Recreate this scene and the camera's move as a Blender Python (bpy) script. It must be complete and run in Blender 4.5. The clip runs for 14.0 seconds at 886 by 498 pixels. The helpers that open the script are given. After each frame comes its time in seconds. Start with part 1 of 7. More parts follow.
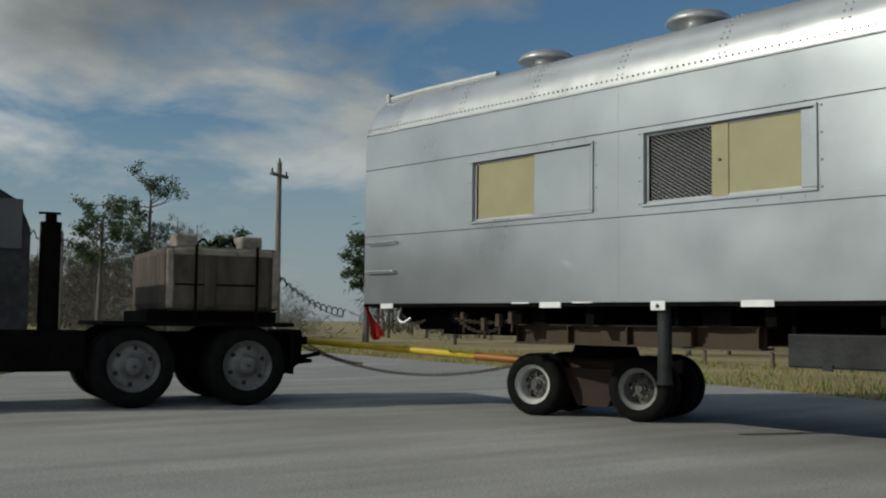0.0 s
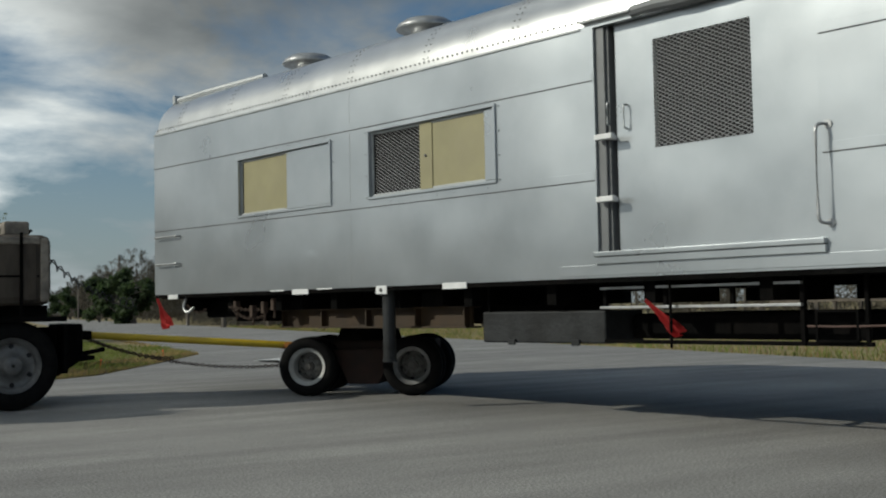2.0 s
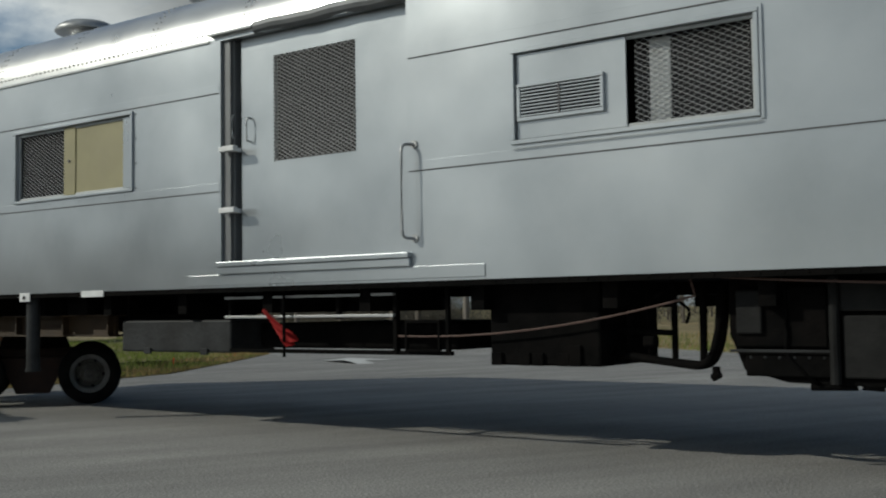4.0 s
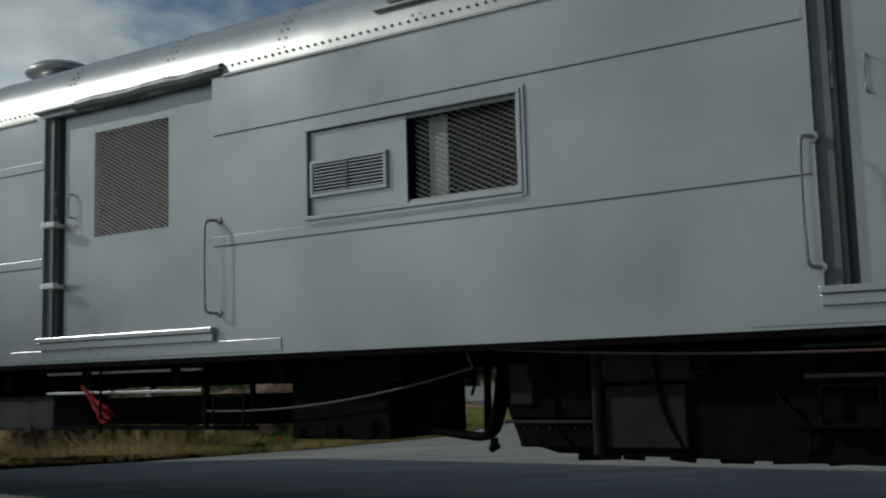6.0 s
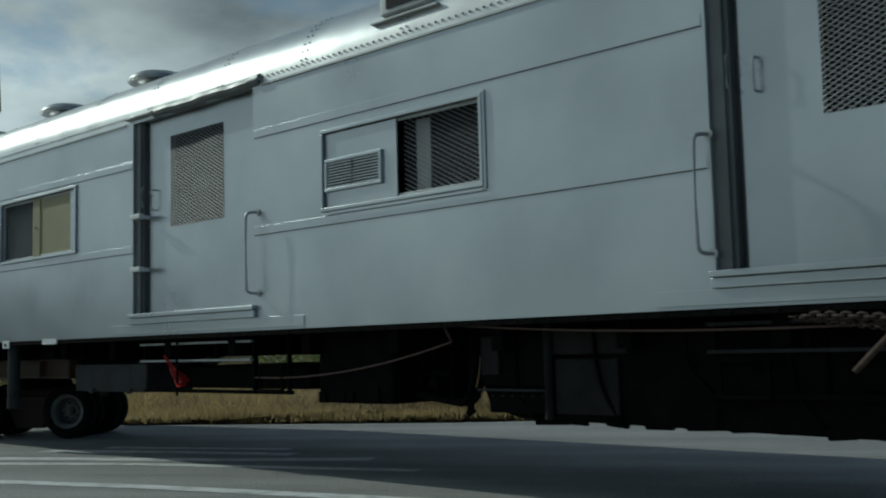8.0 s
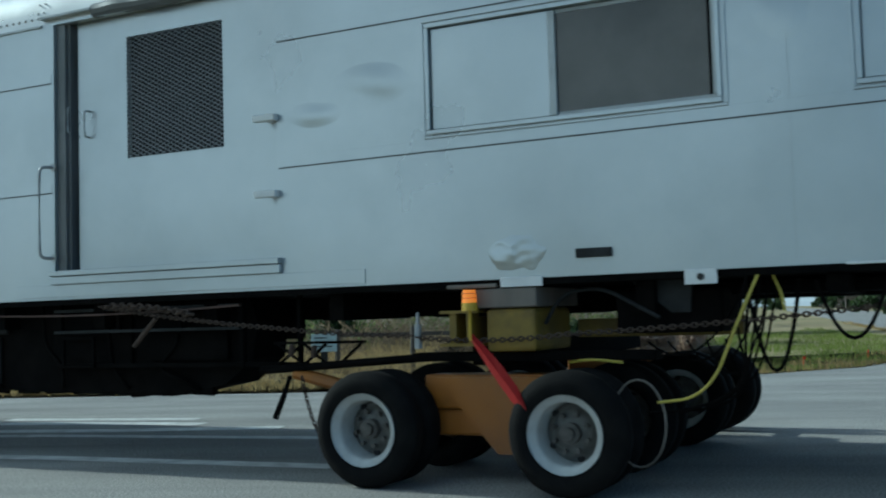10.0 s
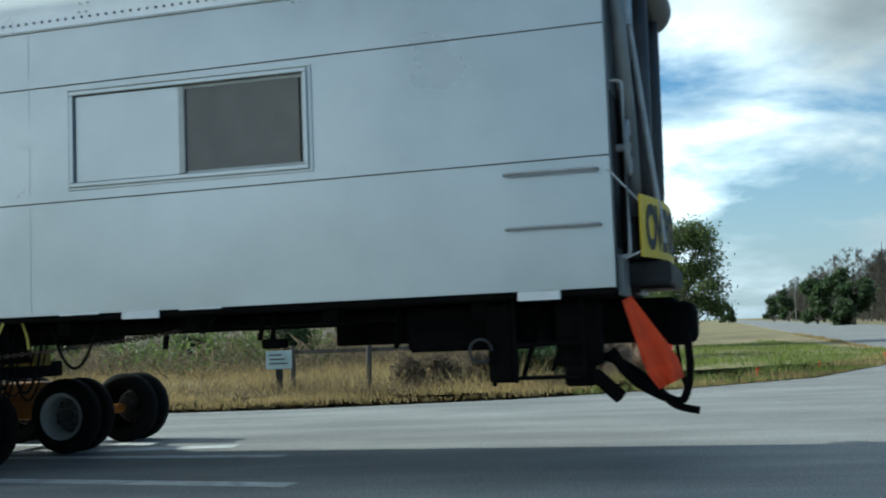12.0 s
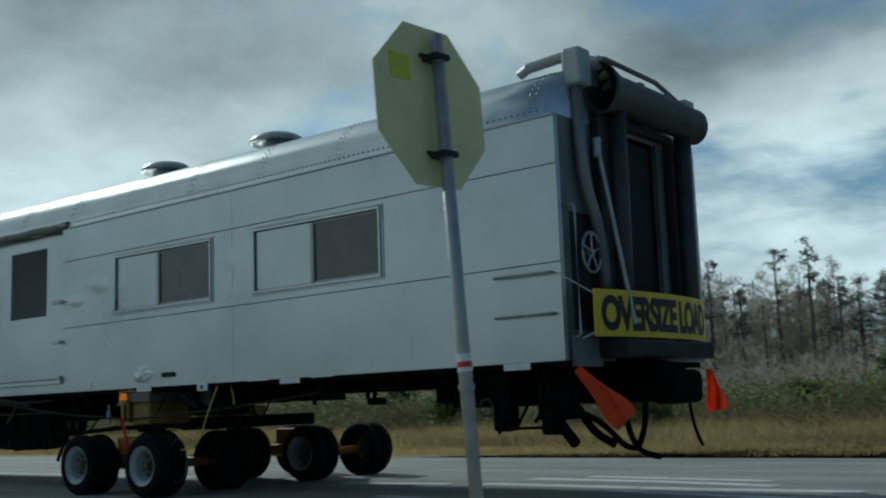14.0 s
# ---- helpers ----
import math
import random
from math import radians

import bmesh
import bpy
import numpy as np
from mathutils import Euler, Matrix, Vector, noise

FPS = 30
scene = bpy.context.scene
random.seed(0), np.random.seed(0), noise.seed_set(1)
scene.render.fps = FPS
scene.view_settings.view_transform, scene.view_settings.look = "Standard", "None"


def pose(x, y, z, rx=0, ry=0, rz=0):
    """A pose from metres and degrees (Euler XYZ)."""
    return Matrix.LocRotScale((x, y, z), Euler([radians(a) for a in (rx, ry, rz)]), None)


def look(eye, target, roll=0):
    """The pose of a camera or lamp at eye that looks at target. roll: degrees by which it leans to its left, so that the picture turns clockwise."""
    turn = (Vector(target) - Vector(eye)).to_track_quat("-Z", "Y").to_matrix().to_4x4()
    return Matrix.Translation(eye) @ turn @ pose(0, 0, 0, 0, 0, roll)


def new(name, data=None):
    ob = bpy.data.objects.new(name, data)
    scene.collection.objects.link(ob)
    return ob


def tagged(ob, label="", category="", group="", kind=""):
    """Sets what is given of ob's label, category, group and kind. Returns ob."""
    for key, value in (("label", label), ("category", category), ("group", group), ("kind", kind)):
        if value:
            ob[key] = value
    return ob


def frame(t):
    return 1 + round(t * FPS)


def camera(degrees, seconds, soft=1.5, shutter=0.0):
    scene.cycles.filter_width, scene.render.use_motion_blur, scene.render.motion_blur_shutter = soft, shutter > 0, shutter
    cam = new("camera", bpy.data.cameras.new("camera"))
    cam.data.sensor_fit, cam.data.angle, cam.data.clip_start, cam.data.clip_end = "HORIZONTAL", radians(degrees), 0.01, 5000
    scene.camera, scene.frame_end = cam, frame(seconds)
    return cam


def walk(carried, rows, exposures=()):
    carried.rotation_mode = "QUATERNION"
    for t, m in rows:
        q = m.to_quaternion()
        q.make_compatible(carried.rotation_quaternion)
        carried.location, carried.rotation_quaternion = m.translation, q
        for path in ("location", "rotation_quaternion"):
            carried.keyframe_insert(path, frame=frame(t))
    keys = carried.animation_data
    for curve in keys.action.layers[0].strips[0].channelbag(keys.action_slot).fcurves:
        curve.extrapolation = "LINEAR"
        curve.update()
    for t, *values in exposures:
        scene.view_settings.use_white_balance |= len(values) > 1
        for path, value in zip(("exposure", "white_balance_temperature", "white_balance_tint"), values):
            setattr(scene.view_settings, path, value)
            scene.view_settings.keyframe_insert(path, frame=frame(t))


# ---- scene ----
cam = camera(44.5, 14.0, 2.0, 0.2)
CAM_ROWS = [  # seconds, eye x, y, z, yaw, pitch, roll
    (0.0, -0.014, -0.054, 1.155, -36.06, 3.85, 0.64),
    (0.5, -0.049, 0.024, 1.147, -35.14, 4.88, -0.55),
    (1.0, 0.009, 0.043, 1.153, -31.95, 3.84, -0.36),
    (1.5, 0.050, 0.050, 1.146, -30.93, 3.57, -0.73),
    (2.0, -0.039, 0.035, 1.148, -29.97, 3.03, -1.16),
    (2.5, -0.022, 0.006, 1.153, -27.84, 2.38, -1.17),
    (3.0, -0.015, -0.016, 1.167, -26.43, 3.21, -0.24),
    (3.5, 0.015, -0.029, 1.154, -25.99, 3.10, -0.56),
    (4.0, 0.050, -0.081, 1.154, -26.11, 3.16, -0.86),
    (4.2, 0.050, -0.083, 1.159, -26.32, 3.64, -0.85),
    (6.3, 0.031, -0.028, 1.167, -4.21, 6.92, -1.69),
    (6.5, 0.009, -0.006, 1.168, 2.81, 6.70, -1.77),
    (7.0, -0.076, 0.118, 1.159, 14.44, 5.57, -0.30),
    (7.5, -0.086, 0.137, 1.158, 14.69, 5.14, -0.87),
    (7.7, -0.038, 0.093, 1.177, 14.38, 5.27, -1.08),
    (9.8, 0.015, -0.060, 1.152, 9.10, 3.42, -1.78),
    (10.0, 0.015, -0.052, 1.152, 8.98, 3.53, -1.70),
    (10.5, 0.014, 0.002, 1.152, 9.40, 3.50, -1.66),
    (11.0, -0.000, 0.002, 1.135, 8.90, 3.88, -1.53),
    (11.5, -0.027, -0.025, 1.133, 6.96, 4.25, -2.08),
    (12.0, -0.000, -0.008, 1.146, 6.57, 4.27, -2.30),
    (12.5, -0.006, 0.080, 1.172, 9.55, 7.37, -1.51),
    (13.0, 0.011, 0.058, 1.191, 20.48, 8.71, -1.70),
    (13.5, -0.009, 0.031, 1.159, 29.31, 7.91, -1.50),
    (14.0, -0.003, -0.088, 1.045, 37.86, 8.08, -2.09),
]
CAR_ROWS = [  # seconds, middle of the car x, y, turn
    (0.0, 10.349, 0.075, -86.68),
    (0.5, 10.055, 1.101, -84.97),
    (1.0, 9.675, 2.076, -82.71),
    (1.5, 9.223, 2.991, -79.99),
    (2.0, 8.708, 3.843, -76.88),
    (2.5, 8.137, 4.628, -73.45),
    (3.0, 7.517, 5.348, -69.77),
    (3.5, 6.849, 6.003, -65.89),
    (4.0, 6.136, 6.595, -61.88),
    (4.5, 5.377, 7.130, -57.79),
    (5.0, 4.572, 7.612, -53.67),
    (5.5, 3.717, 8.046, -49.55),
    (6.0, 2.811, 8.437, -45.48),
    (6.5, 1.850, 8.793, -41.49),
    (7.0, 0.832, 9.118, -37.61),
    (7.5, -0.246, 9.417, -33.87),
    (8.0, -1.387, 9.693, -30.29),
    (8.5, -2.591, 9.951, -26.88),
    (9.0, -3.858, 10.190, -23.65),
    (9.5, -5.188, 10.412, -20.61),
    (10.0, -6.577, 10.613, -17.76),
    (10.5, -8.020, 10.789, -15.11),
    (11.0, -9.510, 10.933, -12.63),
    (11.5, -11.036, 11.034, -10.33),
    (12.0, -12.585, 11.081, -8.18),
    (12.5, -14.143, 11.055, -6.17),
    (13.0, -15.688, 10.937, -4.26),
    (13.5, -17.199, 10.702, -2.43),
    (14.0, -18.647, 10.322, -0.64),
]


def eye_pose(x, y, z, yaw, pitch, roll):
    a, b = radians(yaw), radians(pitch)
    way = Vector((-math.sin(a) * math.cos(b), math.cos(a) * math.cos(b), math.sin(b)))
    return look((x, y, z), Vector((x, y, z)) + 2 * way, roll)


walk(cam, [(t, eye_pose(x, y, z, yaw, pitch, roll)) for t, x, y, z, yaw, pitch, roll in CAM_ROWS],
     [(0.0, -0.4, 6300, 3), (4.2, -0.7, 6200, 3), (6.3, -1.15, 6000, 0), (7.0, -1.22, 5900, -3), (7.7, -1.0, 5700, -8), (9.8, 0.1, 5200, -12), (10.3, 0.2, 5100, -12), (11.0, 0.5, 5100, -12), (12.0, 0.5, 5500, -7), (12.5, 0.3, 5600, -7), (13.0, -0.45, 5300, -12), (14.0, -0.68, 5400, -11)])

# ---- world and sun ----
SUN_YAW, SUN_EL = 71.0, 29.0


def make_world():
    w = bpy.data.worlds.new("sky")
    scene.world = w
    w.use_nodes = True
    nt = w.node_tree
    nt.nodes.clear()
    out = nt.nodes.new("ShaderNodeOutputWorld")
    bg = nt.nodes.new("ShaderNodeBackground")
    sky = nt.nodes.new("ShaderNodeTexSky")
    sky.sky_type = "NISHITA"
    sky.sun_disc = False
    sky.sun_elevation = radians(SUN_EL)
    sky.sun_rotation = radians(-SUN_YAW)
    sky.air_density, sky.dust_density, sky.ozone_density = 1.0, 1.0, 1.5
    co = nt.nodes.new("ShaderNodeTexCoord")
    sep = nt.nodes.new("ShaderNodeSeparateXYZ")
    nt.links.new(co.outputs["Generated"], sep.inputs[0])
    # a flat cloud deck seen in perspective
    add = nt.nodes.new("ShaderNodeMath"); add.operation = "ADD"; add.inputs[1].default_value = 0.27
    nt.links.new(sep.outputs[2], add.inputs[0])
    comb = nt.nodes.new("ShaderNodeCombineXYZ")
    for i in (0, 1):
        d = nt.nodes.new("ShaderNodeMath"); d.operation = "DIVIDE"
        nt.links.new(sep.outputs[i], d.inputs[0]); nt.links.new(add.outputs[0], d.inputs[1])
        nt.links.new(d.outputs[0], comb.inputs[i])
    comb.inputs[2].default_value = 3.7
    n1 = nt.nodes.new("ShaderNodeTexNoise")
    n1.inputs["Scale"].default_value = 2.1; n1.inputs["Detail"].default_value = 9; n1.inputs["Roughness"].default_value = 0.55
    n1.inputs["Distortion"].default_value = 0.25
    n2 = nt.nodes.new("ShaderNodeTexNoise")
    n2.inputs["Scale"].default_value = 2.0; n2.inputs["Detail"].default_value = 6
    for n in (n1, n2):
        nt.links.new(comb.outputs[0], n.inputs["Vector"])
    cover = nt.nodes.new("ShaderNodeMapRange")
    cover.inputs[1].default_value, cover.inputs[2].default_value = 0.43, 0.60
    # the cloud is thicker towards the sun's side
    thick = nt.nodes.new("ShaderNodeMath"); thick.operation = "MULTIPLY_ADD"
    thick.inputs[1].default_value = -0.14
    nt.links.new(sep.outputs[0], thick.inputs[0]); nt.links.new(n1.outputs["Fac"], thick.inputs[2])
    # and it clears away from the sun
    clear = nt.nodes.new("ShaderNodeMath"); clear.operation = "MULTIPLY_ADD"
    clear.inputs[1].default_value = 0.04
    nt.links.new(sep.outputs[1], clear.inputs[0]); nt.links.new(thick.outputs[0], clear.inputs[2])
    nt.links.new(clear.outputs[0], cover.inputs[0])
    tone = nt.nodes.new("ShaderNodeValToRGB")
    tone.color_ramp.elements[0].position, tone.color_ramp.elements[0].color = 0.27, (5.8, 6.6, 7.4, 1)
    tone.color_ramp.elements[1].position, tone.color_ramp.elements[1].color = 0.62, (27, 27, 26.5, 1)
    nt.links.new(n2.outputs["Fac"], tone.inputs[0])
    mix = nt.nodes.new("ShaderNodeMix"); mix.data_type = "RGBA"
    nt.links.new(cover.outputs[0], mix.inputs["Factor"])
    blue = nt.nodes.new("ShaderNodeMix"); blue.data_type = "RGBA"; blue.blend_type = "MULTIPLY"
    blue.inputs["Factor"].default_value = 1.0
    blue.inputs[7].default_value = (1.05, 1.30, 1.48, 1)
    nt.links.new(sky.outputs[0], blue.inputs[6])
    # cloud bases overhead are greyer than the far banks
    deck = nt.nodes.new("ShaderNodeMapRange")
    deck.inputs[1].default_value, deck.inputs[2].default_value = 0.13, 0.30
    deck.inputs[3].default_value, deck.inputs[4].default_value = 1.0, 0.48
    nt.links.new(sep.outputs[2], deck.inputs[0])
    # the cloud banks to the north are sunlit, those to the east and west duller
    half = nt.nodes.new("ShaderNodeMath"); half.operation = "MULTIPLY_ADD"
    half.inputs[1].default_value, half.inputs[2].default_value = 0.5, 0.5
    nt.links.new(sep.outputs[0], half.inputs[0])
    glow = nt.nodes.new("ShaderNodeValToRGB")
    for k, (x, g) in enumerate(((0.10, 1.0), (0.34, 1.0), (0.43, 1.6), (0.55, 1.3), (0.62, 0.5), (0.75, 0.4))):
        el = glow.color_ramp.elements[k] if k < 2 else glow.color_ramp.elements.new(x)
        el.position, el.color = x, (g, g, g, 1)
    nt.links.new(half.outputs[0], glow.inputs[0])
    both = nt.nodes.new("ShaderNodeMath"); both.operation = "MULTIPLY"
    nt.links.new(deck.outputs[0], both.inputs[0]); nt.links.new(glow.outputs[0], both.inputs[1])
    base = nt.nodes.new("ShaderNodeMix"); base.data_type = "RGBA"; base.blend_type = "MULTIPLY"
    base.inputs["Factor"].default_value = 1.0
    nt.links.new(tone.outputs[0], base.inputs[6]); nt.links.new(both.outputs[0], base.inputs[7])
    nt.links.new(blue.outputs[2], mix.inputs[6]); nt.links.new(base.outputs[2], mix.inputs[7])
    # pale haze low over the horizon
    haze = nt.nodes.new("ShaderNodeMapRange")
    haze.inputs[1].default_value, haze.inputs[2].default_value = 0.02, 0.20
    haze.inputs[3].default_value, haze.inputs[4].default_value = 0.75, 0.0
    nt.links.new(sep.outputs[2], haze.inputs[0])
    low = nt.nodes.new("ShaderNodeMix"); low.data_type = "RGBA"
    low.inputs[7].default_value = (6.5, 7.1, 7.6, 1)
    nt.links.new(haze.outputs[0], low.inputs["Factor"])
    nt.links.new(mix.outputs[2], low.inputs[6])
    nt.links.new(low.outputs[2], bg.inputs[0])
    bg.inputs[1].default_value = 0.06
    nt.links.new(bg.outputs[0], out.inputs[0])


make_world()
sun = new("sun", bpy.data.lights.new("sun", "SUN"))
sun.data.energy, sun.data.angle, sun.data.color = 3.3, radians(0.8), (1.0, 0.92, 0.80)
_a, _e = radians(SUN_YAW), radians(SUN_EL)
SUN_DIR = Vector((-math.sin(_a) * math.cos(_e), math.cos(_a) * math.cos(_e), math.sin(_e)))
sun.matrix_world = look(SUN_DIR * 100, (0, 0, 0))

# ---- materials ----


def mat(name, color, rough=0.6, metal=0.0, vary=0.15, scale=6.0, bump=0.0, bump_scale=40.0, dirt=None, dirt_amount=0.4,
        dirt_scale=1.2, emit=None, bump_dist=0.02, spec=0.5, stretch=(1, 1, 1), island=0.0):
    m = bpy.data.materials.new(name)
    m.use_nodes = True
    nt = m.node_tree
    b = nt.nodes["Principled BSDF"]
    co = nt.nodes.new("ShaderNodeTexCoord")
    mp = nt.nodes.new("ShaderNodeMapping")
    mp.inputs["Scale"].default_value = stretch
    nt.links.new(co.outputs["Object"], mp.inputs[0])
    n = nt.nodes.new("ShaderNodeTexNoise")
    n.inputs["Scale"].default_value, n.inputs["Detail"].default_value = scale, 6
    nt.links.new(mp.outputs[0], n.inputs["Vector"])
    ramp = nt.nodes.new("ShaderNodeValToRGB")
    lo = [max(0.0, c * (1 - vary)) for c in color]
    hi = [min(1.0, c * (1 + vary)) for c in color]
    ramp.color_ramp.elements[0].position, ramp.color_ramp.elements[0].color = 0.3, (*lo, 1)
    ramp.color_ramp.elements[1].position, ramp.color_ramp.elements[1].color = 0.7, (*hi, 1)
    nt.links.new(n.outputs["Fac"], ramp.inputs[0])
    col = ramp.outputs[0]
    if island:
        geo = nt.nodes.new("ShaderNodeNewGeometry")
        hsv = nt.nodes.new("ShaderNodeHueSaturation")
        mr = nt.nodes.new("ShaderNodeMapRange")
        mr.inputs[3].default_value, mr.inputs[4].default_value = 1 - island, 1 + island
        nt.links.new(geo.outputs["Random Per Island"], mr.inputs[0])
        nt.links.new(mr.outputs[0], hsv.inputs["Value"])
        nt.links.new(col, hsv.inputs["Color"])
        col = hsv.outputs[0]
    if dirt:
        n2 = nt.nodes.new("ShaderNodeTexNoise")
        n2.inputs["Scale"].default_value, n2.inputs["Detail"].default_value = dirt_scale, 8
        n2.inputs["Roughness"].default_value = 0.65
        nt.links.new(mp.outputs[0], n2.inputs["Vector"])
        mr2 = nt.nodes.new("ShaderNodeMapRange")
        mr2.inputs[1].default_value, mr2.inputs[2].default_value, mr2.inputs[4].default_value = 0.45, 0.72, dirt_amount
        nt.links.new(n2.outputs["Fac"], mr2.inputs[0])
        mx = nt.nodes.new("ShaderNodeMix"); mx.data_type = "RGBA"
        nt.links.new(mr2.outputs[0], mx.inputs["Factor"])
        nt.links.new(col, mx.inputs[6])
        mx.inputs[7].default_value = (*dirt, 1)
        col = mx.outputs[2]
    nt.links.new(col, b.inputs["Base Color"])
    rr = nt.nodes.new("ShaderNodeMapRange")
    rr.inputs[3].default_value, rr.inputs[4].default_value = max(0.02, rough - 0.08), min(1.0, rough + 0.08)
    nt.links.new(n.outputs["Fac"], rr.inputs[0])
    nt.links.new(rr.outputs[0], b.inputs["Roughness"])
    b.inputs["Metallic"].default_value = metal
    b.inputs["Specular IOR Level"].default_value = spec
    if bump:
        n3 = nt.nodes.new("ShaderNodeTexNoise")
        n3.inputs["Scale"].default_value, n3.inputs["Detail"].default_value = bump_scale, 4
        nt.links.new(mp.outputs[0], n3.inputs["Vector"])
        bp = nt.nodes.new("ShaderNodeBump")
        bp.inputs["Strength"].default_value, bp.inputs["Distance"].default_value = min(1.0, bump), bump_dist
        nt.links.new(n3.outputs["Fac"], bp.inputs["Height"])
        nt.links.new(bp.outputs[0], b.inputs["Normal"])
    if emit:
        b.inputs["Emission Color"].default_value = (*emit[:3], 1)
        b.inputs["Emission Strength"].default_value = emit[3]
    return m


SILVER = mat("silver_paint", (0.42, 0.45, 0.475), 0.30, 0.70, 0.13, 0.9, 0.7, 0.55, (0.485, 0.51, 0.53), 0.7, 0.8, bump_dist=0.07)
for n in SILVER.node_tree.nodes:
    if n.type == "TEX_NOISE" and abs(n.inputs["Scale"].default_value - 0.55) < 0.01:
        n.inputs["Detail"].default_value = 1.5  # broad waves of the sheet only
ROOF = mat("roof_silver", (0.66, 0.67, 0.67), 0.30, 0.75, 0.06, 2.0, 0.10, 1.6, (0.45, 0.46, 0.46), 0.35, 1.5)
GREY_PAINT = mat("grey_paint", (0.42, 0.44, 0.45), 0.5, 0.3, 0.12, 5.0, 0.05, 20, (0.2, 0.2, 0.2), 0.4, 2)
SEAM = mat("seam_shadow_gap", (0.10, 0.10, 0.105), 0.7, 0.0)
# near-black for plates that stand in for unlit depth behind openings
DARK = mat("unlit_depth_black", (0.02, 0.02, 0.022), 0.9)
# dirty black sunk further, so deep underside shade is in the colour
UNDER = mat("shade_deep_dirty_black", (0.004, 0.004, 0.004), 0.85, 0.0, 0.4, 5.0, 0.3, 30, (0.010, 0.008, 0.007), 0.6, 2.5, spec=0.05)
UNDERGREY = mat("dusty_grey_steel", (0.032, 0.034, 0.036), 0.6, 0.2, 0.3, 4.0, 0.25, 25, (0.012, 0.011, 0.010), 0.7, 3.0, spec=0.2)
RUST = mat("rusty_chain", (0.075, 0.052, 0.04), 0.85, 0.3, 0.4, 20.0, 0.3, 60)
TAN = mat("tan_board", (0.29, 0.265, 0.145), 0.55, 0.0, 0.10, 3.0, 0.03, 10, (0.30, 0.27, 0.17), 0.5, 2.0)
SMOKE = mat("smoky_glass_film", (0.085, 0.080, 0.075), 0.18, 0.0, 0.25, 2.0, 0.0, 10, (0.14, 0.13, 0.12), 0.5, 1.5)
RIVET = mat("rivet_heads", (0.26, 0.265, 0.27), 0.45, 0.5, 0.2, 9.0)
BRIGHTMESH = mat("bright_expanded_metal", (0.40, 0.41, 0.42), 0.45, 0.3, 0.1, 8.0)
MESHM = mat("expanded_metal", (0.22, 0.225, 0.23), 0.5, 0.5, 0.1, 8.0)
TYRE = mat("tyre_rubber", (0.007, 0.007, 0.0074), 0.9, 0.0, 0.3, 8.0, 0.25, 60, (0.016, 0.015, 0.013), 0.5, 4.0, spec=0.12)
WHITERIM = mat("white_rim", (0.48, 0.49, 0.485), 0.45, 0.0, 0.1, 9.0, 0.05, 30, (0.25, 0.2, 0.16), 0.5, 4.0)
GREYRIM = mat("dull_grey_rim", (0.30, 0.30, 0.30), 0.5, 0.3, 0.25, 9.0, 0.1, 30, (0.08, 0.07, 0.06), 0.6, 5.0)
HUB = mat("greasy_hub", (0.09, 0.085, 0.08), 0.55, 0.5, 0.4, 20.0, 0.2, 40)
ORANGE = mat("orange_dolly_paint", (0.36, 0.135, 0.016), 0.5, 0.0, 0.2, 5.0, 0.08, 20, (0.09, 0.05, 0.03), 0.6, 2.5)
YELLOW = mat("yellow_paint", (0.62, 0.44, 0.02), 0.45, 0.0, 0.15, 8.0, 0.05, 20, (0.25, 0.12, 0.03), 0.5, 4.0)
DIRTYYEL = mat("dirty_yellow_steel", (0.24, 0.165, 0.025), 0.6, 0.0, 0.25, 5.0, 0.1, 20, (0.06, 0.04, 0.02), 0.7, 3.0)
# dirty disc grey, darkened to paint the shade deep inside the rim
DISC = mat("shaded_dirty_disc", (0.15, 0.148, 0.14), 0.6, 0.2, 0.35, 14.0, 0.15, 40, (0.05, 0.04, 0.03), 0.6, 6.0)
SIGNYEL = mat("yellow_banner", (0.72, 0.50, 0.02), 0.5, 0.0, 0.06, 5.0)
BLACKINK = mat("black_ink", (0.015, 0.015, 0.015), 0.6)
REDFLAG = mat("red_flag_cloth", (0.42, 0.015, 0.015), 0.8, 0.0, 0.15, 9.0, 0.1, 60)
ORFLAG = mat("orange_flag_cloth", (0.85, 0.10, 0.025), 0.75, 0.0, 0.12, 9.0, 0.1, 60, emit=None)
BLACKRUB = mat("black_rubber", (0.02, 0.02, 0.022), 0.55, 0.0, 0.3, 6.0, 0.15, 20, (0.06, 0.06, 0.06), 0.4, 3)
PLATEW = mat("white_plate", (0.72, 0.73, 0.73), 0.5, 0.0, 0.08, 9.0)
AMBER = mat("amber_lens", (0.8, 0.25, 0.02), 0.3, 0.0, 0.05, 9.0, emit=(1.0, 0.22, 0.02, 0.55))
TANKM = mat("weathered_tank", (0.078, 0.064, 0.050), 0.9, 0.0, 0.45, 3.0, 0.15, 15, (0.022, 0.016, 0.013), 1.0, 2.6, stretch=(1, 1, 0.3))
CABM = mat("faded_cab_paint", (0.03, 0.031, 0.034), 0.8, 0.0, 0.3, 3.0, 0.1, 15, (0.09, 0.09, 0.09), 0.6, 5.0, spec=0.15)
GLASSD = mat("dark_cab_glass", (0.02, 0.02, 0.025), 0.08)
GALV = mat("galvanised_post", (0.38, 0.39, 0.40), 0.45, 0.6, 0.15, 12.0, 0.05, 30, (0.25, 0.24, 0.23), 0.4, 5.0)
SIGNBACK = mat("faded_sign_back", (0.74, 0.70, 0.36), 0.55, 0.0, 0.05, 3.0, 0.0, 10, (0.45, 0.44, 0.25), 0.35, 2.5)
STICKER = mat("yellow_green_sticker", (0.55, 0.60, 0.05), 0.5)
SIGNRED = mat("stop_red", (0.5, 0.02, 0.02), 0.4)
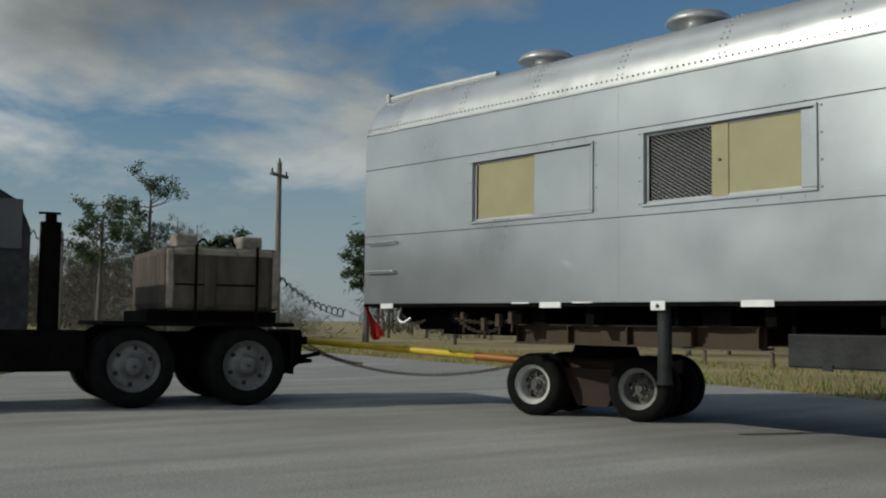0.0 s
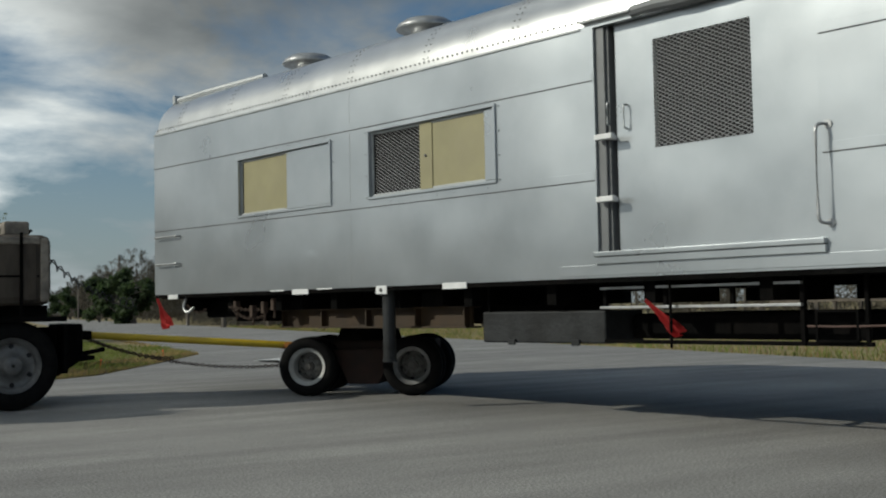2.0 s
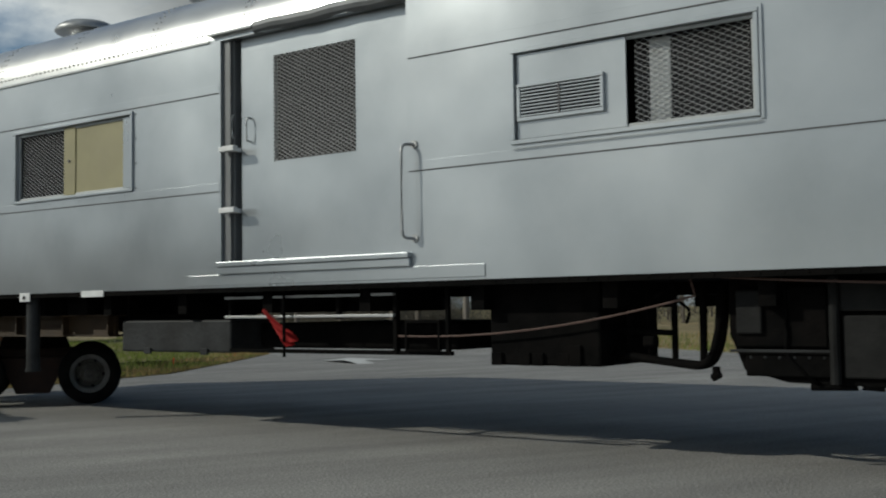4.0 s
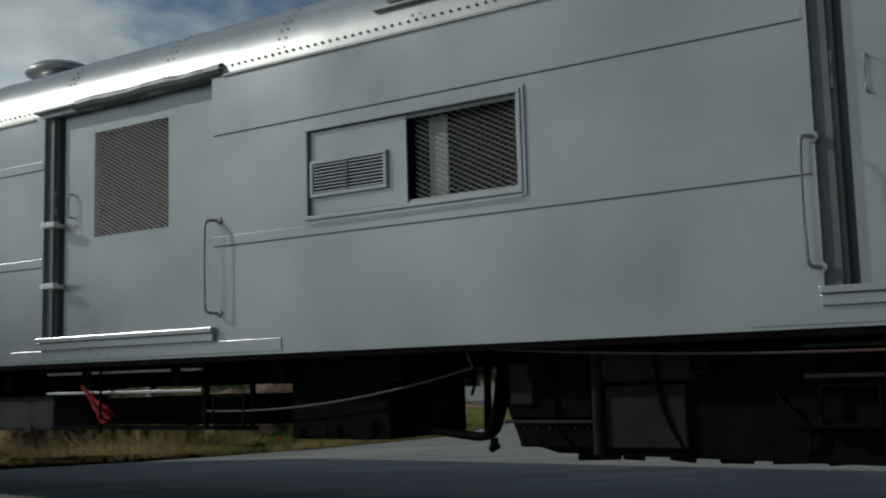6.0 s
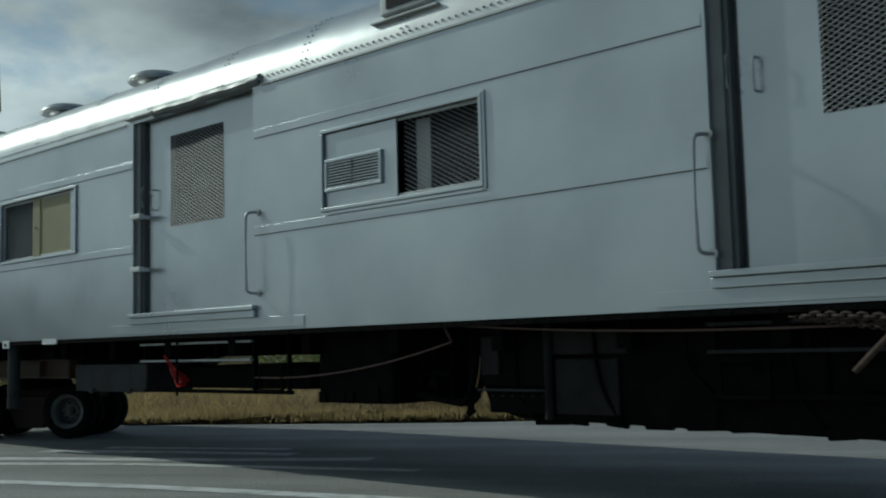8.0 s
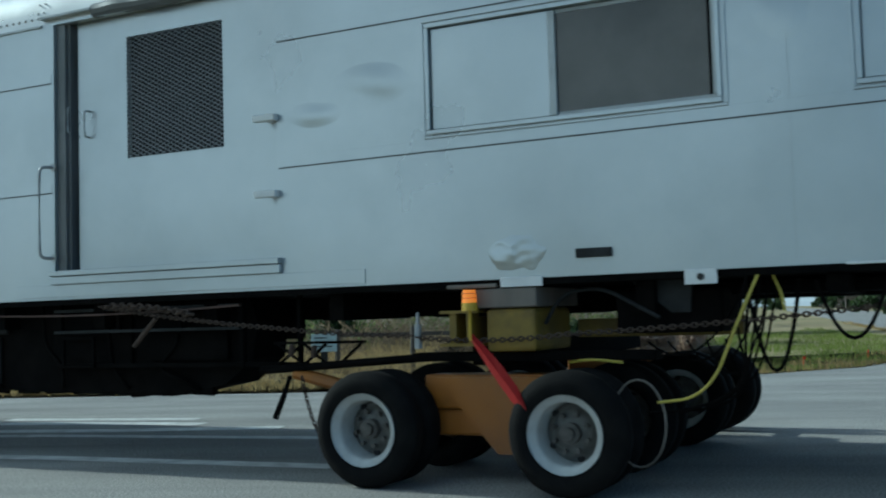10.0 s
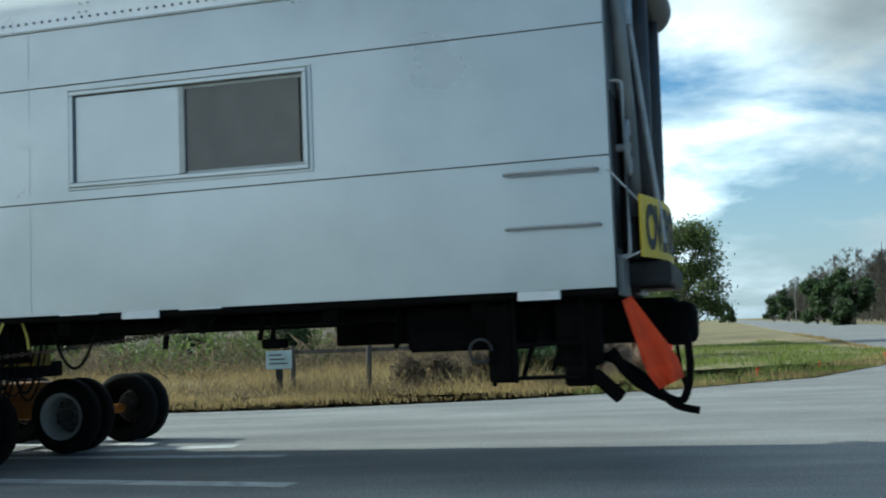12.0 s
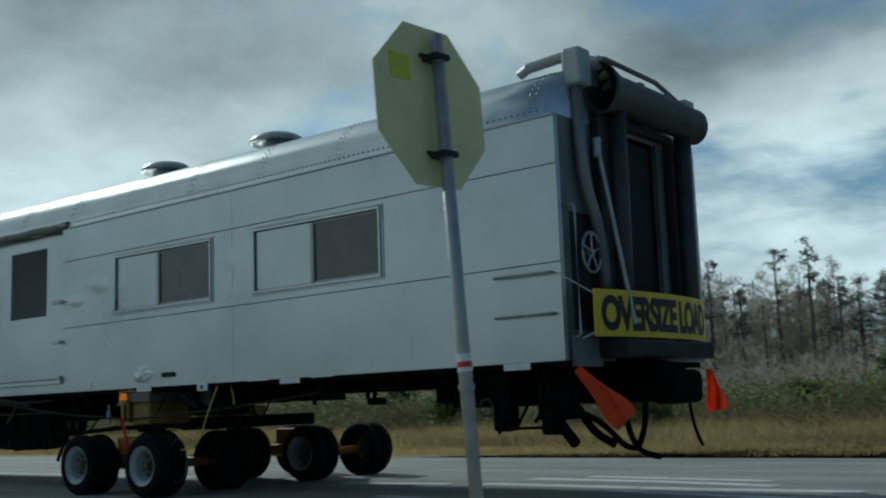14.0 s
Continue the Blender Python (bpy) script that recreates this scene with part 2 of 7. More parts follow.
GREENSIGN = mat("green_sign", (0.0, 0.22, 0.12), 0.4)
DARKWOOD = mat("dark_weathered_wood", (0.10, 0.085, 0.07), 0.9, 0.0, 0.3, 6.0, 0.3, 20, stretch=(1, 1, 0.2))
WOODPOST = mat("weathered_wood", (0.17, 0.15, 0.13), 0.85, 0.0, 0.3, 6.0, 0.3, 20, stretch=(1, 1, 0.2))
BARK = mat("grey_bark", (0.11, 0.095, 0.08), 0.9, 0.0, 0.3, 3.0, 0.4, 12, island=0.3, stretch=(1, 1, 0.3))
TWIG = mat("bare_twigs", (0.36, 0.31, 0.26), 0.9, 0.0, 0.25, 1.0, island=0.35)
# darker twin of the twigs, with backlit shade put into the colour
SHADETWIG = mat("dense_shaded_twigs", (0.085, 0.075, 0.055), 0.9, 0.0, 0.3, 0.4, island=0.4)
TANKRIM = mat("worn_pale_tank_edge", (0.27, 0.24, 0.20), 0.8, 0.0, 0.3, 5.0, 0.1, 15, (0.06, 0.05, 0.045), 0.8, 4.0)
NEEDLE = mat("pine_needles", (0.05, 0.078, 0.028), 0.75, 0.0, 0.35, 0.8, island=0.4)
LEAF = mat("bush_leaves", (0.115, 0.145, 0.045), 0.7, 0.0, 0.4, 0.6, island=0.4)
DRYGRASS = mat("dry_grass_blades", (0.40, 0.295, 0.13), 0.85, 0.0, 0.35, 0.35, island=0.35)
GREENGRASS = mat("green_grass_blades", (0.19, 0.235, 0.05), 0.8, 0.0, 0.35, 0.3, island=0.35)
PLUME = mat("pinkish_reed_plumes", (0.42, 0.31, 0.23), 0.9, 0.0, 0.25, 0.8, island=0.3)
REED = mat("brown_brush", (0.15, 0.115, 0.075), 0.9, 0.0, 0.3, 0.4, island=0.35)
ROADPAINT = mat("worn_white_paint", (0.66, 0.66, 0.64), 0.75, 0.0, 0.15, 5.0, 0.1, 60, (0.22, 0.215, 0.21), 0.75, 4.5)


def let_light_through(m, share):
    """Thin leaves and blades pass part of the light."""
    nt = m.node_tree
    b = nt.nodes["Principled BSDF"]
    tr = nt.nodes.new("ShaderNodeBsdfTranslucent")
    nt.links.new(b.inputs["Base Color"].links[0].from_socket, tr.inputs["Color"])
    mx = nt.nodes.new("ShaderNodeMixShader")
    mx.inputs[0].default_value = share
    nt.links.new(b.outputs[0], mx.inputs[1]); nt.links.new(tr.outputs[0], mx.inputs[2])
    nt.links.new(mx.outputs[0], nt.nodes["Material Output"].inputs["Surface"])


for m in (DRYGRASS, GREENGRASS, LEAF, NEEDLE, REED, PLUME, TWIG):
    let_light_through(m, 0.45)

# ---- mesh helpers ----


def part(name, bm, material, parent=None, label="", smooth=False):
    me = bpy.data.meshes.new(name)
    bm.normal_update()
    bm.to_mesh(me)
    bm.free()
    me.materials.append(material)
    if smooth:
        for p in me.polygons:
            p.use_smooth = True
    ob = new(name, me)
    if parent:
        ob.parent = parent
    if label:
        ob["label"] = label
    return ob


def thing(name, label, category, group="", kind="", at=None):
    e = new(name)
    e.empty_display_size = 0.2
    if at is not None:
        e.matrix_basis = at
    return tagged(e, label, category, group, kind)


def box(bm, x0, x1, y0, y1, z0, z1, bev=0.0, m=None):
    r = bmesh.ops.create_cube(bm, size=1.0)
    vs = r["verts"]
    mt = Matrix.Translation(((x0 + x1) / 2, (y0 + y1) / 2, (z0 + z1) / 2)) @ Matrix.Diagonal((x1 - x0, y1 - y0, z1 - z0, 1))
    bmesh.ops.transform(bm, matrix=(m @ mt) if m else mt, verts=vs)
    if bev:
        es = list({e for v in vs for e in v.link_edges})
        bmesh.ops.bevel(bm, geom=es, offset=bev, segments=2, affect="EDGES", profile=0.5)
    return bm


def cyl(bm, p0, p1, r0, r1=None, seg=12, caps=True):
    p0, p1 = Vector(p0), Vector(p1)
    d = p1 - p0
    m = Matrix.Translation((p0 + p1) / 2) @ d.to_track_quat("Z", "Y").to_matrix().to_4x4()
    bmesh.ops.create_cone(bm, cap_ends=caps, segments=seg, radius1=r0, radius2=r0 if r1 is None else r1, depth=d.length, matrix=m)
    return bm


def tube(bm, pts, r, seg=8):
    pts = [Vector(p) for p in pts]
    rings = []
    for i, p in enumerate(pts):
        d = (pts[min(i + 1, len(pts) - 1)] - pts[max(i - 1, 0)]).normalized()
        q = d.to_track_quat("Z", "Y")
        rings.append([bm.verts.new(p + q @ Vector((r * math.cos(2 * math.pi * k / seg), r * math.sin(2 * math.pi * k / seg), 0))) for k in range(seg)])
    for a, b in zip(rings, rings[1:]):
        for k in range(seg):
            bm.faces.new((a[k], a[(k + 1) % seg], b[(k + 1) % seg], b[k]))
    bm.faces.new(rings[0][::-1])
    bm.faces.new(rings[-1])
    return bm


def curve_pts(a, b, sag, n=12):
    a, b = Vector(a), Vector(b)
    return [a.lerp(b, i / n) - Vector((0, 0, sag * 4 * (i / n) * (1 - i / n))) for i in range(n + 1)]


def rounded(pts, n=5, cut=0.3):
    """A polyline with its corners rounded."""
    pts = [Vector(p) for p in pts]
    out = [pts[0]]
    for a, b, c in zip(pts, pts[1:], pts[2:]):
        k = min(cut, (a - b).length / 2, (c - b).length / 2)
        p, q = b + (a - b).normalized() * k, b + (c - b).normalized() * k
        for i in range(n + 1):
            t = i / n
            out.append(p * (1 - t) ** 2 + b * 2 * t * (1 - t) + q * t * t)
    return out + [pts[-1]]


def lathe(bm, profile, seg=32, axis_m=None):
    """Turn (radius, height) pairs about local y."""
    rings = []
    for r, h in profile:
        rings.append([bm.verts.new((r * math.cos(2 * math.pi * k / seg), h, r * math.sin(2 * math.pi * k / seg))) for k in range(seg)])
    for a, b in zip(rings, rings[1:]):
        for k in range(seg):
            bm.faces.new((a[k], a[(k + 1) % seg], b[(k + 1) % seg], b[k]))
    if axis_m:
        bmesh.ops.transform(bm, matrix=axis_m, verts=[v for ring in rings for v in ring])
    return bm


def chain(bm, pts, link=0.058, wire=0.0075):
    """Chain links strung along a polyline."""
    pts = [Vector(p) for p in pts]
    dist = [0.0]
    for a, b in zip(pts, pts[1:]):
        dist.append(dist[-1] + (b - a).length)
    n = int(dist[-1] / (link * 0.72))
    for i in range(n):
        s = (i + 0.5) / n * dist[-1]
        k = max(j for j in range(len(dist) - 1) if dist[j] <= s)
        p = pts[k].lerp(pts[k + 1], (s - dist[k]) / max(1e-6, dist[k + 1] - dist[k]))
        q = (pts[k + 1] - pts[k]).to_track_quat("X", "Z")
        roll = Matrix.Rotation(radians(90 if i % 2 else 0), 4, "X")
        m = Matrix.Translation(p) @ q.to_matrix().to_4x4() @ roll
        ring = []
        for a in range(8):
            c, s2 = math.cos(a * math.pi / 4), math.sin(a * math.pi / 4)
            ring.append((Vector((c * link / 2, s2 * link * 0.32, 0)), Vector((c, s2, 0)).normalized()))
        loops = []
        for c, o in ring:
            loops.append([bm.verts.new(m @ (c + o * wire)), bm.verts.new(m @ (c + Vector((0, 0, wire)))), bm.verts.new(m @ (c - o * wire)), bm.verts.new(m @ (c - Vector((0, 0, wire))))])
        for a in range(8):
            A, B = loops[a], loops[(a + 1) % 8]
            for j in range(4):
                bm.faces.new((A[j], B[j], B[(j + 1) % 4], A[(j + 1) % 4]))
    return bm


def holed_wall(bm, x0, x1, z0, z1, holes, y0, y1, step=1.1):
    """A wall with rectangular holes, as a grid of quads on both faces plus the reveals."""
    xs = sorted({x0, x1, *[h[0] for h in holes], *[h[1] for h in holes]})
    zs = sorted({z0, z1, *[h[2] for h in holes], *[h[3] for h in holes]})
    inside = lambda x, z: any(h[0] < x < h[1] and h[2] < z < h[3] for h in holes)
    vert = {}

    def v(x, y, z):
        k = (x, y, z)
        if k not in vert:
            vert[k] = bm.verts.new(k)
        return vert[k]

    solid = {}
    for i in range(len(xs) - 1):
        for j in range(len(zs) - 1):
            solid[i, j] = not inside((xs[i] + xs[i + 1]) / 2, (zs[j] + zs[j + 1]) / 2)
    for (i, j), ok in solid.items():
        if not ok:
            continue
        a, b, c, d = xs[i], xs[i + 1], zs[j], zs[j + 1]
        bm.faces.new((v(a, y0, c), v(b, y0, c), v(b, y0, d), v(a, y0, d)))
        bm.faces.new((v(a, y1, c), v(a, y1, d), v(b, y1, d), v(b, y1, c)))
        for di, dj, p, q in ((-1, 0, (a, c), (a, d)), (1, 0, (b, d), (b, c)), (0, -1, (b, c), (a, c)), (0, 1, (a, d), (b, d))):
            if not solid.get((i + di, j + dj), False):
                bm.faces.new((v(p[0], y0, p[1]), v(q[0], y0, q[1]), v(q[0], y1, q[1]), v(p[0], y1, p[1])))
    return bm


def expanded(bm, x0, x1, z0, z1, y, w, h, t=0.012, dy=0.006):
    """Diamond mesh of flat strands, clipped to a rectangle."""
    slope = h / w
    for sgn in (1, -1):
        c = z0 - slope * (x1 - x0) - h
        while c < z1 + slope * (x1 - x0) + h:
            # z = c + sgn*slope*(x-x0)
            if sgn > 0:
                lo, hi = max(x0, x0 + (z0 - c) / slope), min(x1, x0 + (z1 - c) / slope)
            else:
                lo, hi = max(x0, x0 + (c - z1) / slope), min(x1, x0 + (c - z0) / slope)
            if hi - lo > 0.01:
                z_lo, z_hi = c + sgn * slope * (lo - x0), c + sgn * slope * (hi - x0)
                vs = [bm.verts.new(p) for p in ((lo, y, z_lo - t / 2), (hi, y, z_hi - t / 2), (hi, y + dy, z_hi + t / 2), (lo, y + dy, z_lo + t / 2))]
                bm.faces.new(vs)
            c += h * 1.0
    return bm


def rivets(bm, places, r=0.014, axis=(0, -1, 0)):
    ax = Vector(axis)
    q = ax.to_track_quat("Z", "Y")
    for p in places:
        p = Vector(p)
        top = bm.verts.new(p + ax * r * 0.8)
        ring = [bm.verts.new(p + q @ Vector((r * math.cos(k * math.pi / 3), r * math.sin(k * math.pi / 3), 0))) for k in range(6)]
        for k in range(6):
            bm.faces.new((ring[k], ring[(k + 1) % 6], top))
    return bm


# ---- ground and road ----


def asphalt_material():
    m = mat("old_asphalt", (0.30, 0.292, 0.278), 0.88, 0.0, 0.10, 0.5, 0.55, 55, (0.215, 0.212, 0.206), 0.6, 0.22, spec=0.25)
    nt = m.node_tree
    b = nt.nodes["Principled BSDF"]
    src = b.inputs["Base Color"].links[0].from_socket
    n = nt.nodes.new("ShaderNodeTexNoise")
    n.inputs["Scale"].default_value, n.inputs["Detail"].default_value = 55, 4
    co = nt.nodes.new("ShaderNodeTexCoord")
    nt.links.new(co.outputs["Object"], n.inputs["Vector"])
    mr = nt.nodes.new("ShaderNodeMapRange")
    mr.inputs[1].default_value, mr.inputs[2].default_value = 0.3, 0.7
    mr.inputs[3].default_value, mr.inputs[4].default_value = 0.48, 1.52
    nt.links.new(n.outputs["Fac"], mr.inputs[0])
    mx = nt.nodes.new("ShaderNodeMix"); mx.data_type = "RGBA"; mx.blend_type = "MULTIPLY"
    mx.inputs["Factor"].default_value = 1.0
    nt.links.new(src, mx.inputs[6]); nt.links.new(mr.outputs[0], mx.inputs[7])
    # faint tyre tracks and patches along the turning lane
    n2 = nt.nodes.new("ShaderNodeTexNoise")
    n2.inputs["Scale"].default_value, n2.inputs["Detail"].default_value = 0.9, 5
    mp = nt.nodes.new("ShaderNodeMapping"); mp.inputs["Scale"].default_value = (0.25, 1.6, 1)
    nt.links.new(co.outputs["Object"], mp.inputs[0]); nt.links.new(mp.outputs[0], n2.inputs["Vector"])
    mr2 = nt.nodes.new("ShaderNodeMapRange")
    mr2.inputs[1].default_value, mr2.inputs[2].default_value = 0.35, 0.65
    mr2.inputs[3].default_value, mr2.inputs[4].default_value = 0.82, 1.12
    nt.links.new(n2.outputs["Fac"], mr2.inputs[0])
    mx2 = nt.nodes.new("ShaderNodeMix"); mx2.data_type = "RGBA"; mx2.blend_type = "MULTIPLY"
    mx2.inputs["Factor"].default_value = 1.0
    nt.links.new(mx.outputs[2], mx2.inputs[6]); nt.links.new(mr2.outputs[0], mx2.inputs[7])
    nt.links.new(mx2.outputs[2], b.inputs["Base Color"])
    return m


ASPHALT = asphalt_material()
SOIL = mat("verge_soil", (0.29, 0.235, 0.13), 0.95, 0.0, 0.3, 0.25, 0.3, 8, (0.15, 0.165, 0.055), 0.7, 0.06, spec=0.2)

bm = bmesh.new()
bmesh.ops.create_grid(bm, x_segments=60, y_segments=60, size=1600)
tagged(part("ground", bm, SOIL), "dry grassy ground reaching the tree line", "ground", kind="structure").location.z = -0.025

ROAD_EDGE = [(14.5, -90), (15.0, 0), (15.6, 9.7), (16.8, 14.2), (18.0, 22), (93, 600), (83, 600), (8.8, 28.5), (6.6, 24.4), (4.4, 20.6),
             (1.8, 18.6), (-1.0, 17.3), (-4.0, 16.7), (-14, 16.6), (-160, 17.6), (-160, 6.9), (-8, 6.7), (-5.6, 6.1), (-3.9, 5.0),
             (-2.6, 3.2), (-2.0, 0), (-2.0, -90)]
bm = bmesh.new()
top = [bm.verts.new((x, y, 0)) for x, y in ROAD_EDGE]
low = [bm.verts.new((x, y, -0.12)) for x, y in ROAD_EDGE]
bm.faces.new(top)
for i in range(len(top)):
    j = (i + 1) % len(top)
    bm.faces.new((top[j], top[i], low[i], low[j]))
bmesh.ops.triangulate(bm, faces=[f for f in bm.faces if len(f.verts) > 4])
tagged(part("road", bm, ASPHALT), "worn light grey asphalt of a road junction", "road", kind="structure")


def stripe(name, pts, w, label):
    bm = bmesh.new()
    pts = [Vector((x, y, 0.004)) for x, y in pts]
    rows = []
    for i, p in enumerate(pts):
        d = (pts[min(i + 1, len(pts) - 1)] - pts[max(0, i - 1)]).normalized()
        nrm = Vector((-d.y, d.x, 0)) * w / 2
        rows.append((bm.verts.new(p + nrm), bm.verts.new(p - nrm)))
    for a, b in zip(rows, rows[1:]):
        bm.faces.new((a[0], a[1], b[1], b[0]))
    return tagged(part(name, bm, ROADPAINT), label, "road marking", kind="structure")


for n, (pts, w) in enumerate([
        ([(-8.6, 9.55), (-5, 8.95), (-2.2, 8.25)], 0.16), ([(-9.0, 10.8), (-6, 10.75), (-2.8, 10.25)], 0.14),
        ([(-8.4, 11.35), (-5.5, 11.2), (-3.6, 11.3)], 0.20), ([(-8.2, 12.2), (-6.4, 12.1), (-4.7, 11.8)], 0.20),
        ([(-7.6, 12.7), (-5.0, 12.4)], 0.16), ([(-10.5, 11.0), (-8.8, 11.2)], 0.16),
        ([(-30, 11.4), (-11, 11.5)], 0.12)]):
    stripe("road_marking", pts, w * 1.5, "worn white painted stripe on the asphalt")
bm = bmesh.new()
vs = [bm.verts.new((x, y, 0.004)) for x, y in ((8.6, 21.6), (9.0, 21.6), (9.4, 23.2), (10.0, 23.0), (9.6, 24.6), (8.5, 23.6), (9.0, 23.4))]
bm.faces.new(vs)
bmesh.ops.triangulate(bm, faces=bm.faces[:])
tagged(part("road_arrow", bm, ROADPAINT), "white painted turn arrow on the asphalt", "road marking", kind="structure")

# ---- the railway car ----
L, W3, B, E = 26.26, 3.05, 1.40, 3.80
CX, CY = 13.0, 1.5
car = thing("railway_car", "silver painted passenger railway car carried on road dollies", "railway car")
SH = Matrix.Translation((-CX, -CY, 0))


def sag(x):
    """How far the long body hangs down between its two supports."""
    return 0.062 * (1 - ((x - 13.0) / 13.2) ** 2)


def sagged(bm, top_only=False):
    """Bend a long strip of the body down along the sag; the roof crown keeps its height."""
    for k in range(1, 26):
        bmesh.ops.bisect_plane(bm, geom=bm.verts[:] + bm.edges[:] + bm.faces[:], plane_co=(k + 0.013, 0, 0), plane_no=(1, 0, 0))
    for v in bm.verts:
        if not top_only or v.co.z > 3.75:
            v.co.z -= sag(v.co.x) * min(1.0, max(0.0, (4.43 - v.co.z) / 0.63))
        elif v.co.z < 1.45:
            v.co.z -= 0.33 * sag(v.co.x)
    return bm


def carpart(name, bm, material, label="", smooth=False, parent=None):
    bmesh.ops.transform(bm, matrix=SH, verts=bm.verts[:])
    return part(name, bm, material, parent or car, label, smooth)


WINDOWS = {"A": (2.33, 4.33, 2.41, 3.15), "B": (5.09, 7.09, 2.42, 3.17), "C": (11.67, 13.55, 2.43, 3.10),
           "D": (19.12, 21.10, 2.44, 3.16), "E": (21.94, 23.95, 2.45, 3.17)}
DOORS = {"front": (8.40, 10.62, 1.62, 3.72), "rear": (15.53, 17.81, 1.62, 3.72)}

bm = bmesh.new()
holed_wall(bm, 0, L, B, E, list(WINDOWS.values()) + list(DOORS.values()), 0.0, 0.07)
sagged(bm, True)
carpart("side_wall", bm, SILVER, "dented silver painted side with flush window openings")
bm = bmesh.new()
box(bm, 0.0, L, W3 - 0.06, W3, B, E)
carpart("side_wall", bm, SILVER)
bm = bmesh.new()
box(bm, 0.0, 0.06, 0.07, W3 - 0.06, B, E)
carpart("end_wall", bm, SILVER)
bm = bmesh.new()
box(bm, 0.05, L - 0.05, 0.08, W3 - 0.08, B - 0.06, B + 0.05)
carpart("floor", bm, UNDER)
# black sheet standing in for the unlit room inside
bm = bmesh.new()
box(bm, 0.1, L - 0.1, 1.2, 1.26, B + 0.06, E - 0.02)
carpart("unlit_room_sheet", bm, DARK)


def roof_profile(n=8, r=0.55, crown=4.43):
    """Half section from the near eave over the top to the far eave."""
    pts = [(0.0, E)]
    for i in range(1, n + 1):
        a = radians(78) * i / n
        pts.append((r - r * math.cos(a), E + r * math.sin(a)))
    y, z = pts[-1]
    for i in range(1, 7):
        t = i / 6
        yy = y + (W3 / 2 - y) * t
        pts.append((yy, z + (crown - z) * (1 - (1 - t) ** 2)))
    return pts + [(W3 - a, b) for a, b in pts[-2::-1]]


bm = bmesh.new()
prof = roof_profile()
STATIONS = [0.0, 0.02, 0.06, 0.14] + [0.14 + (L - 0.14) * i / 26 for i in range(1, 27)]
rings = []
for s in STATIONS:
    k = 1.0 if s > 0.13 else {0.0: 0.90, 0.02: 0.945, 0.06: 0.985}[s]
    rings.append([bm.verts.new((s, W3 / 2 + (y - W3 / 2) * (1 if z <= E + 0.02 else k), E + (z - E) * k)) for y, z in prof])
for a, b in zip(rings, rings[1:]):
    for i in range(len(prof) - 1):
        bm.faces.new((a[i], b[i], b[i + 1], a[i + 1]))
bm.faces.new(rings[0])
bm.faces.new(rings[-1][::-1])
sagged(bm)
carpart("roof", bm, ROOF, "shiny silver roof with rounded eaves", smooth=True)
# eave drip edge and rivets
for x0, x1 in ((0.0, 8.25), (10.75, 15.4), (17.95, L)):
    bm = bmesh.new()
    box(bm, x0, x1, -0.016, -0.001, E - 0.025, E - 0.008)
    sagged(bm)
    carpart("drip_edge", bm, GREY_PAINT)
bm = bmesh.new()
rivets(bm, [(0.05 + 0.075 * i, -0.003 + 0.55 - 0.55 * math.cos(radians(6)), E + 0.055 - sag(0.05 + 0.075 * i) * 0.91) for i in range(348)], 0.014)
SEAMS = [0.75 + 1.33 * i for i in range(20)]
ROW = []
for s in SEAMS:
    for k in range(9):
        a = radians(10 + 8 * k)
        for dx in (-0.035, 0.035):
            ROW.append((s + dx, 0.55 - 0.552 * math.cos(a), E + 0.552 * math.sin(a) - sag(s) * (1 - 0.876 * math.sin(a))))
rivets(bm, ROW, 0.012, (0, -0.75, 0.66))
ob = carpart("rivets", bm, RIVET, "rows of rivets along the eaves and roof seams")
ob["kind"] = "stuff"
# belt seams: overlapping sheet edges, each lap's shadow laid as a dark strip
for z, runs in ((3.275, ((0, 8.38), (10.64, 15.5), (17.83, L))), (2.338, ((0, 8.38), (10.64, 15.5), (17.83, L)))):
    for x0, x1 in runs:
        bm = bmesh.new()
        lift = 0.022 if x0 > 17 and z > 3 else 0.0
        box(bm, x0, x1, -0.007, -0.0005, z + lift, z + lift + 0.007)
        sagged(bm)
        carpart("belt_seam_shadow", bm, SEAM, "thin dark strip for the shadow of a sheet joint")
        bm = bmesh.new()
        box(bm, x0, x1, -0.0035, -0.0005, z + lift + 0.008, z + lift + 0.085, 0.0015)
        sagged(bm)
        carpart("belt_strip", bm, SILVER)
for x in (4.72, 21.52):
    bm = bmesh.new()
    box(bm, x, x + 0.003, -0.002, -0.0005, B + 0.01, E - 0.04)
    carpart("panel_joint", bm, GREY_PAINT)
# lower edge rail with bolts
bm = bmesh.new()
box(bm, 0, L, 0.004, 0.05, B - 0.045, B - 0.001)
sagged(bm, True)
carpart("side_sill", bm, UNDER)
bm = bmesh.new()
rivets(bm, [(0.1 + 0.16 * i, 0.003, B - 0.022 - 0.33 * sag(0.1 + 0.16 * i)) for i in range(163)], 0.011)
carpart("sill_bolts", bm, UNDER)["kind"] = "stuff"


def plate(x, w, h=0.075):
    bm = bmesh.new()
    box(bm, x - w / 2, x + w / 2, -0.014, -0.002, B - h, B - 0.004, 0.003)
    return carpart("sill_plate", bm, PLATEW, "small white plate on the lower edge")


for x, w in ((0.55, 0.28), (3.7, 0.34), (5.27, 0.19), (6.47, 0.37), (19.76, 0.30), (20.95, 0.2), (22.52, 0.33), (25.71, 0.31)):
    p = plate(x, w, 0.10 if w < 0.22 else 0.07)
    if w < 0.22:
        bm = bmesh.new()
        cyl(bm, (x, -0.024, B - 0.055), (x, -0.013, B - 0.055), 0.022, seg=14)
        carpart("bolt_head", bm, BLACKINK)
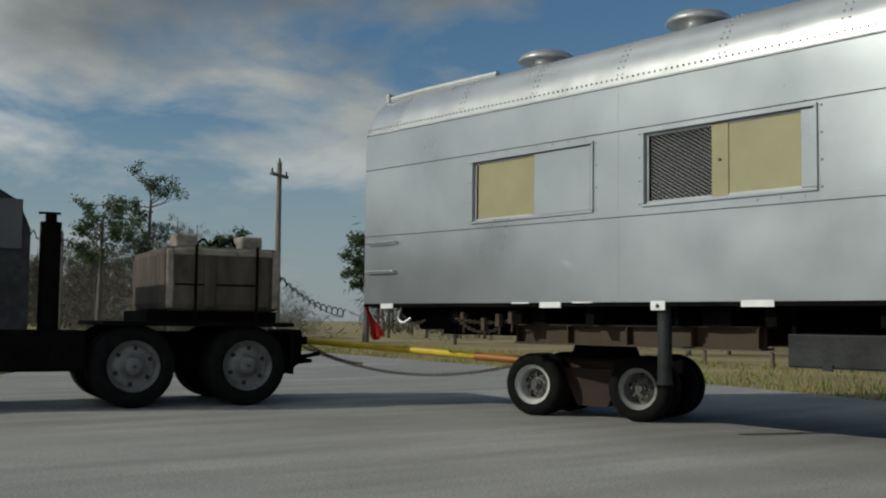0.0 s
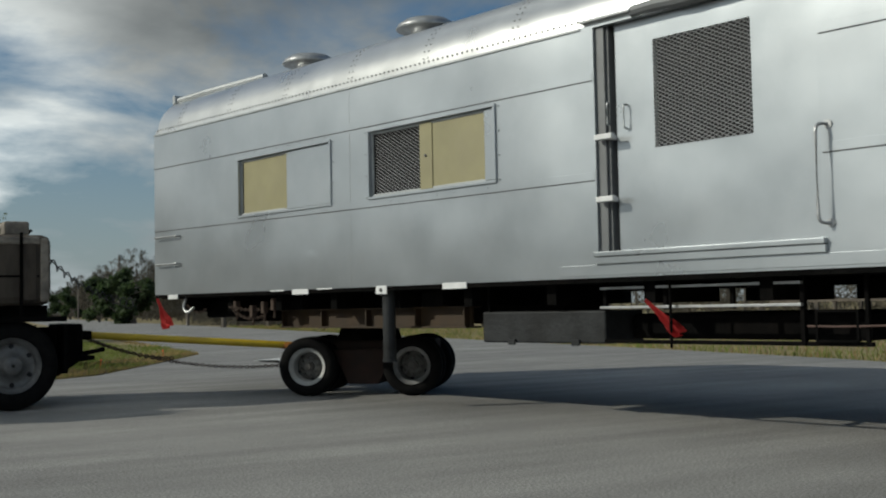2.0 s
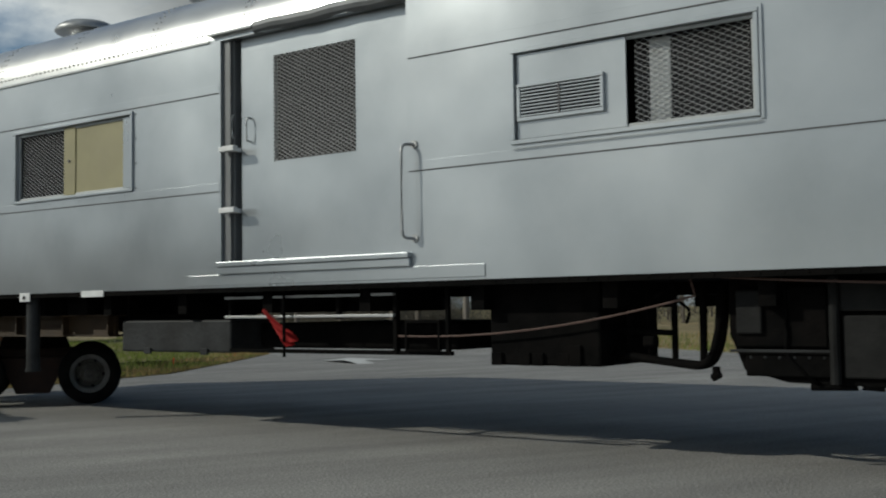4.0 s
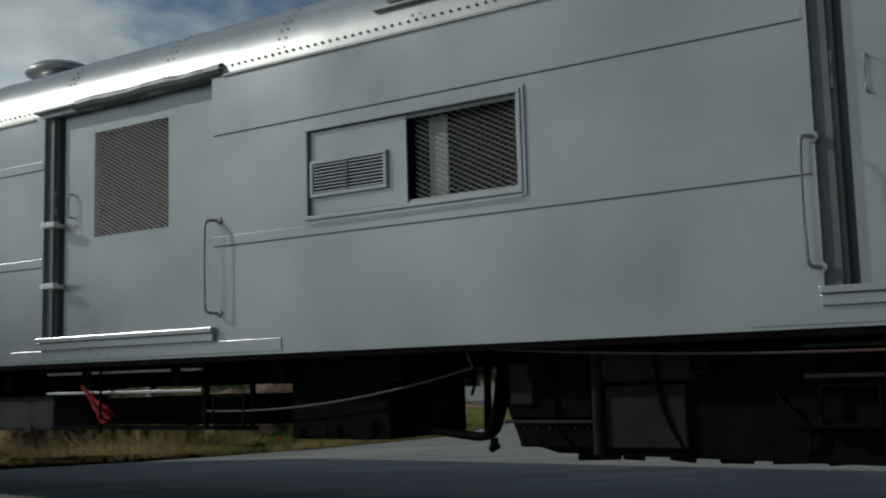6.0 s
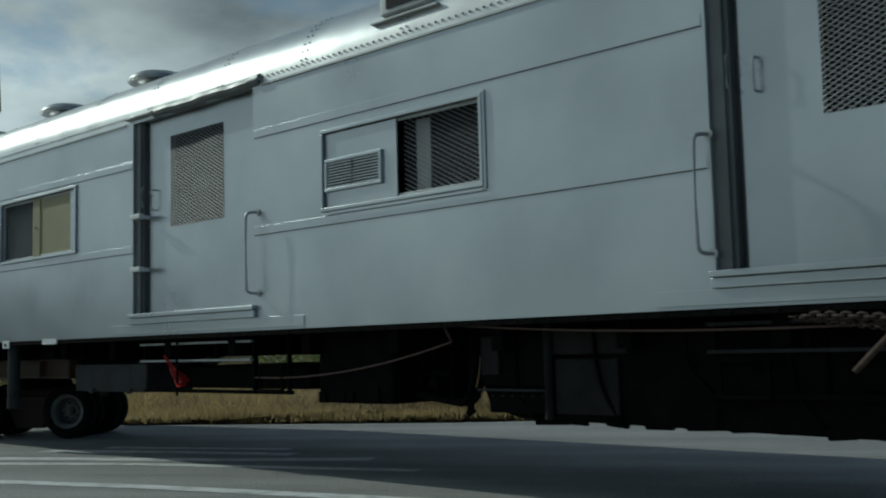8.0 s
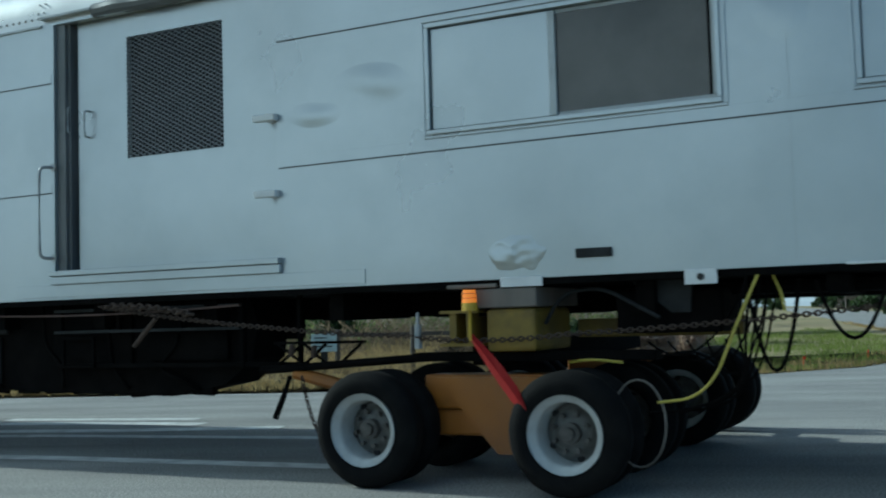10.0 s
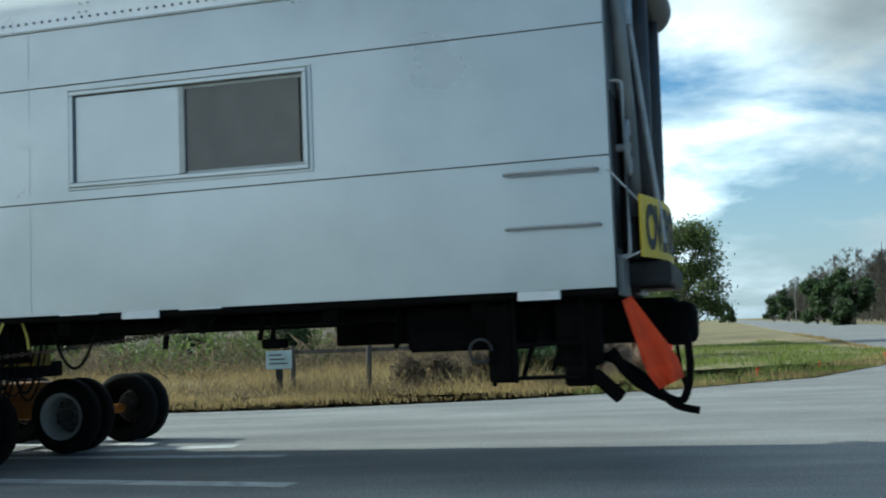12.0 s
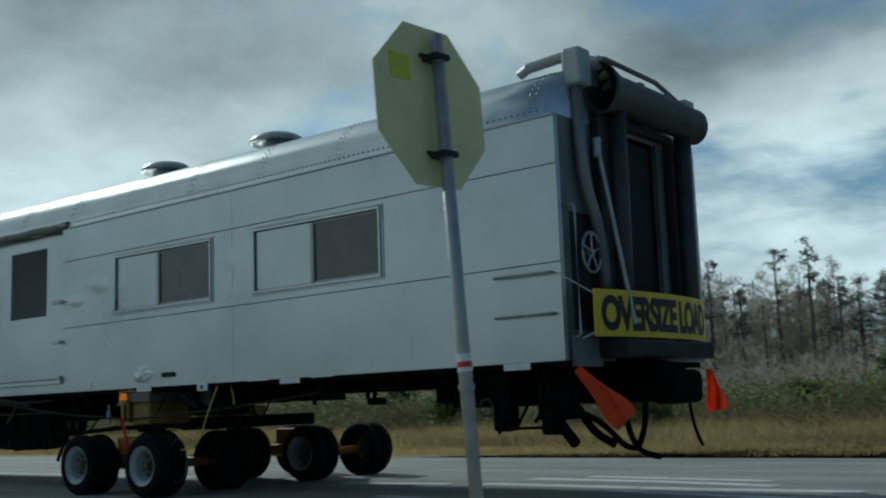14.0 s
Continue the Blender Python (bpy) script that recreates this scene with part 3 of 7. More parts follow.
for x, w in ((3.2, 0.3), (4.2, 0.3), (21.97, 0.36), (23.04, 0.36)):
    plate(x, w, 0.02)


def frame_bar(bm, x0, x1, z0, z1, w=0.03, d=0.03, y=0.0):
    box(bm, x0 - w, x1 + w, y - d, y, z1, z1 + w, 0.004)
    box(bm, x0 - w, x1 + w, y - d, y, z0 - w, z0, 0.004)
    box(bm, x0 - w, x0, y - d, y, z0 + 0.001, z1 - 0.001, 0.004)
    box(bm, x1, x1 + w, y - d, y, z0 + 0.001, z1 - 0.001, 0.004)
    return bm


def window(key, kind):
    x0, x1, z0, z1 = WINDOWS[key]
    bm = bmesh.new()
    frame_bar(bm, x0, x1, z0, z1, 0.032, 0.022)
    label = {"A": "tan boarded half and silver panel half", "B": "mesh half and tan boarded half", "C": "louvre panel and mesh half",
             "D": "silver panel and smoky half", "E": "silver panel and smoky half"}[key]
    root = carpart("window", bm, SILVER, "flush window with " + label)
    sub = lambda n, b, m, l="": carpart(n, b, m, l, parent=root)
    bm = bmesh.new()
    frame_bar(bm, x0 + 0.03, x1 - 0.03, z0 + 0.03, z1 - 0.03, 0.028, 0.02, 0.045)
    sub("inner_frame", bm, GREY_PAINT)
    xm = {"A": 3.38, "B": 5.93, "C": 12.60, "D": 20.00, "E": 22.88}[key]
    if key == "A":
        bm = bmesh.new(); box(bm, x0 + 0.06, xm, 0.035, 0.05, z0 + 0.02, z1 - 0.02); sub("board", bm, TAN, "faded tan board")
        bm = bmesh.new(); box(bm, xm - 0.03, xm + 0.03, 0.02, 0.034, z0 + 0.02, z1 - 0.02, 0.004); sub("mullion", bm, TAN)
        bm = bmesh.new(); box(bm, xm + 0.03, x1 - 0.02, 0.012, 0.03, z0 + 0.01, z1 - 0.01); sub("panel", bm, SILVER, "silver blanking panel")
        bm = bmesh.new(); box(bm, x1 - 0.02, x1 - 0.006, -0.004, 0.03, z0, z1); sub("panel_edge", bm, SEAM)
    elif key == "B":
        bm = bmesh.new(); expanded(bm, x0 + 0.05, xm, z0 + 0.03, z1 - 0.03, 0.04, 0.070, 0.040, 0.006); sub("screen", bm, BRIGHTMESH, "bright expanded metal screen")["kind"] = "stuff"
        # dark sheet gives the shade seen through the screen
        bm = bmesh.new(); box(bm, x0 + 0.02, xm, 0.09, 0.10, z0 + 0.02, z1 - 0.02); sub("shade_backing", bm, DARK)
        bm = bmesh.new(); box(bm, xm, xm + 0.20, 0.02, 0.05, z0 + 0.01, z1 - 0.01, 0.004); sub("mullion", bm, TAN, "tan centre post with a latch")
        bm = bmesh.new(); cyl(bm, (xm + 0.10, 0.006, (z0 + z1) / 2), (xm + 0.10, 0.02, (z0 + z1) / 2), 0.016, seg=10); sub("latch", bm, SEAM)
        bm = bmesh.new(); box(bm, xm + 0.2, x1 - 0.14, 0.032, 0.05, z0 + 0.01, z1 - 0.01); sub("board", bm, TAN, "yellowed tan board")
        bm = bmesh.new(); box(bm, x1 - 0.15, x1 - 0.01, 0.01, 0.03, z0 + 0.01, z1 - 0.01, 0.004); sub("jamb", bm, SILVER)
    elif key == "C":
        bm = bmesh.new(); box(bm, x0 + 0.01, xm, 0.012, 0.03, z0 + 0.01, z1 - 0.01); sub("panel", bm, SILVER, "silver blanking panel")
        lx0, lx1, lz0, lz1 = 11.72, 12.40, 2.60, 2.83
        bm = bmesh.new(); frame_bar(bm, lx0, lx1, lz0, lz1, 0.03, 0.028, 0.012); sub("louvre_frame", bm, SILVER)
        bm = bmesh.new(); box(bm, lx0, lx1, 0.007, 0.011, lz0, lz1); sub("shade_backing", bm, DARK)
        for i in range(9):
            z = lz0 + (lz1 - lz0) * (i + 0.5) / 9
            bm = bmesh.new(); box(bm, lx0, lx1, -0.010, 0.005, z - 0.005, z + 0.004); sub("slat", bm, SILVER)
        bm = bmesh.new(); box(bm, (lx0 + lx1) / 2 - 0.008, (lx0 + lx1) / 2 + 0.008, -0.016, -0.0105, lz0, lz1); sub("mullion", bm, SEAM)
        bm = bmesh.new(); expanded(bm, xm + 0.05, x1 - 0.05, z0 + 0.03, z1 - 0.02, 0.05, 0.078, 0.040, 0.006); sub("screen", bm, BRIGHTMESH, "coarse expanded metal screen")["kind"] = "stuff"
        bm = bmesh.new(); box(bm, xm + 0.14, xm + 0.30, 0.11, 0.12, z0 + 0.03, z1 - 0.03); sub("curtain", bm, GREY_PAINT)
        bm = bmesh.new(); box(bm, xm, x1, 0.16, 0.17, z0 - 0.02, z1 + 0.02); sub("shade_backing", bm, DARK)
        bm = bmesh.new(); box(bm, x0 - 0.03, x1 + 0.03, -0.03, -0.023, z0 - 0.065, z0 - 0.05); sub("drip_rail", bm, SILVER)
        bm = bmesh.new(); box(bm, x1 + 0.033, x1 + 0.06, -0.014, -0.001, z0 - 0.05, z1 + 0.05, 0.004); sub("side_trim", bm, SILVER)
    else:
        bm = bmesh.new(); box(bm, x0 + 0.01, xm, 0.010, 0.03, z0 + 0.01, z1 - 0.01); sub("panel", bm, SILVER, "silver blanking panel")
        bm = bmesh.new(); box(bm, xm, xm + 0.05, 0.004, 0.03, z0 + 0.01, z1 - 0.01, 0.004); sub("mullion", bm, GREY_PAINT)
        bm = bmesh.new(); box(bm, xm + 0.05, x1 - 0.05, 0.03, 0.04, z0 + 0.03, z1 - 0.03); sub("pane", bm, SMOKE, "dusty smoky pane")
        bm = bmesh.new(); frame_bar(bm, x0 - 0.04, x1 + 0.05, z0 - 0.04, z1 + 0.04, 0.018, 0.012); sub("outer_trim", bm, SILVER)
    if key in "AB":
        bm = bmesh.new()
        pl = [(x0 + 0.1 + (x1 - x0 - 0.2) * i / 7, -0.001, z) for i in range(8) for z in (z0 - 0.07, z1 + 0.07)]
        pl += [(x, -0.001, z0 + (z1 - z0) * i / 3) for i in range(4) for x in (x0 - 0.07, x1 + 0.07)]
        rivets(bm, pl, 0.014); sub("rivets", bm, SILVER)["kind"] = "stuff"


for key in WINDOWS:
    window(key, key)


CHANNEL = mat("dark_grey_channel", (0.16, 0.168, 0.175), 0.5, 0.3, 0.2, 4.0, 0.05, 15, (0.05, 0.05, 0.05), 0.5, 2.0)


def door(key, mesh_x, mesh_z, hinge_side):
    x0, x1, z0, z1 = DOORS[key]
    y = 0.10
    bm = bmesh.new()
    mx0, mx1 = mesh_x
    mz0, mz1 = mesh_z
    holed_wall(bm, x0 + 0.18, x1 - 0.01, z0, z1 + 0.06, [(mx0, mx1, mz0, mz1)], y, y + 0.05)
    root = carpart("door", bm, SILVER, "silver sliding door with a mesh screened opening")
    sub = lambda n, b, m, l="": carpart(n, b, m, l, parent=root)
    bm = bmesh.new(); expanded(bm, mx0, mx1, mz0, mz1, y - 0.005, 0.070, 0.036, 0.011); sub("screen", bm, MESHM, "expanded metal screen")["kind"] = "stuff"
    # black sheet in place of the unlit space behind the mesh
    bm = bmesh.new(); box(bm, mx0 - 0.05, mx1 + 0.05, y + 0.09, y + 0.10, mz0 - 0.05, mz1 + 0.05); sub("shade_backing", bm, DARK)
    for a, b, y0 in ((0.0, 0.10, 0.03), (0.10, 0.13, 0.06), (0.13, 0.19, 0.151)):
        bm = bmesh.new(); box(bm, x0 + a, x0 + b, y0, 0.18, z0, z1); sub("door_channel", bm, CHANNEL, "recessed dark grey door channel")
    bm = bmesh.new(); box(bm, x0 - 0.02, x1 + 0.03, -0.055, 0.098, z0 - 0.045, z0 - 0.001, 0.006); sub("sill", bm, SILVER, "bright worn door sill")
    bm = bmesh.new(); box(bm, x0 - 0.02, x1 + 0.03, -0.035, -0.001, z0 - 0.115, z0 - 0.047, 0.006); sub("sill_apron", bm, SILVER)
    bm = bmesh.new(); box(bm, x0 - 0.45, x1 + 0.75, -0.008, -0.0005, B + 0.002, z0 - 0.03 - 0.085 - 0.002, 0.003); sub("kick_patch", bm, SILVER, "scuffed repair sheet under the sill")
    for z in (2.675, 2.10):
        hx = x0 + 0.13 if hinge_side < 0 else x1 - 0.08
        bm = bmesh.new(); box(bm, hx - 0.10, hx + 0.10, -0.06, 0.0, z - 0.025, z + 0.025, 0.006)
        box(bm, hx - 0.03, hx + 0.03, 0.0, 0.12, z - 0.02, z + 0.02)
        sub("door_stop", bm, PLATEW, "white painted stop bar")
    for hx, hz in ((x0 + 0.11, 2.9), (x0 + 0.30, 2.85)):
        bm = bmesh.new(); tube(bm, rounded([(hx, 0.10, hz - 0.11), (hx, 0.045, hz - 0.11), (hx, 0.045, hz + 0.11), (hx, 0.10, hz + 0.11)], 3, 0.03), 0.009, 6); sub("door_handle", bm, GREY_PAINT)
    rx = x1 + 0.02 if hinge_side < 0 else x0 - 0.06
    bm = bmesh.new(); tube(bm, rounded([(rx + 0.05, 0.0, 2.50), (rx, -0.11, 2.50), (rx, -0.11, 1.73), (rx + 0.05, 0.0, 1.73)], 4, 0.06), 0.014, 8); sub("grab_rail", bm, GALV, "bent steel grab rail")
    for z in (2.50, 1.73):
        bm = bmesh.new(); cyl(bm, (rx + 0.05, -0.012, z), (rx + 0.05, -0.0005, z), 0.035, seg=12); sub("rail_foot", bm, GALV)
    # torn weather canvas above the opening
    bm = bmesh.new()
    n = 40
    pts = [(x0 + 0.45 + (x1 + 0.12 - x0 - 0.45) * i / n, 0.02 + 0.004 * math.sin(i * 0.9), 3.775 + 0.006 * math.sin(i * 0.35)) for i in range(n + 1)]
    tube(bm, pts, 0.062, 10)
    sub("door_hood", bm, CHANNEL, "dark torn weather hood over the door", )
    for a, b in ((x0 - 0.12, x0 + 0.46), (x1 - 0.05, x1 + 0.13)):
        bm = bmesh.new(); box(bm, a, b, -0.05, 0.03, E - 0.03, E - 0.005, 0.004); sub("hood_bracket", bm, GREY_PAINT)


door("front", (9.0, 9.985), (2.53, 3.51), -1)
door("rear", (16.25, 17.24), (2.525, 3.535), 1)

# grab irons at both ends
for x0, x1, zs in ((0.10, 0.75, (2.24, 1.84)), (25.50, 26.17, (2.245, 1.85))):
    for z in zs:
        bm = bmesh.new()
        tube(bm, rounded([(x0, 0, z), (x0, -0.07, z), (x1, -0.07, z), (x1, 0, z)], 3, 0.04), 0.012, 8)
        carpart("grab_iron", bm, GALV, "thin steel grab iron")
# small slotted box and dents patch
bm = bmesh.new()
box(bm, 20.15, 20.39, -0.03, -0.001, 1.50, 1.56, 0.006)
carpart("side_marker", bm, UNDERGREY, "small grey riveted box")
bm = bmesh.new()
bmesh.ops.create_grid(bm, x_segments=34, y_segments=26, size=1.0, matrix=Matrix.Translation((19.72, -0.002, 1.555)) @ Matrix.Rotation(radians(90), 4, "X") @ Matrix.Diagonal((0.27, 0.155, 1, 1)))
for v in bm.verts:
    u, w = (v.co.x - 19.72) / 0.27, (v.co.z - 1.555) / 0.155
    rim = 0.80 + 0.25 * noise.noise((2.2 * u, 2.2 * w, 4.0))
    d = max(0.0, 1 - (math.hypot(u, 0.9 * w) / rim) ** 2)
    v.co.y = 0.004 - 0.019 * d ** 0.6 * (0.75 + 0.6 * noise.noise((u * 2.2, w * 1.7, 1.0)) + 0.2 * noise.noise((u * 5, w * 4, 2.0)))
carpart("weld_patch", bm, SILVER, "lumpy bulged weld patch", smooth=True)


def dent(x, z, w, h, depth, seed):
    """A shallow knock in the sheet: a crease on one side and a bulge beside it."""
    bm = bmesh.new()
    bmesh.ops.create_grid(bm, x_segments=26, y_segments=20, size=1.0, matrix=Matrix.Translation((x, -0.0012, z)) @ Matrix.Rotation(radians(90), 4, "X") @ Matrix.Diagonal((w, h, 1, 1)))
    for v in bm.verts:
        u, t = (v.co.x - x) / w, (v.co.z - z) / h
        k = max(0.0, 1 - u * u - t * t) ** 2
        v.co.y = 0.0012 - depth * k * max(0.3, 0.7 + 0.5 * math.sin(2.6 * t + 1.2 * u + seed) + 0.3 * noise.noise((u * 1.5, t * 1.5, seed)))
    carpart("dent", bm, SILVER, "shallow dent in the sheet", smooth=True)


for k, (x, z, w, h, d) in enumerate(((18.62, 2.80, 0.42, 0.22, 0.012), (18.15, 2.66, 0.30, 0.14, 0.008), (21.52, 2.95, 0.24, 0.26, 0.007), (3.9, 1.72, 0.22, 0.20, 0.006))):
    dent(x, z, w, h, d, 1.7 * k)


def roof_vent(x, y=0.9):
    bm = bmesh.new()
    prof = [(0.0, 0.265), (0.14, 0.26), (0.27, 0.235), (0.345, 0.185), (0.375, 0.135), (0.365, 0.122), (0.30, 0.128), (0.20, 0.12), (0.20, 0.0)]
    lathe(bm, [(r, h) for r, h in prof], 28, Matrix.Translation((x, y, 4.38)) @ Matrix.Rotation(radians(90), 4, "X"))
    return carpart("roof_vent", bm, GALV, "mushroom shaped metal roof vent", smooth=True)


for x in (2.72, 5.12, 7.45, 19.05, 21.4, 23.65):
    roof_vent(x)
bm = bmesh.new()
tube(bm, [(0.15, 0.34, 4.33), (0.9, 0.40, 4.36), (2.2, 0.52, 4.38)], 0.05, 10)
box(bm, 0.08, 0.16, 0.26, 0.42, 4.27, 4.41, 0.015)
carpart("roof_pipe", bm, GREY_PAINT, "grey pipe lying along the roof edge")
bm = bmesh.new()
box(bm, 12.42, 13.02, 0.02, 0.40, 4.0, 4.26, 0.02)
hatch = carpart("roof_hatch", bm, GREY_PAINT, "raised bolted roof hatch")
bm = bmesh.new(); box(bm, 12.50, 12.94, 0.012, 0.019, 4.05, 4.20); carpart("hatch_opening", bm, DARK, "dark slot in the hatch", parent=hatch)
bm = bmesh.new(); box(bm, 12.32, 13.12, -0.004, 0.10, 3.945, 3.965, 0.004); carpart("hatch_flange", bm, GREY_PAINT, parent=hatch)

# ---- rear end of the car ----
GRIMY = mat("grimy_grey_sheet", (0.21, 0.22, 0.225), 0.5, 0.4, 0.25, 2.5, 0.12, 12, (0.05, 0.05, 0.05), 0.7, 1.6, stretch=(1, 1, 0.4))
bm = bmesh.new()
box(bm, L - 0.06, L, 0.07, 0.95, B, E)
box(bm, L - 0.06, L, W3 - 0.95, W3 - 0.06, B, E)
carpart("end_wall", bm, GRIMY, "grimy riveted rear end sheet")
# added black sheet: the vestibule's shade as a flat colour
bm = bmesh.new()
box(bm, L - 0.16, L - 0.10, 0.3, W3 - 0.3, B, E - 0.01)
carpart("vestibule_shade_sheet", bm, DARK, "black sheet standing in for the unlit vestibule")
bm = bmesh.new()
pl = [(L + 0.001, 0.10 + 0.035 * (i % 2), 1.5 + 0.055 * i) for i in range(42)] + [(L + 0.001, W3 - 0.10, 1.5 + 0.075 * i) for i in range(30)]
rivets(bm, pl, 0.012, (1, 0, 0))
carpart("end_rivets", bm, GRIMY)["kind"] = "stuff"
GRIMYRUB = mat("dusty_black_rubber", (0.035, 0.035, 0.037), 0.5, 0.0, 0.3, 5.0, 0.15, 15, (0.08, 0.08, 0.08), 0.4, 2.5)
# rubber diaphragm: two upright tubes and a top roll
for y in (0.95, W3 - 0.62):
    bm = bmesh.new()
    tube(bm, [(L + 0.13, y, 1.65), (L + 0.15, y, 2.6), (L + 0.17, y, 4.02)], 0.10, 14)
    carpart("diaphragm_post", bm, GRIMYRUB, "upright grey rubber diaphragm tube", smooth=True)
    bm = bmesh.new()
    s = -1 if y < 1.5 else 1
    box(bm, L + 0.004, L + 0.12, y + min(0.08 * s, 0.28 * s), y + max(0.08 * s, 0.28 * s), 1.62, 3.98, 0.03)
    carpart("diaphragm_fold", bm, BLACKRUB, "dark folded rubber beside the tube")
bm = bmesh.new()
# the roll is an open pipe, flared and squashed at its near mouth
SECT = ((0.60, 4.14, 0.22), (0.68, 4.13, 0.205), (0.85, 4.12, 0.19), (1.6, 4.12, 0.19), (W3 - 0.45, 4.10, 0.19), (W3 - 0.36, 4.09, 0.20))
loops = []
for shrink in (0.0, 0.018):
    for y, z, r in (SECT if not shrink else SECT[::-1]):
        loops.append([bm.verts.new((L + 0.20 + (r - shrink) * 0.92 * math.cos(k * math.pi / 10), y, z + (r - shrink) * (1.25 if y < 0.75 else 1.05) * math.sin(k * math.pi / 10))) for k in range(20)])
for a, b in zip(loops, loops[1:] + loops[:1]):
    for k in range(20):
        bm.faces.new((a[k], a[(k + 1) % 20], b[(k + 1) % 20], b[k]))
bmesh.ops.recalc_face_normals(bm, faces=bm.faces[:])
carpart("diaphragm_roll", bm, GRIMYRUB, "hollow rubber roll across the top", smooth=True)
bm = bmesh.new()
box(bm, L, L + 0.12, 1.06, 1.12, 1.6, 3.9, 0.02)
box(bm, L, L + 0.12, W3 - 0.80, W3 - 0.74, 1.6, 3.9, 0.02)
box(bm, L, L + 0.12, 1.06, W3 - 0.74, 3.84, 3.92, 0.02)
carpart("diaphragm_frame", bm, DARK)
bm = bmesh.new()
tube(bm, rounded([(L + 0.06, 0.36, 4.30), (L + 0.08, 0.36, 3.2), (L + 0.10, 0.62, 2.65), (L + 0.10, 0.66, 1.95)], 6, 0.5), 0.062, 12)
carpart("downpipe", bm, GRIMY, "bent grey drain pipe", smooth=True)
bm = bmesh.new()
box(bm, L - 0.03, L + 0.18, 0.24, 0.48, 4.12, 4.50, 0.03)
tube(bm, [(L - 0.62, 0.40, 4.40), (L - 0.5, 0.36, 4.43), (L, 0.36, 4.46)], 0.055, 10)
carpart("pipe_box", bm, GREY_PAINT, "grey junction box at the roof corner")
bm = bmesh.new()
box(bm, L - 0.03, L + 0.18, W3 - 0.48, W3 - 0.24, 4.12, 4.42, 0.03)
carpart("pipe_box", bm, GREY_PAINT)
bm = bmesh.new()
cyl(bm, (L + 0.13, 0.60, 3.50), (L + 0.30, 0.84, 1.75), 0.026, seg=8)
cyl(bm, (L + 0.125, 0.59, 3.42), (L + 0.125, 0.59, 3.62), 0.045, seg=10)
carpart("strut", bm, GALV, "slanting steel strut")
bm = bmesh.new()
tube(bm, rounded([(L + 0.01, 0.14, 2.9), (L + 0.10, 0.14, 2.9), (L + 0.10, 0.14, 1.62), (L + 0.01, 0.14, 1.62)], 3, 0.05), 0.014, 8)
carpart("grab_rail", bm, GALV)
bm = bmesh.new()
m = Matrix.Translation((L + 0.10, 0.42, 2.45)) @ Matrix.Rotation(radians(90), 4, "Z")
ring = [m @ Vector((0.17 * math.cos(a * math.pi / 12), 0, 0.2 * math.sin(a * math.pi / 12))) for a in range(25)]
tube(bm, ring, 0.016, 6)
for k in range(5):
    a = k * 2 * math.pi / 5 + 0.3
    cyl(bm, m @ Vector((0, 0, 0)), m @ Vector((0.17 * math.cos(a), 0, 0.2 * math.sin(a))), 0.013, seg=6)
cyl(bm, (L, 0.42, 2.45), (L + 0.12, 0.42, 2.45), 0.03, seg=10)
carpart("brake_wheel", bm, GALV, "spoked hand brake wheel")
bm = bmesh.new()
box(bm, L + 0.001, L + 0.012, 0.2, 0.60, 1.7, 2.85, 0.004)
carpart("end_panel", bm, UNDERGREY)
# cluttered roof edge fittings
for i in range(6):
    bm = bmesh.new()
    y = 0.56 + 0.32 * i
    box(bm, L + 0.004, L + 0.13 + 0.03 * (i % 2), y, y + 0.13, 4.16 + 0.03 * (i % 3), 4.36 + 0.04 * (i % 2), 0.015)
    carpart("roof_bracket", bm, GRIMY)
bm = bmesh.new()
tube(bm, [(L + 0.06, 0.46, 4.44), (L + 0.10, 0.9, 4.52), (L + 0.10, 2.0, 4.50), (L + 0.08, 2.6, 4.38)], 0.028, 8)
carpart("roof_end_pipe", bm, GRIMY, "bent pipe over the roof end")
for y, z in ((0.62, 4.40), (0.80, 4.34)):
    bm = bmesh.new(); cyl(bm, (L + 0.05, y, z), (L + 0.20, y, z), 0.07, seg=14); carpart("pipe_flange", bm, GREY_PAINT)
# oversize load banner, bowed round the buffer
bm = bmesh.new()
n = 18
pts = []
for i in range(n + 1):
    t = i / n
    y = 0.28 + 2.4 * t
    x = L + 0.33 - 0.15 * abs(2 * t - 1) ** 2.2
    pts.append((x, y))
rows = []
for x, y in pts:
    rows.append([bm.verts.new((x - CX, y - CY, z)) for z in (1.62, 2.08)] + [bm.verts.new((x - 0.015 - CX, y - CY, z)) for z in (2.08, 1.62)])
for a, b in zip(rows, rows[1:]):
    for k in range(4):
        bm.faces.new((a[k], b[k], b[(k + 1) % 4], a[(k + 1) % 4]))
bm.faces.new(rows[0][::-1]); bm.faces.new(rows[-1])
banner = part("warning_banner", bm, SIGNYEL, None)
tagged(banner, "yellow banner lettered OVERSIZE LOAD tied across the car end", "banner")


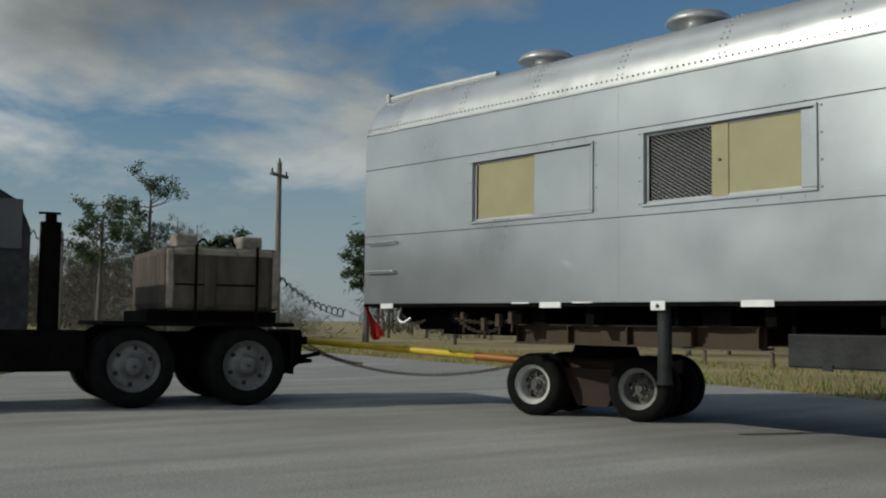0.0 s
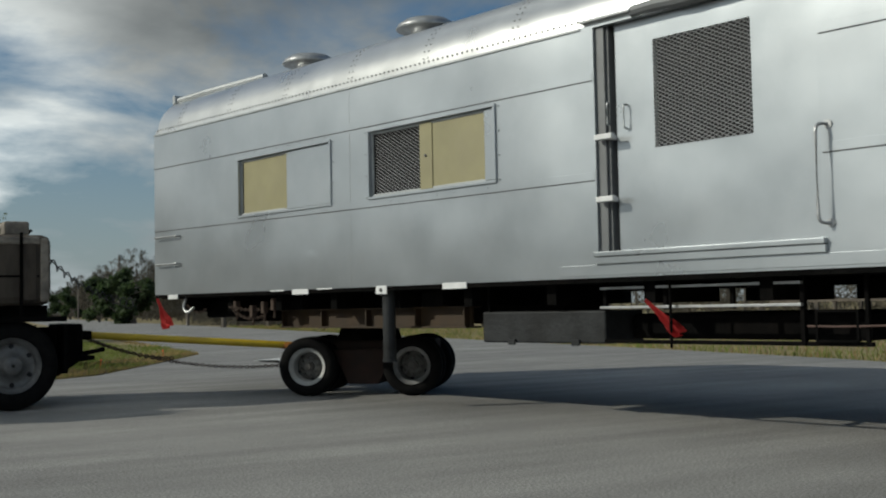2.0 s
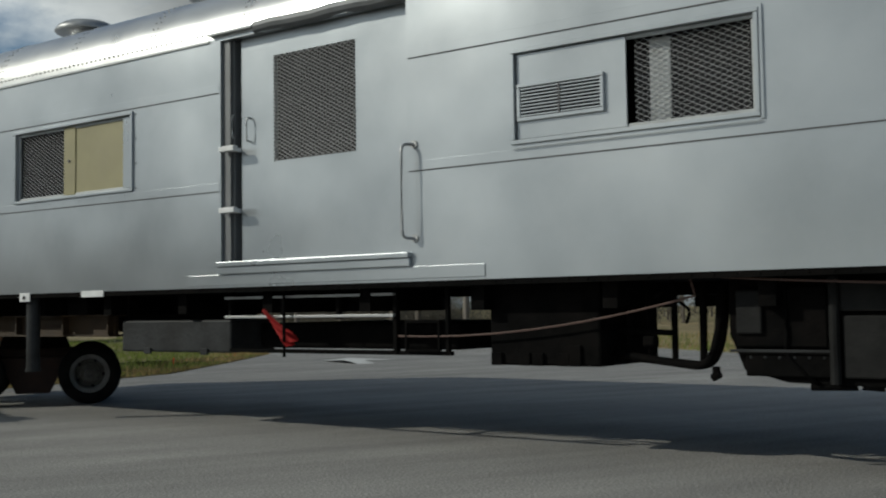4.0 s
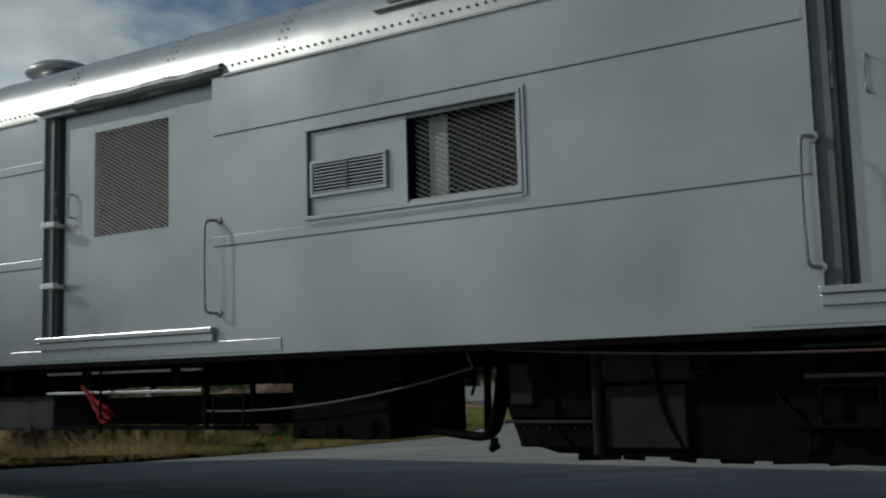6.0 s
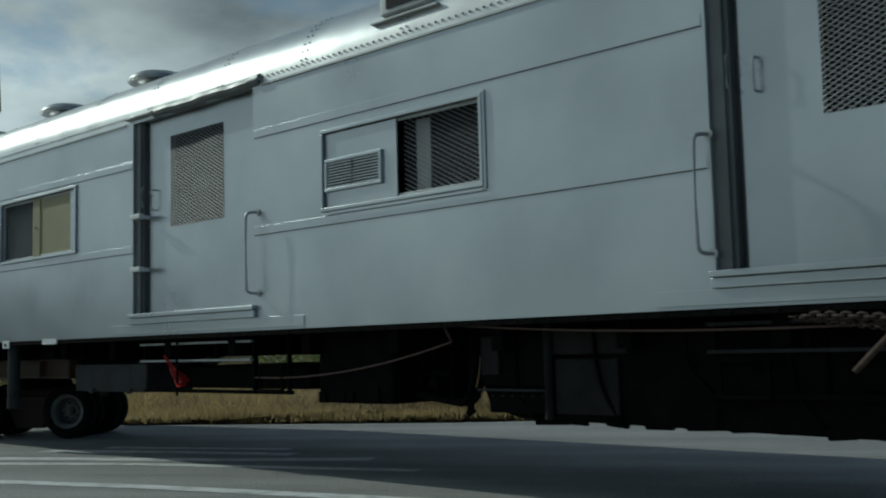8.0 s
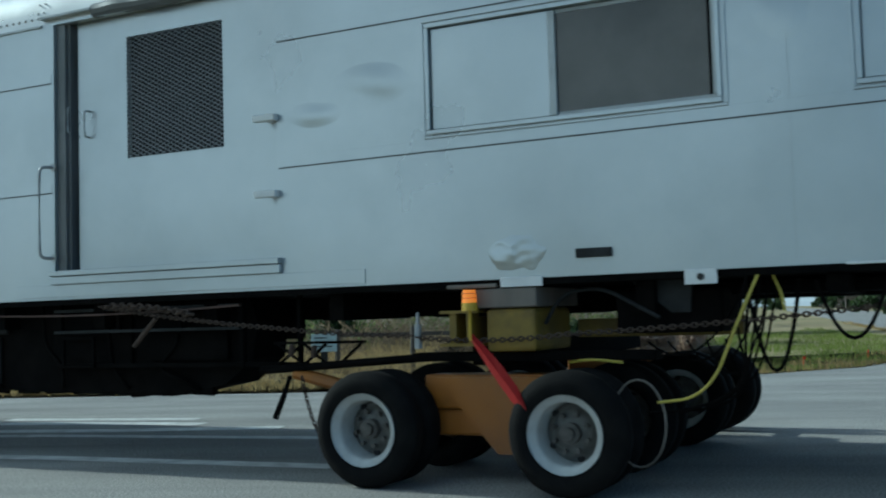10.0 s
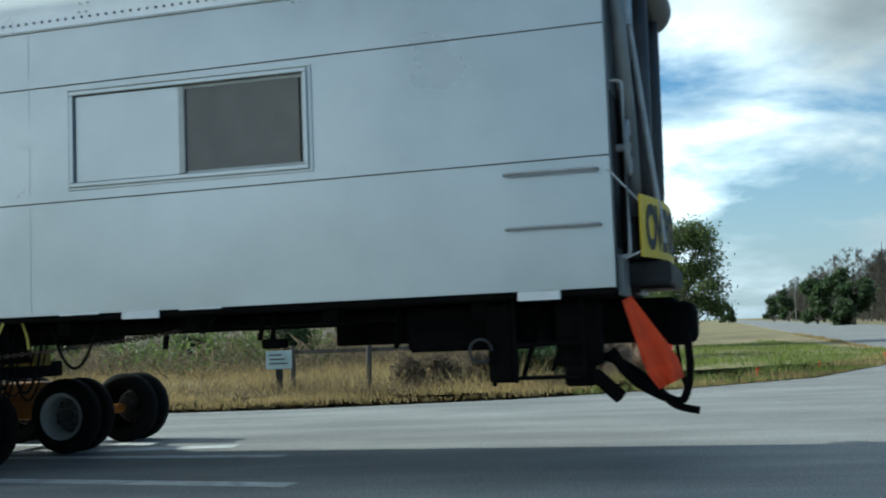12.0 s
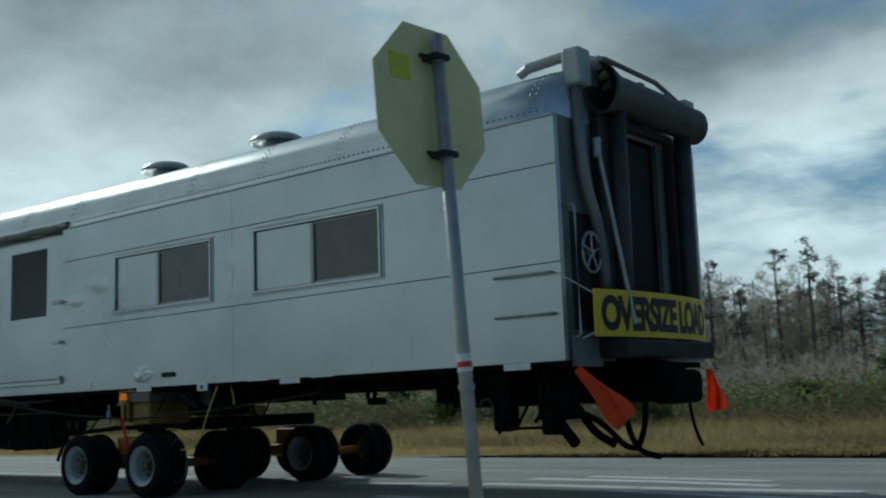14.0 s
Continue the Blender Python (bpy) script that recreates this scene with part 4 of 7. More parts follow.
def banner_letters():
    """Black letters laid on the bowed banner, one mesh."""
    cu = bpy.data.curves.new("letters", "FONT")
    cu.body = "OVERSIZE LOAD"
    cu.size, cu.space_character = 0.42, 0.9
    cu.offset = 0.02
    ob = new("letters", cu)
    dg = bpy.context.evaluated_depsgraph_get()
    me = bpy.data.meshes.new_from_object(ob.evaluated_get(dg))
    bpy.data.objects.remove(ob)
    b = bmesh.new()
    b.from_mesh(me)
    xs = [v.co.x for v in b.verts]
    w = max(xs) - min(xs)
    ys = [v.co.y for v in b.verts]
    y0, y1 = min(ys), max(ys)
    bmesh.ops.triangulate(b, faces=b.faces[:])
    bmesh.ops.subdivide_edges(b, edges=[e for e in b.edges if e.calc_length() > 0.1], cuts=2)
    for v in b.verts:
        t = 0.035 + 0.93 * (v.co.x - min(xs)) / w
        z = 1.675 + 0.35 * (v.co.y - y0) / (y1 - y0)
        v.co = (L + 0.334 - 0.15 * abs(2 * t - 1) ** 2.2 - CX, 0.28 + 2.4 * t - CY, z)
    return part("letters", b, BLACKINK, banner, "bold black letters")


banner_letters()
for p, q in (((L + 0.16, 0.30, 1.66), (L - 0.5, -0.01, 1.35)), ((L + 0.16, 0.30, 2.04), (L - 0.02, -0.07, 2.24))):
    bm = bmesh.new(); cyl(bm, p, q, 0.007, seg=6); carpart("tie_rope", bm, PLATEW, "thin pale rope")
# buffer beam, coupler, steps and hoses
bm = bmesh.new()
box(bm, L, L + 0.36, 0.55, W3 - 0.55, 1.42, 1.60, 0.03)
carpart("buffer_plate", bm, UNDERGREY, "scuffed grey buffer plate")
bm = bmesh.new()
box(bm, L - 1.1, L + 0.35, 1.2, 1.85, 0.98, 1.34, 0.05)
box(bm, L + 0.22, L + 0.50, 1.15, 1.9, 0.95, 1.30, 0.08)
carpart("coupler", bm, UNDER, "black knuckle coupler")
for x0, x1, y0, y1, z0, z1 in ((L - 0.98, L - 0.78, 0.14, 0.34, 0.74, 1.32), (L - 0.48, L - 0.16, 0.2, 0.5, 0.84, 1.32), (L - 0.42, L - 0.20, 0.16, 0.3, 0.70, 0.86)):
    bm = bmesh.new(); box(bm, x0, x1, y0, y1, z0, z1, 0.03); carpart("brake_cylinder", bm, UNDER, "black brake gear hanging under the end")
for x in (L - 0.78, L - 0.28):
    bm = bmesh.new(); box(bm, x, x + 0.03, 0.10, 0.14, 0.74, 1.35); carpart("step_hanger", bm, UNDER)
for z in (0.76, 1.0):
    bm = bmesh.new(); box(bm, L - 0.75, L - 0.28, 0.08, 0.2, z, z + 0.025, 0.004); carpart("step_tread", bm, UNDER, "black steel step")
for k in range(4):
    bm = bmesh.new(); cyl(bm, (L - 0.95 + 0.22 * k, 0.2, 0.72 + 0.05 * (k % 3)), (L - 0.85 + 0.25 * k, 0.5, 1.3), 0.018, seg=6); carpart("brake_rod", bm, UNDER)
bm = bmesh.new(); cyl(bm, (L - 0.20, 0.2, 0.78), (L - 0.02, 0.14, 0.62), 0.055, seg=10); carpart("drain_spout", bm, UNDER, "short black drain spout")
bm = bmesh.new(); tube(bm, [(L - 1.02 + 0.085 * math.cos(a * math.pi / 8), 0.1, 0.98 + 0.085 * math.sin(a * math.pi / 8)) for a in range(15)], 0.011, 6); carpart("cable_loop", bm, BLACKRUB)
bm = bmesh.new()
box(bm, L + 0.004, L + 0.05, 0.10, 0.62, 1.34, 1.62, 0.01)
carpart("end_apron", bm, GRIMY, "grey sheet below the banner")
for k, (pts, r) in enumerate((
        ([(L - 0.3, 0.5, 0.95), (L + 0.05, 0.5, 0.82), (L + 0.28, 0.52, 0.58), (L + 0.40, 0.56, 0.54), (L + 0.46, 0.62, 0.75), (L + 0.44, 0.7, 1.05)], 0.042),
        ([(L + 0.12, 0.9, 1.05), (L + 0.14, 0.85, 0.72), (L + 0.30, 0.8, 0.50), (L + 0.50, 0.82, 0.46)], 0.042),
        ([(L - 0.1, 0.35, 0.95), (L + 0.05, 0.35, 0.72), (L + 0.28, 0.35, 0.60)], 0.055),
        ([(L + 0.3, 1.9, 1.0), (L + 0.32, 1.95, 0.7), (L + 0.38, 2.0, 0.5)], 0.025))):
    bm = bmesh.new()
    tube(bm, rounded(pts, 6, 0.2), r * 0.72, 10)
    carpart("air_hose", bm, UNDER, "dangling black air hose", smooth=True)


def flag(name, root, tip, width, material, label, sway=0.05):
    """A limp triangular cloth with folds, on its own; root to tip."""
    b = bmesh.new()
    root, tip = Vector(root), Vector(tip)
    side = Vector((0.35, -0.9, 0.1)).cross(tip - root).normalized()
    n = 10
    grid = []
    for i in range(n + 1):
        t = i / n
        w = width * (0.30 + 0.70 * min(1, t * 1.3)) * (1 - 0.45 * max(0, t - 0.75) * 4 * 0.5)
        row = []
        for j in range(7):
            s = j / 6 - 0.5
            p = root.lerp(tip, t) + side * s * w + Vector((0, 1, 0)) * sway * math.sin(j * 1.6 + i * 0.5) * t
            row.append(b.verts.new(p - Vector((CX, CY, 0))))
        grid.append(row)
    for a, c in zip(grid, grid[1:]):
        for j in range(6):
            b.faces.new((a[j], a[j + 1], c[j + 1], c[j]))
    bmesh.ops.solidify(b, geom=b.faces[:], thickness=0.006)
    ob = part(name, b, material, None, smooth=True)
    return tagged(ob, label, "flag")


FLAGS = [flag("warning_flag", (L + 0.06, 0.1, 1.32), (L + 0.36, 0.14, 0.72), 0.26, ORFLAG, "bright orange warning flag hanging from the car corner"),
         flag("warning_flag", (L + 0.06, W3 - 0.1, 1.32), (L + 0.12, W3 - 0.05, 0.85), 0.22, ORFLAG, "small orange warning flag hanging at the far corner"),
         flag("warning_flag", (0.02, 0.02, 1.36), (0.30, 0.05, 0.92), 0.15, REDFLAG, "red warning flag at the front corner of the car"),
         flag("warning_flag", (8.82, 0.12, 1.17), (9.18, 0.14, 0.86), 0.10, REDFLAG, "red warning flag tied to the step rack")]

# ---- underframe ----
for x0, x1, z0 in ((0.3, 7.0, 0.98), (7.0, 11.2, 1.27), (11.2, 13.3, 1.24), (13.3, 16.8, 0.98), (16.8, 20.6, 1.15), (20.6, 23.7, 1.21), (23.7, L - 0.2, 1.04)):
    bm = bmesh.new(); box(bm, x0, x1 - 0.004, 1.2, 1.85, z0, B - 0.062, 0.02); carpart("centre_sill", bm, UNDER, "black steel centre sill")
for i in range(22):
    x = 0.6 + 1.17 * i
    for y0, y1 in ((0.15, 1.195), (1.855, W3 - 0.15)):
        bm = bmesh.new(); box(bm, x, x + 0.12, y0, y1, 1.14 if x < 20.6 else 1.22, B - 0.062); carpart("cross_bearer", bm, UNDER)
for x0, x1, y0, z0 in ((0.6, 2.0, 0.5, 1.05), (20.9, 24.58, 0.5, 1.235), (24.6, 25.6, 0.35, 0.98)):
    bm = bmesh.new(); box(bm, x0, x1, y0, W3 - y0, z0, 1.325, 0.04); carpart("end_platform", bm, UNDER, "black end platform casting")
bm = bmesh.new()
box(bm, 6.62, 8.26, 0.25, 0.85, 0.76, 1.08, 0.02)
carpart("equipment_box", bm, UNDERGREY, "long grey equipment box with hinges")
for x in (7.0, 7.85):
    bm = bmesh.new(); box(bm, x, x + 0.1, 0.225, 0.249, 0.74, 0.80, 0.004); carpart("hinge", bm, UNDERGREY)
for x in (6.64, 8.2):
    bm = bmesh.new(); box(bm, x, x + 0.04, 0.3, 0.34, 1.08, B - 0.05); carpart("hanger", bm, UNDER)


def step_rack(x0, x1, z_bot, steel, ladder):
    for z in (1.285, 1.105):
        bm = bmesh.new(); box(bm, x0, x1, 0.16, 0.20, z - 0.012, z + 0.012, 0.003); carpart("rack_bar", bm, steel, "worn steel step bar")
    bm = bmesh.new()
    for x in (x0, (x0 * 2 + x1) / 3, (x0 + 2 * x1) / 3, x1 - 0.03):
        box(bm, x, x + 0.035, 0.21, 0.25, 1.08, B - 0.05)
    box(bm, x1 - 0.035, x1, 0.205, 0.26, z_bot, B - 0.05)
    box(bm, x0, x1 + 0.55, 0.22, 0.27, z_bot, z_bot + 0.035)
    box(bm, x1 + 0.5, x1 + 0.53, 0.22, 0.26, z_bot, B - 0.05)
    for z in (0.80, 1.04):
        box(bm, ladder, ladder + 0.36, 0.19, 0.22, z, z + 0.02)
    for x in (ladder, ladder + 0.34):
        box(bm, x, x + 0.02, 0.19, 0.22, 0.80, 1.04)
    carpart("step_frame", bm, UNDER, "black step frame")


bm = bmesh.new(); cyl(bm, (9.10, 0.11, 0.74), (9.10, 0.11, 1.36), 0.014, seg=8); carpart("flag_stick", bm, UNDER)
step_rack(8.27, 10.32, 0.77, GALV, 10.42)
step_rack(15.34, 17.31, 0.80, UNDERGREY, 15.40)
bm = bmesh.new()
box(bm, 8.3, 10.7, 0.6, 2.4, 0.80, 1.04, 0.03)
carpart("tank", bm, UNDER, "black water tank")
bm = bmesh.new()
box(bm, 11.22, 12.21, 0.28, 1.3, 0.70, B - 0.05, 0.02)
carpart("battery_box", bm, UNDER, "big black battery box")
for x in (11.24, 11.5, 11.62, 11.85, 11.95):
    bm = bmesh.new(); box(bm, x, x + 0.1, 0.255, 0.279, 0.70, 0.80 + 0.06 * ((x * 10) % 2 > 1), 0.006); carpart("box_latch", bm, UNDER)
for k in range(2):
    bm = bmesh.new()
    tube(bm, rounded([(12.2, 0.5 + 0.1 * k, 0.80 - 0.03 * k), (12.6, 0.42, 0.75), (13.02, 0.35 + 0.1 * k, 0.71), (13.10, 0.35 + 0.1 * k, 0.92), (13.12, 0.4 + 0.1 * k, 1.3)], 5, 0.12), 0.03, 8)
    carpart("pipe", bm, UNDER, "bent black pipe", smooth=True)
for x, lean, r in ((12.32, 0.03, 0.022), (12.50, -0.02, 0.014), (12.70, 0.0, 0.026), (12.92, 0.01, 0.03)):
    bm = bmesh.new(); cyl(bm, (x, 0.52, 0.74), (x + lean, 0.52, 1.32), r, seg=8); carpart("pipe_hanger", bm, UNDER, "black upright hanger rod")
bm = bmesh.new(); cyl(bm, (12.22, 0.5, 0.97), (12.72, 0.5, 0.95), 0.022, seg=8); carpart("cross_pipe", bm, UNDER)
bm = bmesh.new(); tube(bm, rounded([(12.55, 0.5, 1.22), (12.66, 0.5, 1.28), (12.74, 0.5, 1.18), (12.84, 0.5, 1.12), (12.80, 0.5, 1.02)], 4, 0.06), 0.012, 6); carpart("small_hose", bm, UNDER)
bm = bmesh.new(); box(bm, 12.46, 12.56, 0.46, 0.56, 0.84, 0.93, 0.02); carpart("valve_body", bm, UNDER, "small black valve")
bm = bmesh.new(); cyl(bm, (13.10, 0.3, 0.72), (13.10, 0.3, 0.66), 0.03, seg=8); cyl(bm, (13.07, 0.3, 0.64), (13.13, 0.3, 0.67), 0.028, seg=8); carpart("drain_cock", bm, UNDER)
bm = bmesh.new()
prof = [(13.2, 0.95), (13.3, 0.70), (13.6, 0.62), (15.4, 0.58), (16.5, 0.56), (17.05, 0.66), (17.32, 0.86), (17.36, 1.15), (17.3, B - 0.06), (13.2, B - 0.06)]
a = [bm.verts.new((x, 0.32, z)) for x, z in prof]
b = [bm.verts.new((x, 0.75, z)) for x, z in prof]
bm.faces.new(a); bm.faces.new(b[::-1])
for i in range(len(prof)):
    j = (i + 1) % len(prof)
    bm.faces.new((a[j], a[i], b[i], b[j]))
carpart("engine_housing", bm, UNDER, "dented black generator housing")
WORNBLACK = mat("worn_dusty_black", (0.011, 0.0113, 0.0115), 0.7, 0.1, 0.5, 3.5, 0.3, 18, (0.022, 0.022, 0.021), 0.7, 4.0, spec=0.2)
for x0, x1, z0, z1, m in ((13.26, 13.88, 0.86, 1.27, UNDER), (13.96, 14.64, 1.10, 1.29, WORNBLACK), (13.98, 14.55, 0.66, 1.07, WORNBLACK), (13.32, 13.90, 0.66, 0.81, UNDER), (15.2, 16.1, 0.8, 1.3, UNDER), (16.3, 17.1, 0.85, 1.25, UNDER)):
    bm = bmesh.new(); box(bm, x0, x1, 0.28, 0.318, z0, z1, 0.012); carpart("access_panel", bm, m, "scratched access panel")
bm = bmesh.new(); box(bm, 13.22, 13.92, 0.25, 0.279, 0.825, 0.845, 0.004); carpart("housing_ledge", bm, UNDERGREY, "scuffed steel ledge")
bm = bmesh.new(); cyl(bm, (13.93, 0.27, 0.62), (13.93, 0.27, 1.33), 0.035, seg=10); carpart("riser_pipe", bm, WORNBLACK, "dusty upright pipe")
bm = bmesh.new(); box(bm, 13.27, 13.45, 0.25, 0.279, 0.95, 1.25, 0.012); carpart("side_plate", bm, WORNBLACK)
bm = bmesh.new(); rivets(bm, [(13.36 + 0.1 * k, 0.279, 0.79) for k in range(6)], 0.012); carpart("panel_bolts", bm, UNDERGREY)["kind"] = "stuff"
rj = random.Random(8)
for k in range(10):
    x = 13.75 + 0.33 * k
    bm = bmesh.new(); cyl(bm, (x, 0.33, 0.60 + rj.uniform(-0.015, 0.02)), (x + rj.uniform(0.12, 0.3), 0.36, 0.60), rj.uniform(0.02, 0.045), seg=8); carpart("engine_lug", bm, UNDER)
for k in range(5):
    x = 13.6 + 0.75 * k
    bm = bmesh.new(); tube(bm, rounded([(x, 0.27, 1.34), (x + 0.02, 0.27, 1.0), (x + rj.uniform(-0.3, 0.3), 0.27, 0.8), (x + 0.2, 0.3, 0.62)], 4, 0.1), 0.016, 6); carpart("pipe", bm, UNDER, smooth=True)
bm = bmesh.new()
tube(bm, curve_pts((10.35, 0.2, 0.93), (13.0, 0.2, 1.22), 0.09) + curve_pts((13.0, 0.2, 1.22), (13.0, 0.1, 1.36), 0.0, 2)[1:] + curve_pts((13.0, 0.1, 1.36), (17.4, 0.05, 1.28), 0.07)[1:], 0.009, 6)
carpart("cable", bm, mat("dusty_red_cable", (0.10, 0.06, 0.05), 0.7), "dusty reddish cable slung under the car")
for k, (p, q, sag) in enumerate((((0.7, 0.1, 1.30), (1.2, 0.15, 1.18), 0.10), ((1.9, 0.1, 1.20), (2.95, 0.25, 1.20), 0.05), ((2.0, 0.1, 1.15), (2.6, 0.2, 1.08), 0.08))):
    bm = bmesh.new(); chain(bm, curve_pts(p, q, sag)); carpart("tie_chain", bm, RUST, "rusty tie-down chain")
for x, z in ((1.95, 1.12), (2.35, 1.05), (2.62, 1.10), (2.85, 1.14)):
    bm = bmesh.new(); box(bm, x, x + 0.07, 0.12, 0.2, z, z + 0.16, 0.01); cyl(bm, (x + 0.03, 0.16, z - 0.10), (x + 0.05, 0.16, z), 0.016, seg=6); carpart("clamp", bm, RUST, "rusty clamp")
bm = bmesh.new(); tube(bm, rounded([(0.75, 0.1, 1.36), (0.72, 0.05, 1.2), (0.85, 0.05, 1.12), (0.95, 0.1, 1.2)], 4, 0.1), 0.02, 8); carpart("air_hose", bm, GALV, "pale hanging hose end")
bm = bmesh.new()
cyl(bm, (5.27, 0.10, 0.55), (5.27, 0.10, B - 0.03), 0.075, seg=16)
cyl(bm, (5.27, 0.10, 0.53), (5.27, 0.10, 0.56), 0.085, seg=16)
carpart("landing_leg", bm, UNDERGREY, "round grey jacking leg", smooth=False)
# long chain along the side to the rear dolly
bm = bmesh.new()
chain(bm, curve_pts((16.0, 0.02, 1.31), (17.77, -0.05, 1.10), 0.015) + curve_pts((17.77, -0.05, 1.10), (18.95, -0.05, 1.02), 0.012)[1:], 0.046, 0.006)
carpart("binder_chain", bm, RUST, "rusty binder chain")
bm = bmesh.new()
chain(bm, curve_pts((18.98, -0.05, 1.01), (20.07, -0.05, 1.01), 0.03) + curve_pts((20.07, -0.05, 1.01), (22.7, 0.3, 1.22), 0.03)[1:], 0.046, 0.006)
carpart("binder_chain", bm, RUST, "rusty binder chain")
bm = bmesh.new()
cyl(bm, (16.39, 0.0, 0.98), (16.62, 0.0, 1.20), 0.02, seg=8)
chain(bm, curve_pts((16.1, 0.0, 1.31), (17.0, -0.02, 1.22), -0.02), 0.066, 0.012)
carpart("chain_binder", bm, RUST, "lever chain binder")
for k, (a0, a1, sag) in enumerate((((21.2, 0.1, 1.3), (21.5, 0.2, 1.32), 0.55), ((21.6, 0.15, 1.3), (22.0, 0.2, 1.3), 0.35), ((22.9, 0.1, 1.32), (23.1, 0.1, 1.32), 0.12))):
    bm = bmesh.new(); tube(bm, curve_pts(a0, a1, sag), 0.013, 6); carpart("hanging_cable", bm, UNDER)
for x, z in ((22.5, 1.08), (23.45, 1.06), (23.35, 1.12), (24.5, 1.02)):
    bm = bmesh.new(); cyl(bm, (x, 0.4, z), (x + 0.04, 0.4, 1.33), 0.025, seg=8); carpart("rigging_rod", bm, UNDER)
bm = bmesh.new(); box(bm, 23.38, 23.56, 0.35, 0.5, 1.05, 1.13, 0.02); carpart("rigging_block", bm, UNDER, "small black rigging block")

# ---- dollies ----


def wheel(parent, x, y, z, radius, rim_mat, kind="dish", sides=1, label=""):
    """A dual wheel: hub mesh, with tyre and rim under it; turns about its own y."""
    b = bmesh.new()
    hy = 0.06 if kind == "dish" else 0.0
    cyl(b, (0, hy - 0.07, 0), (0, 0.32, 0), radius * 0.17, seg=16)
    cyl(b, (0, hy - 0.10, 0), (0, hy - 0.06, 0), radius * 0.10, seg=14)
    for k in range(8):
        a = k * math.pi / 4
        cyl(b, (radius * 0.30 * math.cos(a), hy - 0.06, radius * 0.30 * math.sin(a)), (radius * 0.30 * math.cos(a), hy - 0.02, radius * 0.30 * math.sin(a)), 0.016, seg=6)
    hub = part("wheel", b, HUB, parent, label)
    hub.location = (x, y, z)
    w, gap = 0.21 * radius / 0.43, 0.06
    rr = radius * 0.60
    for n in (0, 1):
        off = n * (w + gap)
        b = bmesh.new()
        lathe(b, [(rr, -w / 2 + 0.02 + off), (rr + 0.03, -w / 2 + off), (radius * 0.80, -w / 2 - 0.008 + off), (radius * 0.94, -w / 2 + 0.012 + off), (radius * 0.985, -w / 2 + 0.04 + off),
                  (radius, -w / 4 + off), (radius * 0.992, -w / 4 + 0.006 + off), (radius * 0.992, -w / 4 + 0.016 + off), (radius, -w / 4 + 0.022 + off), (radius, w / 4 + off),
                  (radius * 0.985, w / 2 - 0.04 + off), (radius * 0.94, w / 2 - 0.012 + off), (radius * 0.80, w / 2 + 0.008 + off), (rr + 0.03, w / 2 + off), (rr, w / 2 - 0.02 + off)], 40)
        part("tyre", b, TYRE, hub, "worn black tyre", smooth=True)
        b = bmesh.new()
        if n == 0 and kind == "dish":
            pr = [(rr + 0.012, -w / 2 - 0.004), (rr + 0.012, -w / 2 + 0.012), (rr - 0.03, -w / 2 + 0.02), (rr - 0.04, -w / 2 + 0.07), (rr - 0.045, w / 2 + 0.01), (rr - 0.06, w / 2 + 0.03)]
            c = bmesh.new()
            lathe(c, [(rr - 0.05, w / 2 + 0.005), (rr * 0.74, w / 2 + 0.02), (rr * 0.60, w / 2 - 0.03), (rr * 0.50, w / 2 - 0.05), (0.02, w / 2 - 0.055)], 32)
            part("disc", c, DISC, hub, "dirty grey wheel disc, darkened for the shade in the rim", smooth=True)
        elif n == 0:
            pr = [(rr + 0.012, -w / 2 - 0.004), (rr + 0.012, -w / 2 + 0.012), (rr - 0.03, -w / 2 + 0.02), (rr - 0.05, -w / 2 + 0.06), (rr * 0.80, -w / 2 + 0.085),
                  (rr * 0.62, -w / 2 + 0.06), (rr * 0.42, -w / 2 + 0.05), (rr * 0.38, -w / 2 - 0.02), (rr * 0.28, -w / 2 - 0.05), (0.02, -w / 2 - 0.05)]
        else:
            pr = [(rr + 0.01, -w / 2 + off), (rr - 0.03, off), (rr + 0.01, w / 2 + off)]
        lathe(b, pr, 32)
        rim = part("rim", b, rim_mat if n == 0 else UNDER, hub, "", smooth=True)
        if n == 0:
            for k in range(5 if kind == "dish" else 6):
                # dark discs stand in for the shade inside the holes
                b = bmesh.new()
                a = k * 2 * math.pi / (5 if kind == "dish" else 6) + 0.4
                c = Vector((rr * 0.72 * math.cos(a), (w / 2 + 0.004) if kind == "dish" else (-w / 2 + 0.073), rr * 0.72 * math.sin(a)))
                cyl(b, c - Vector((0, 0.012, 0)), c + Vector((0, 0.004, 0)), rr * 0.095, seg=10)
                part("vent_hole", b, DARK, hub)
    return hub


R1, RF = 0.395, 0.39
front_dolly = thing("front_dolly", "four wheeled steering dolly under the front of the car", "dolly")
FW = []
for x in (-0.70, 0.70):
    FW.append(wheel(front_dolly, x, -0.56, RF, RF, GREYRIM if x > 0 else WHITERIM, label="small dual wheel with a pale rim"))
    w2 = wheel(front_dolly, x, 0.56, RF, RF, GREYRIM)
    w2.rotation_euler = (0, 0, math.pi)
    FW.append(w2)
b = bmesh.new()
box(b, -0.95, 0.95, -0.22, 0.22, 0.55, 0.72, 0.03); 
va = [b.verts.new((px, -0.40, pz)) for px, pz in ((-0.42, 0.60), (0.42, 0.60), (0.20, 0.14), (-0.20, 0.14))]
vb = [b.verts.new((v.co.x, 0.40, v.co.z)) for v in va]
b.faces.new(va); b.faces.new(vb[::-1])
for i in range(4):
    b.faces.new((va[(i + 1) % 4], va[i], vb[i], vb[(i + 1) % 4]))
bmesh.ops.recalc_face_normals(b, faces=b.faces[:])
for x in (-0.7, 0.7):
    cyl(b, (x, -0.45, RF), (x, 0.45, RF), 0.06, seg=12)
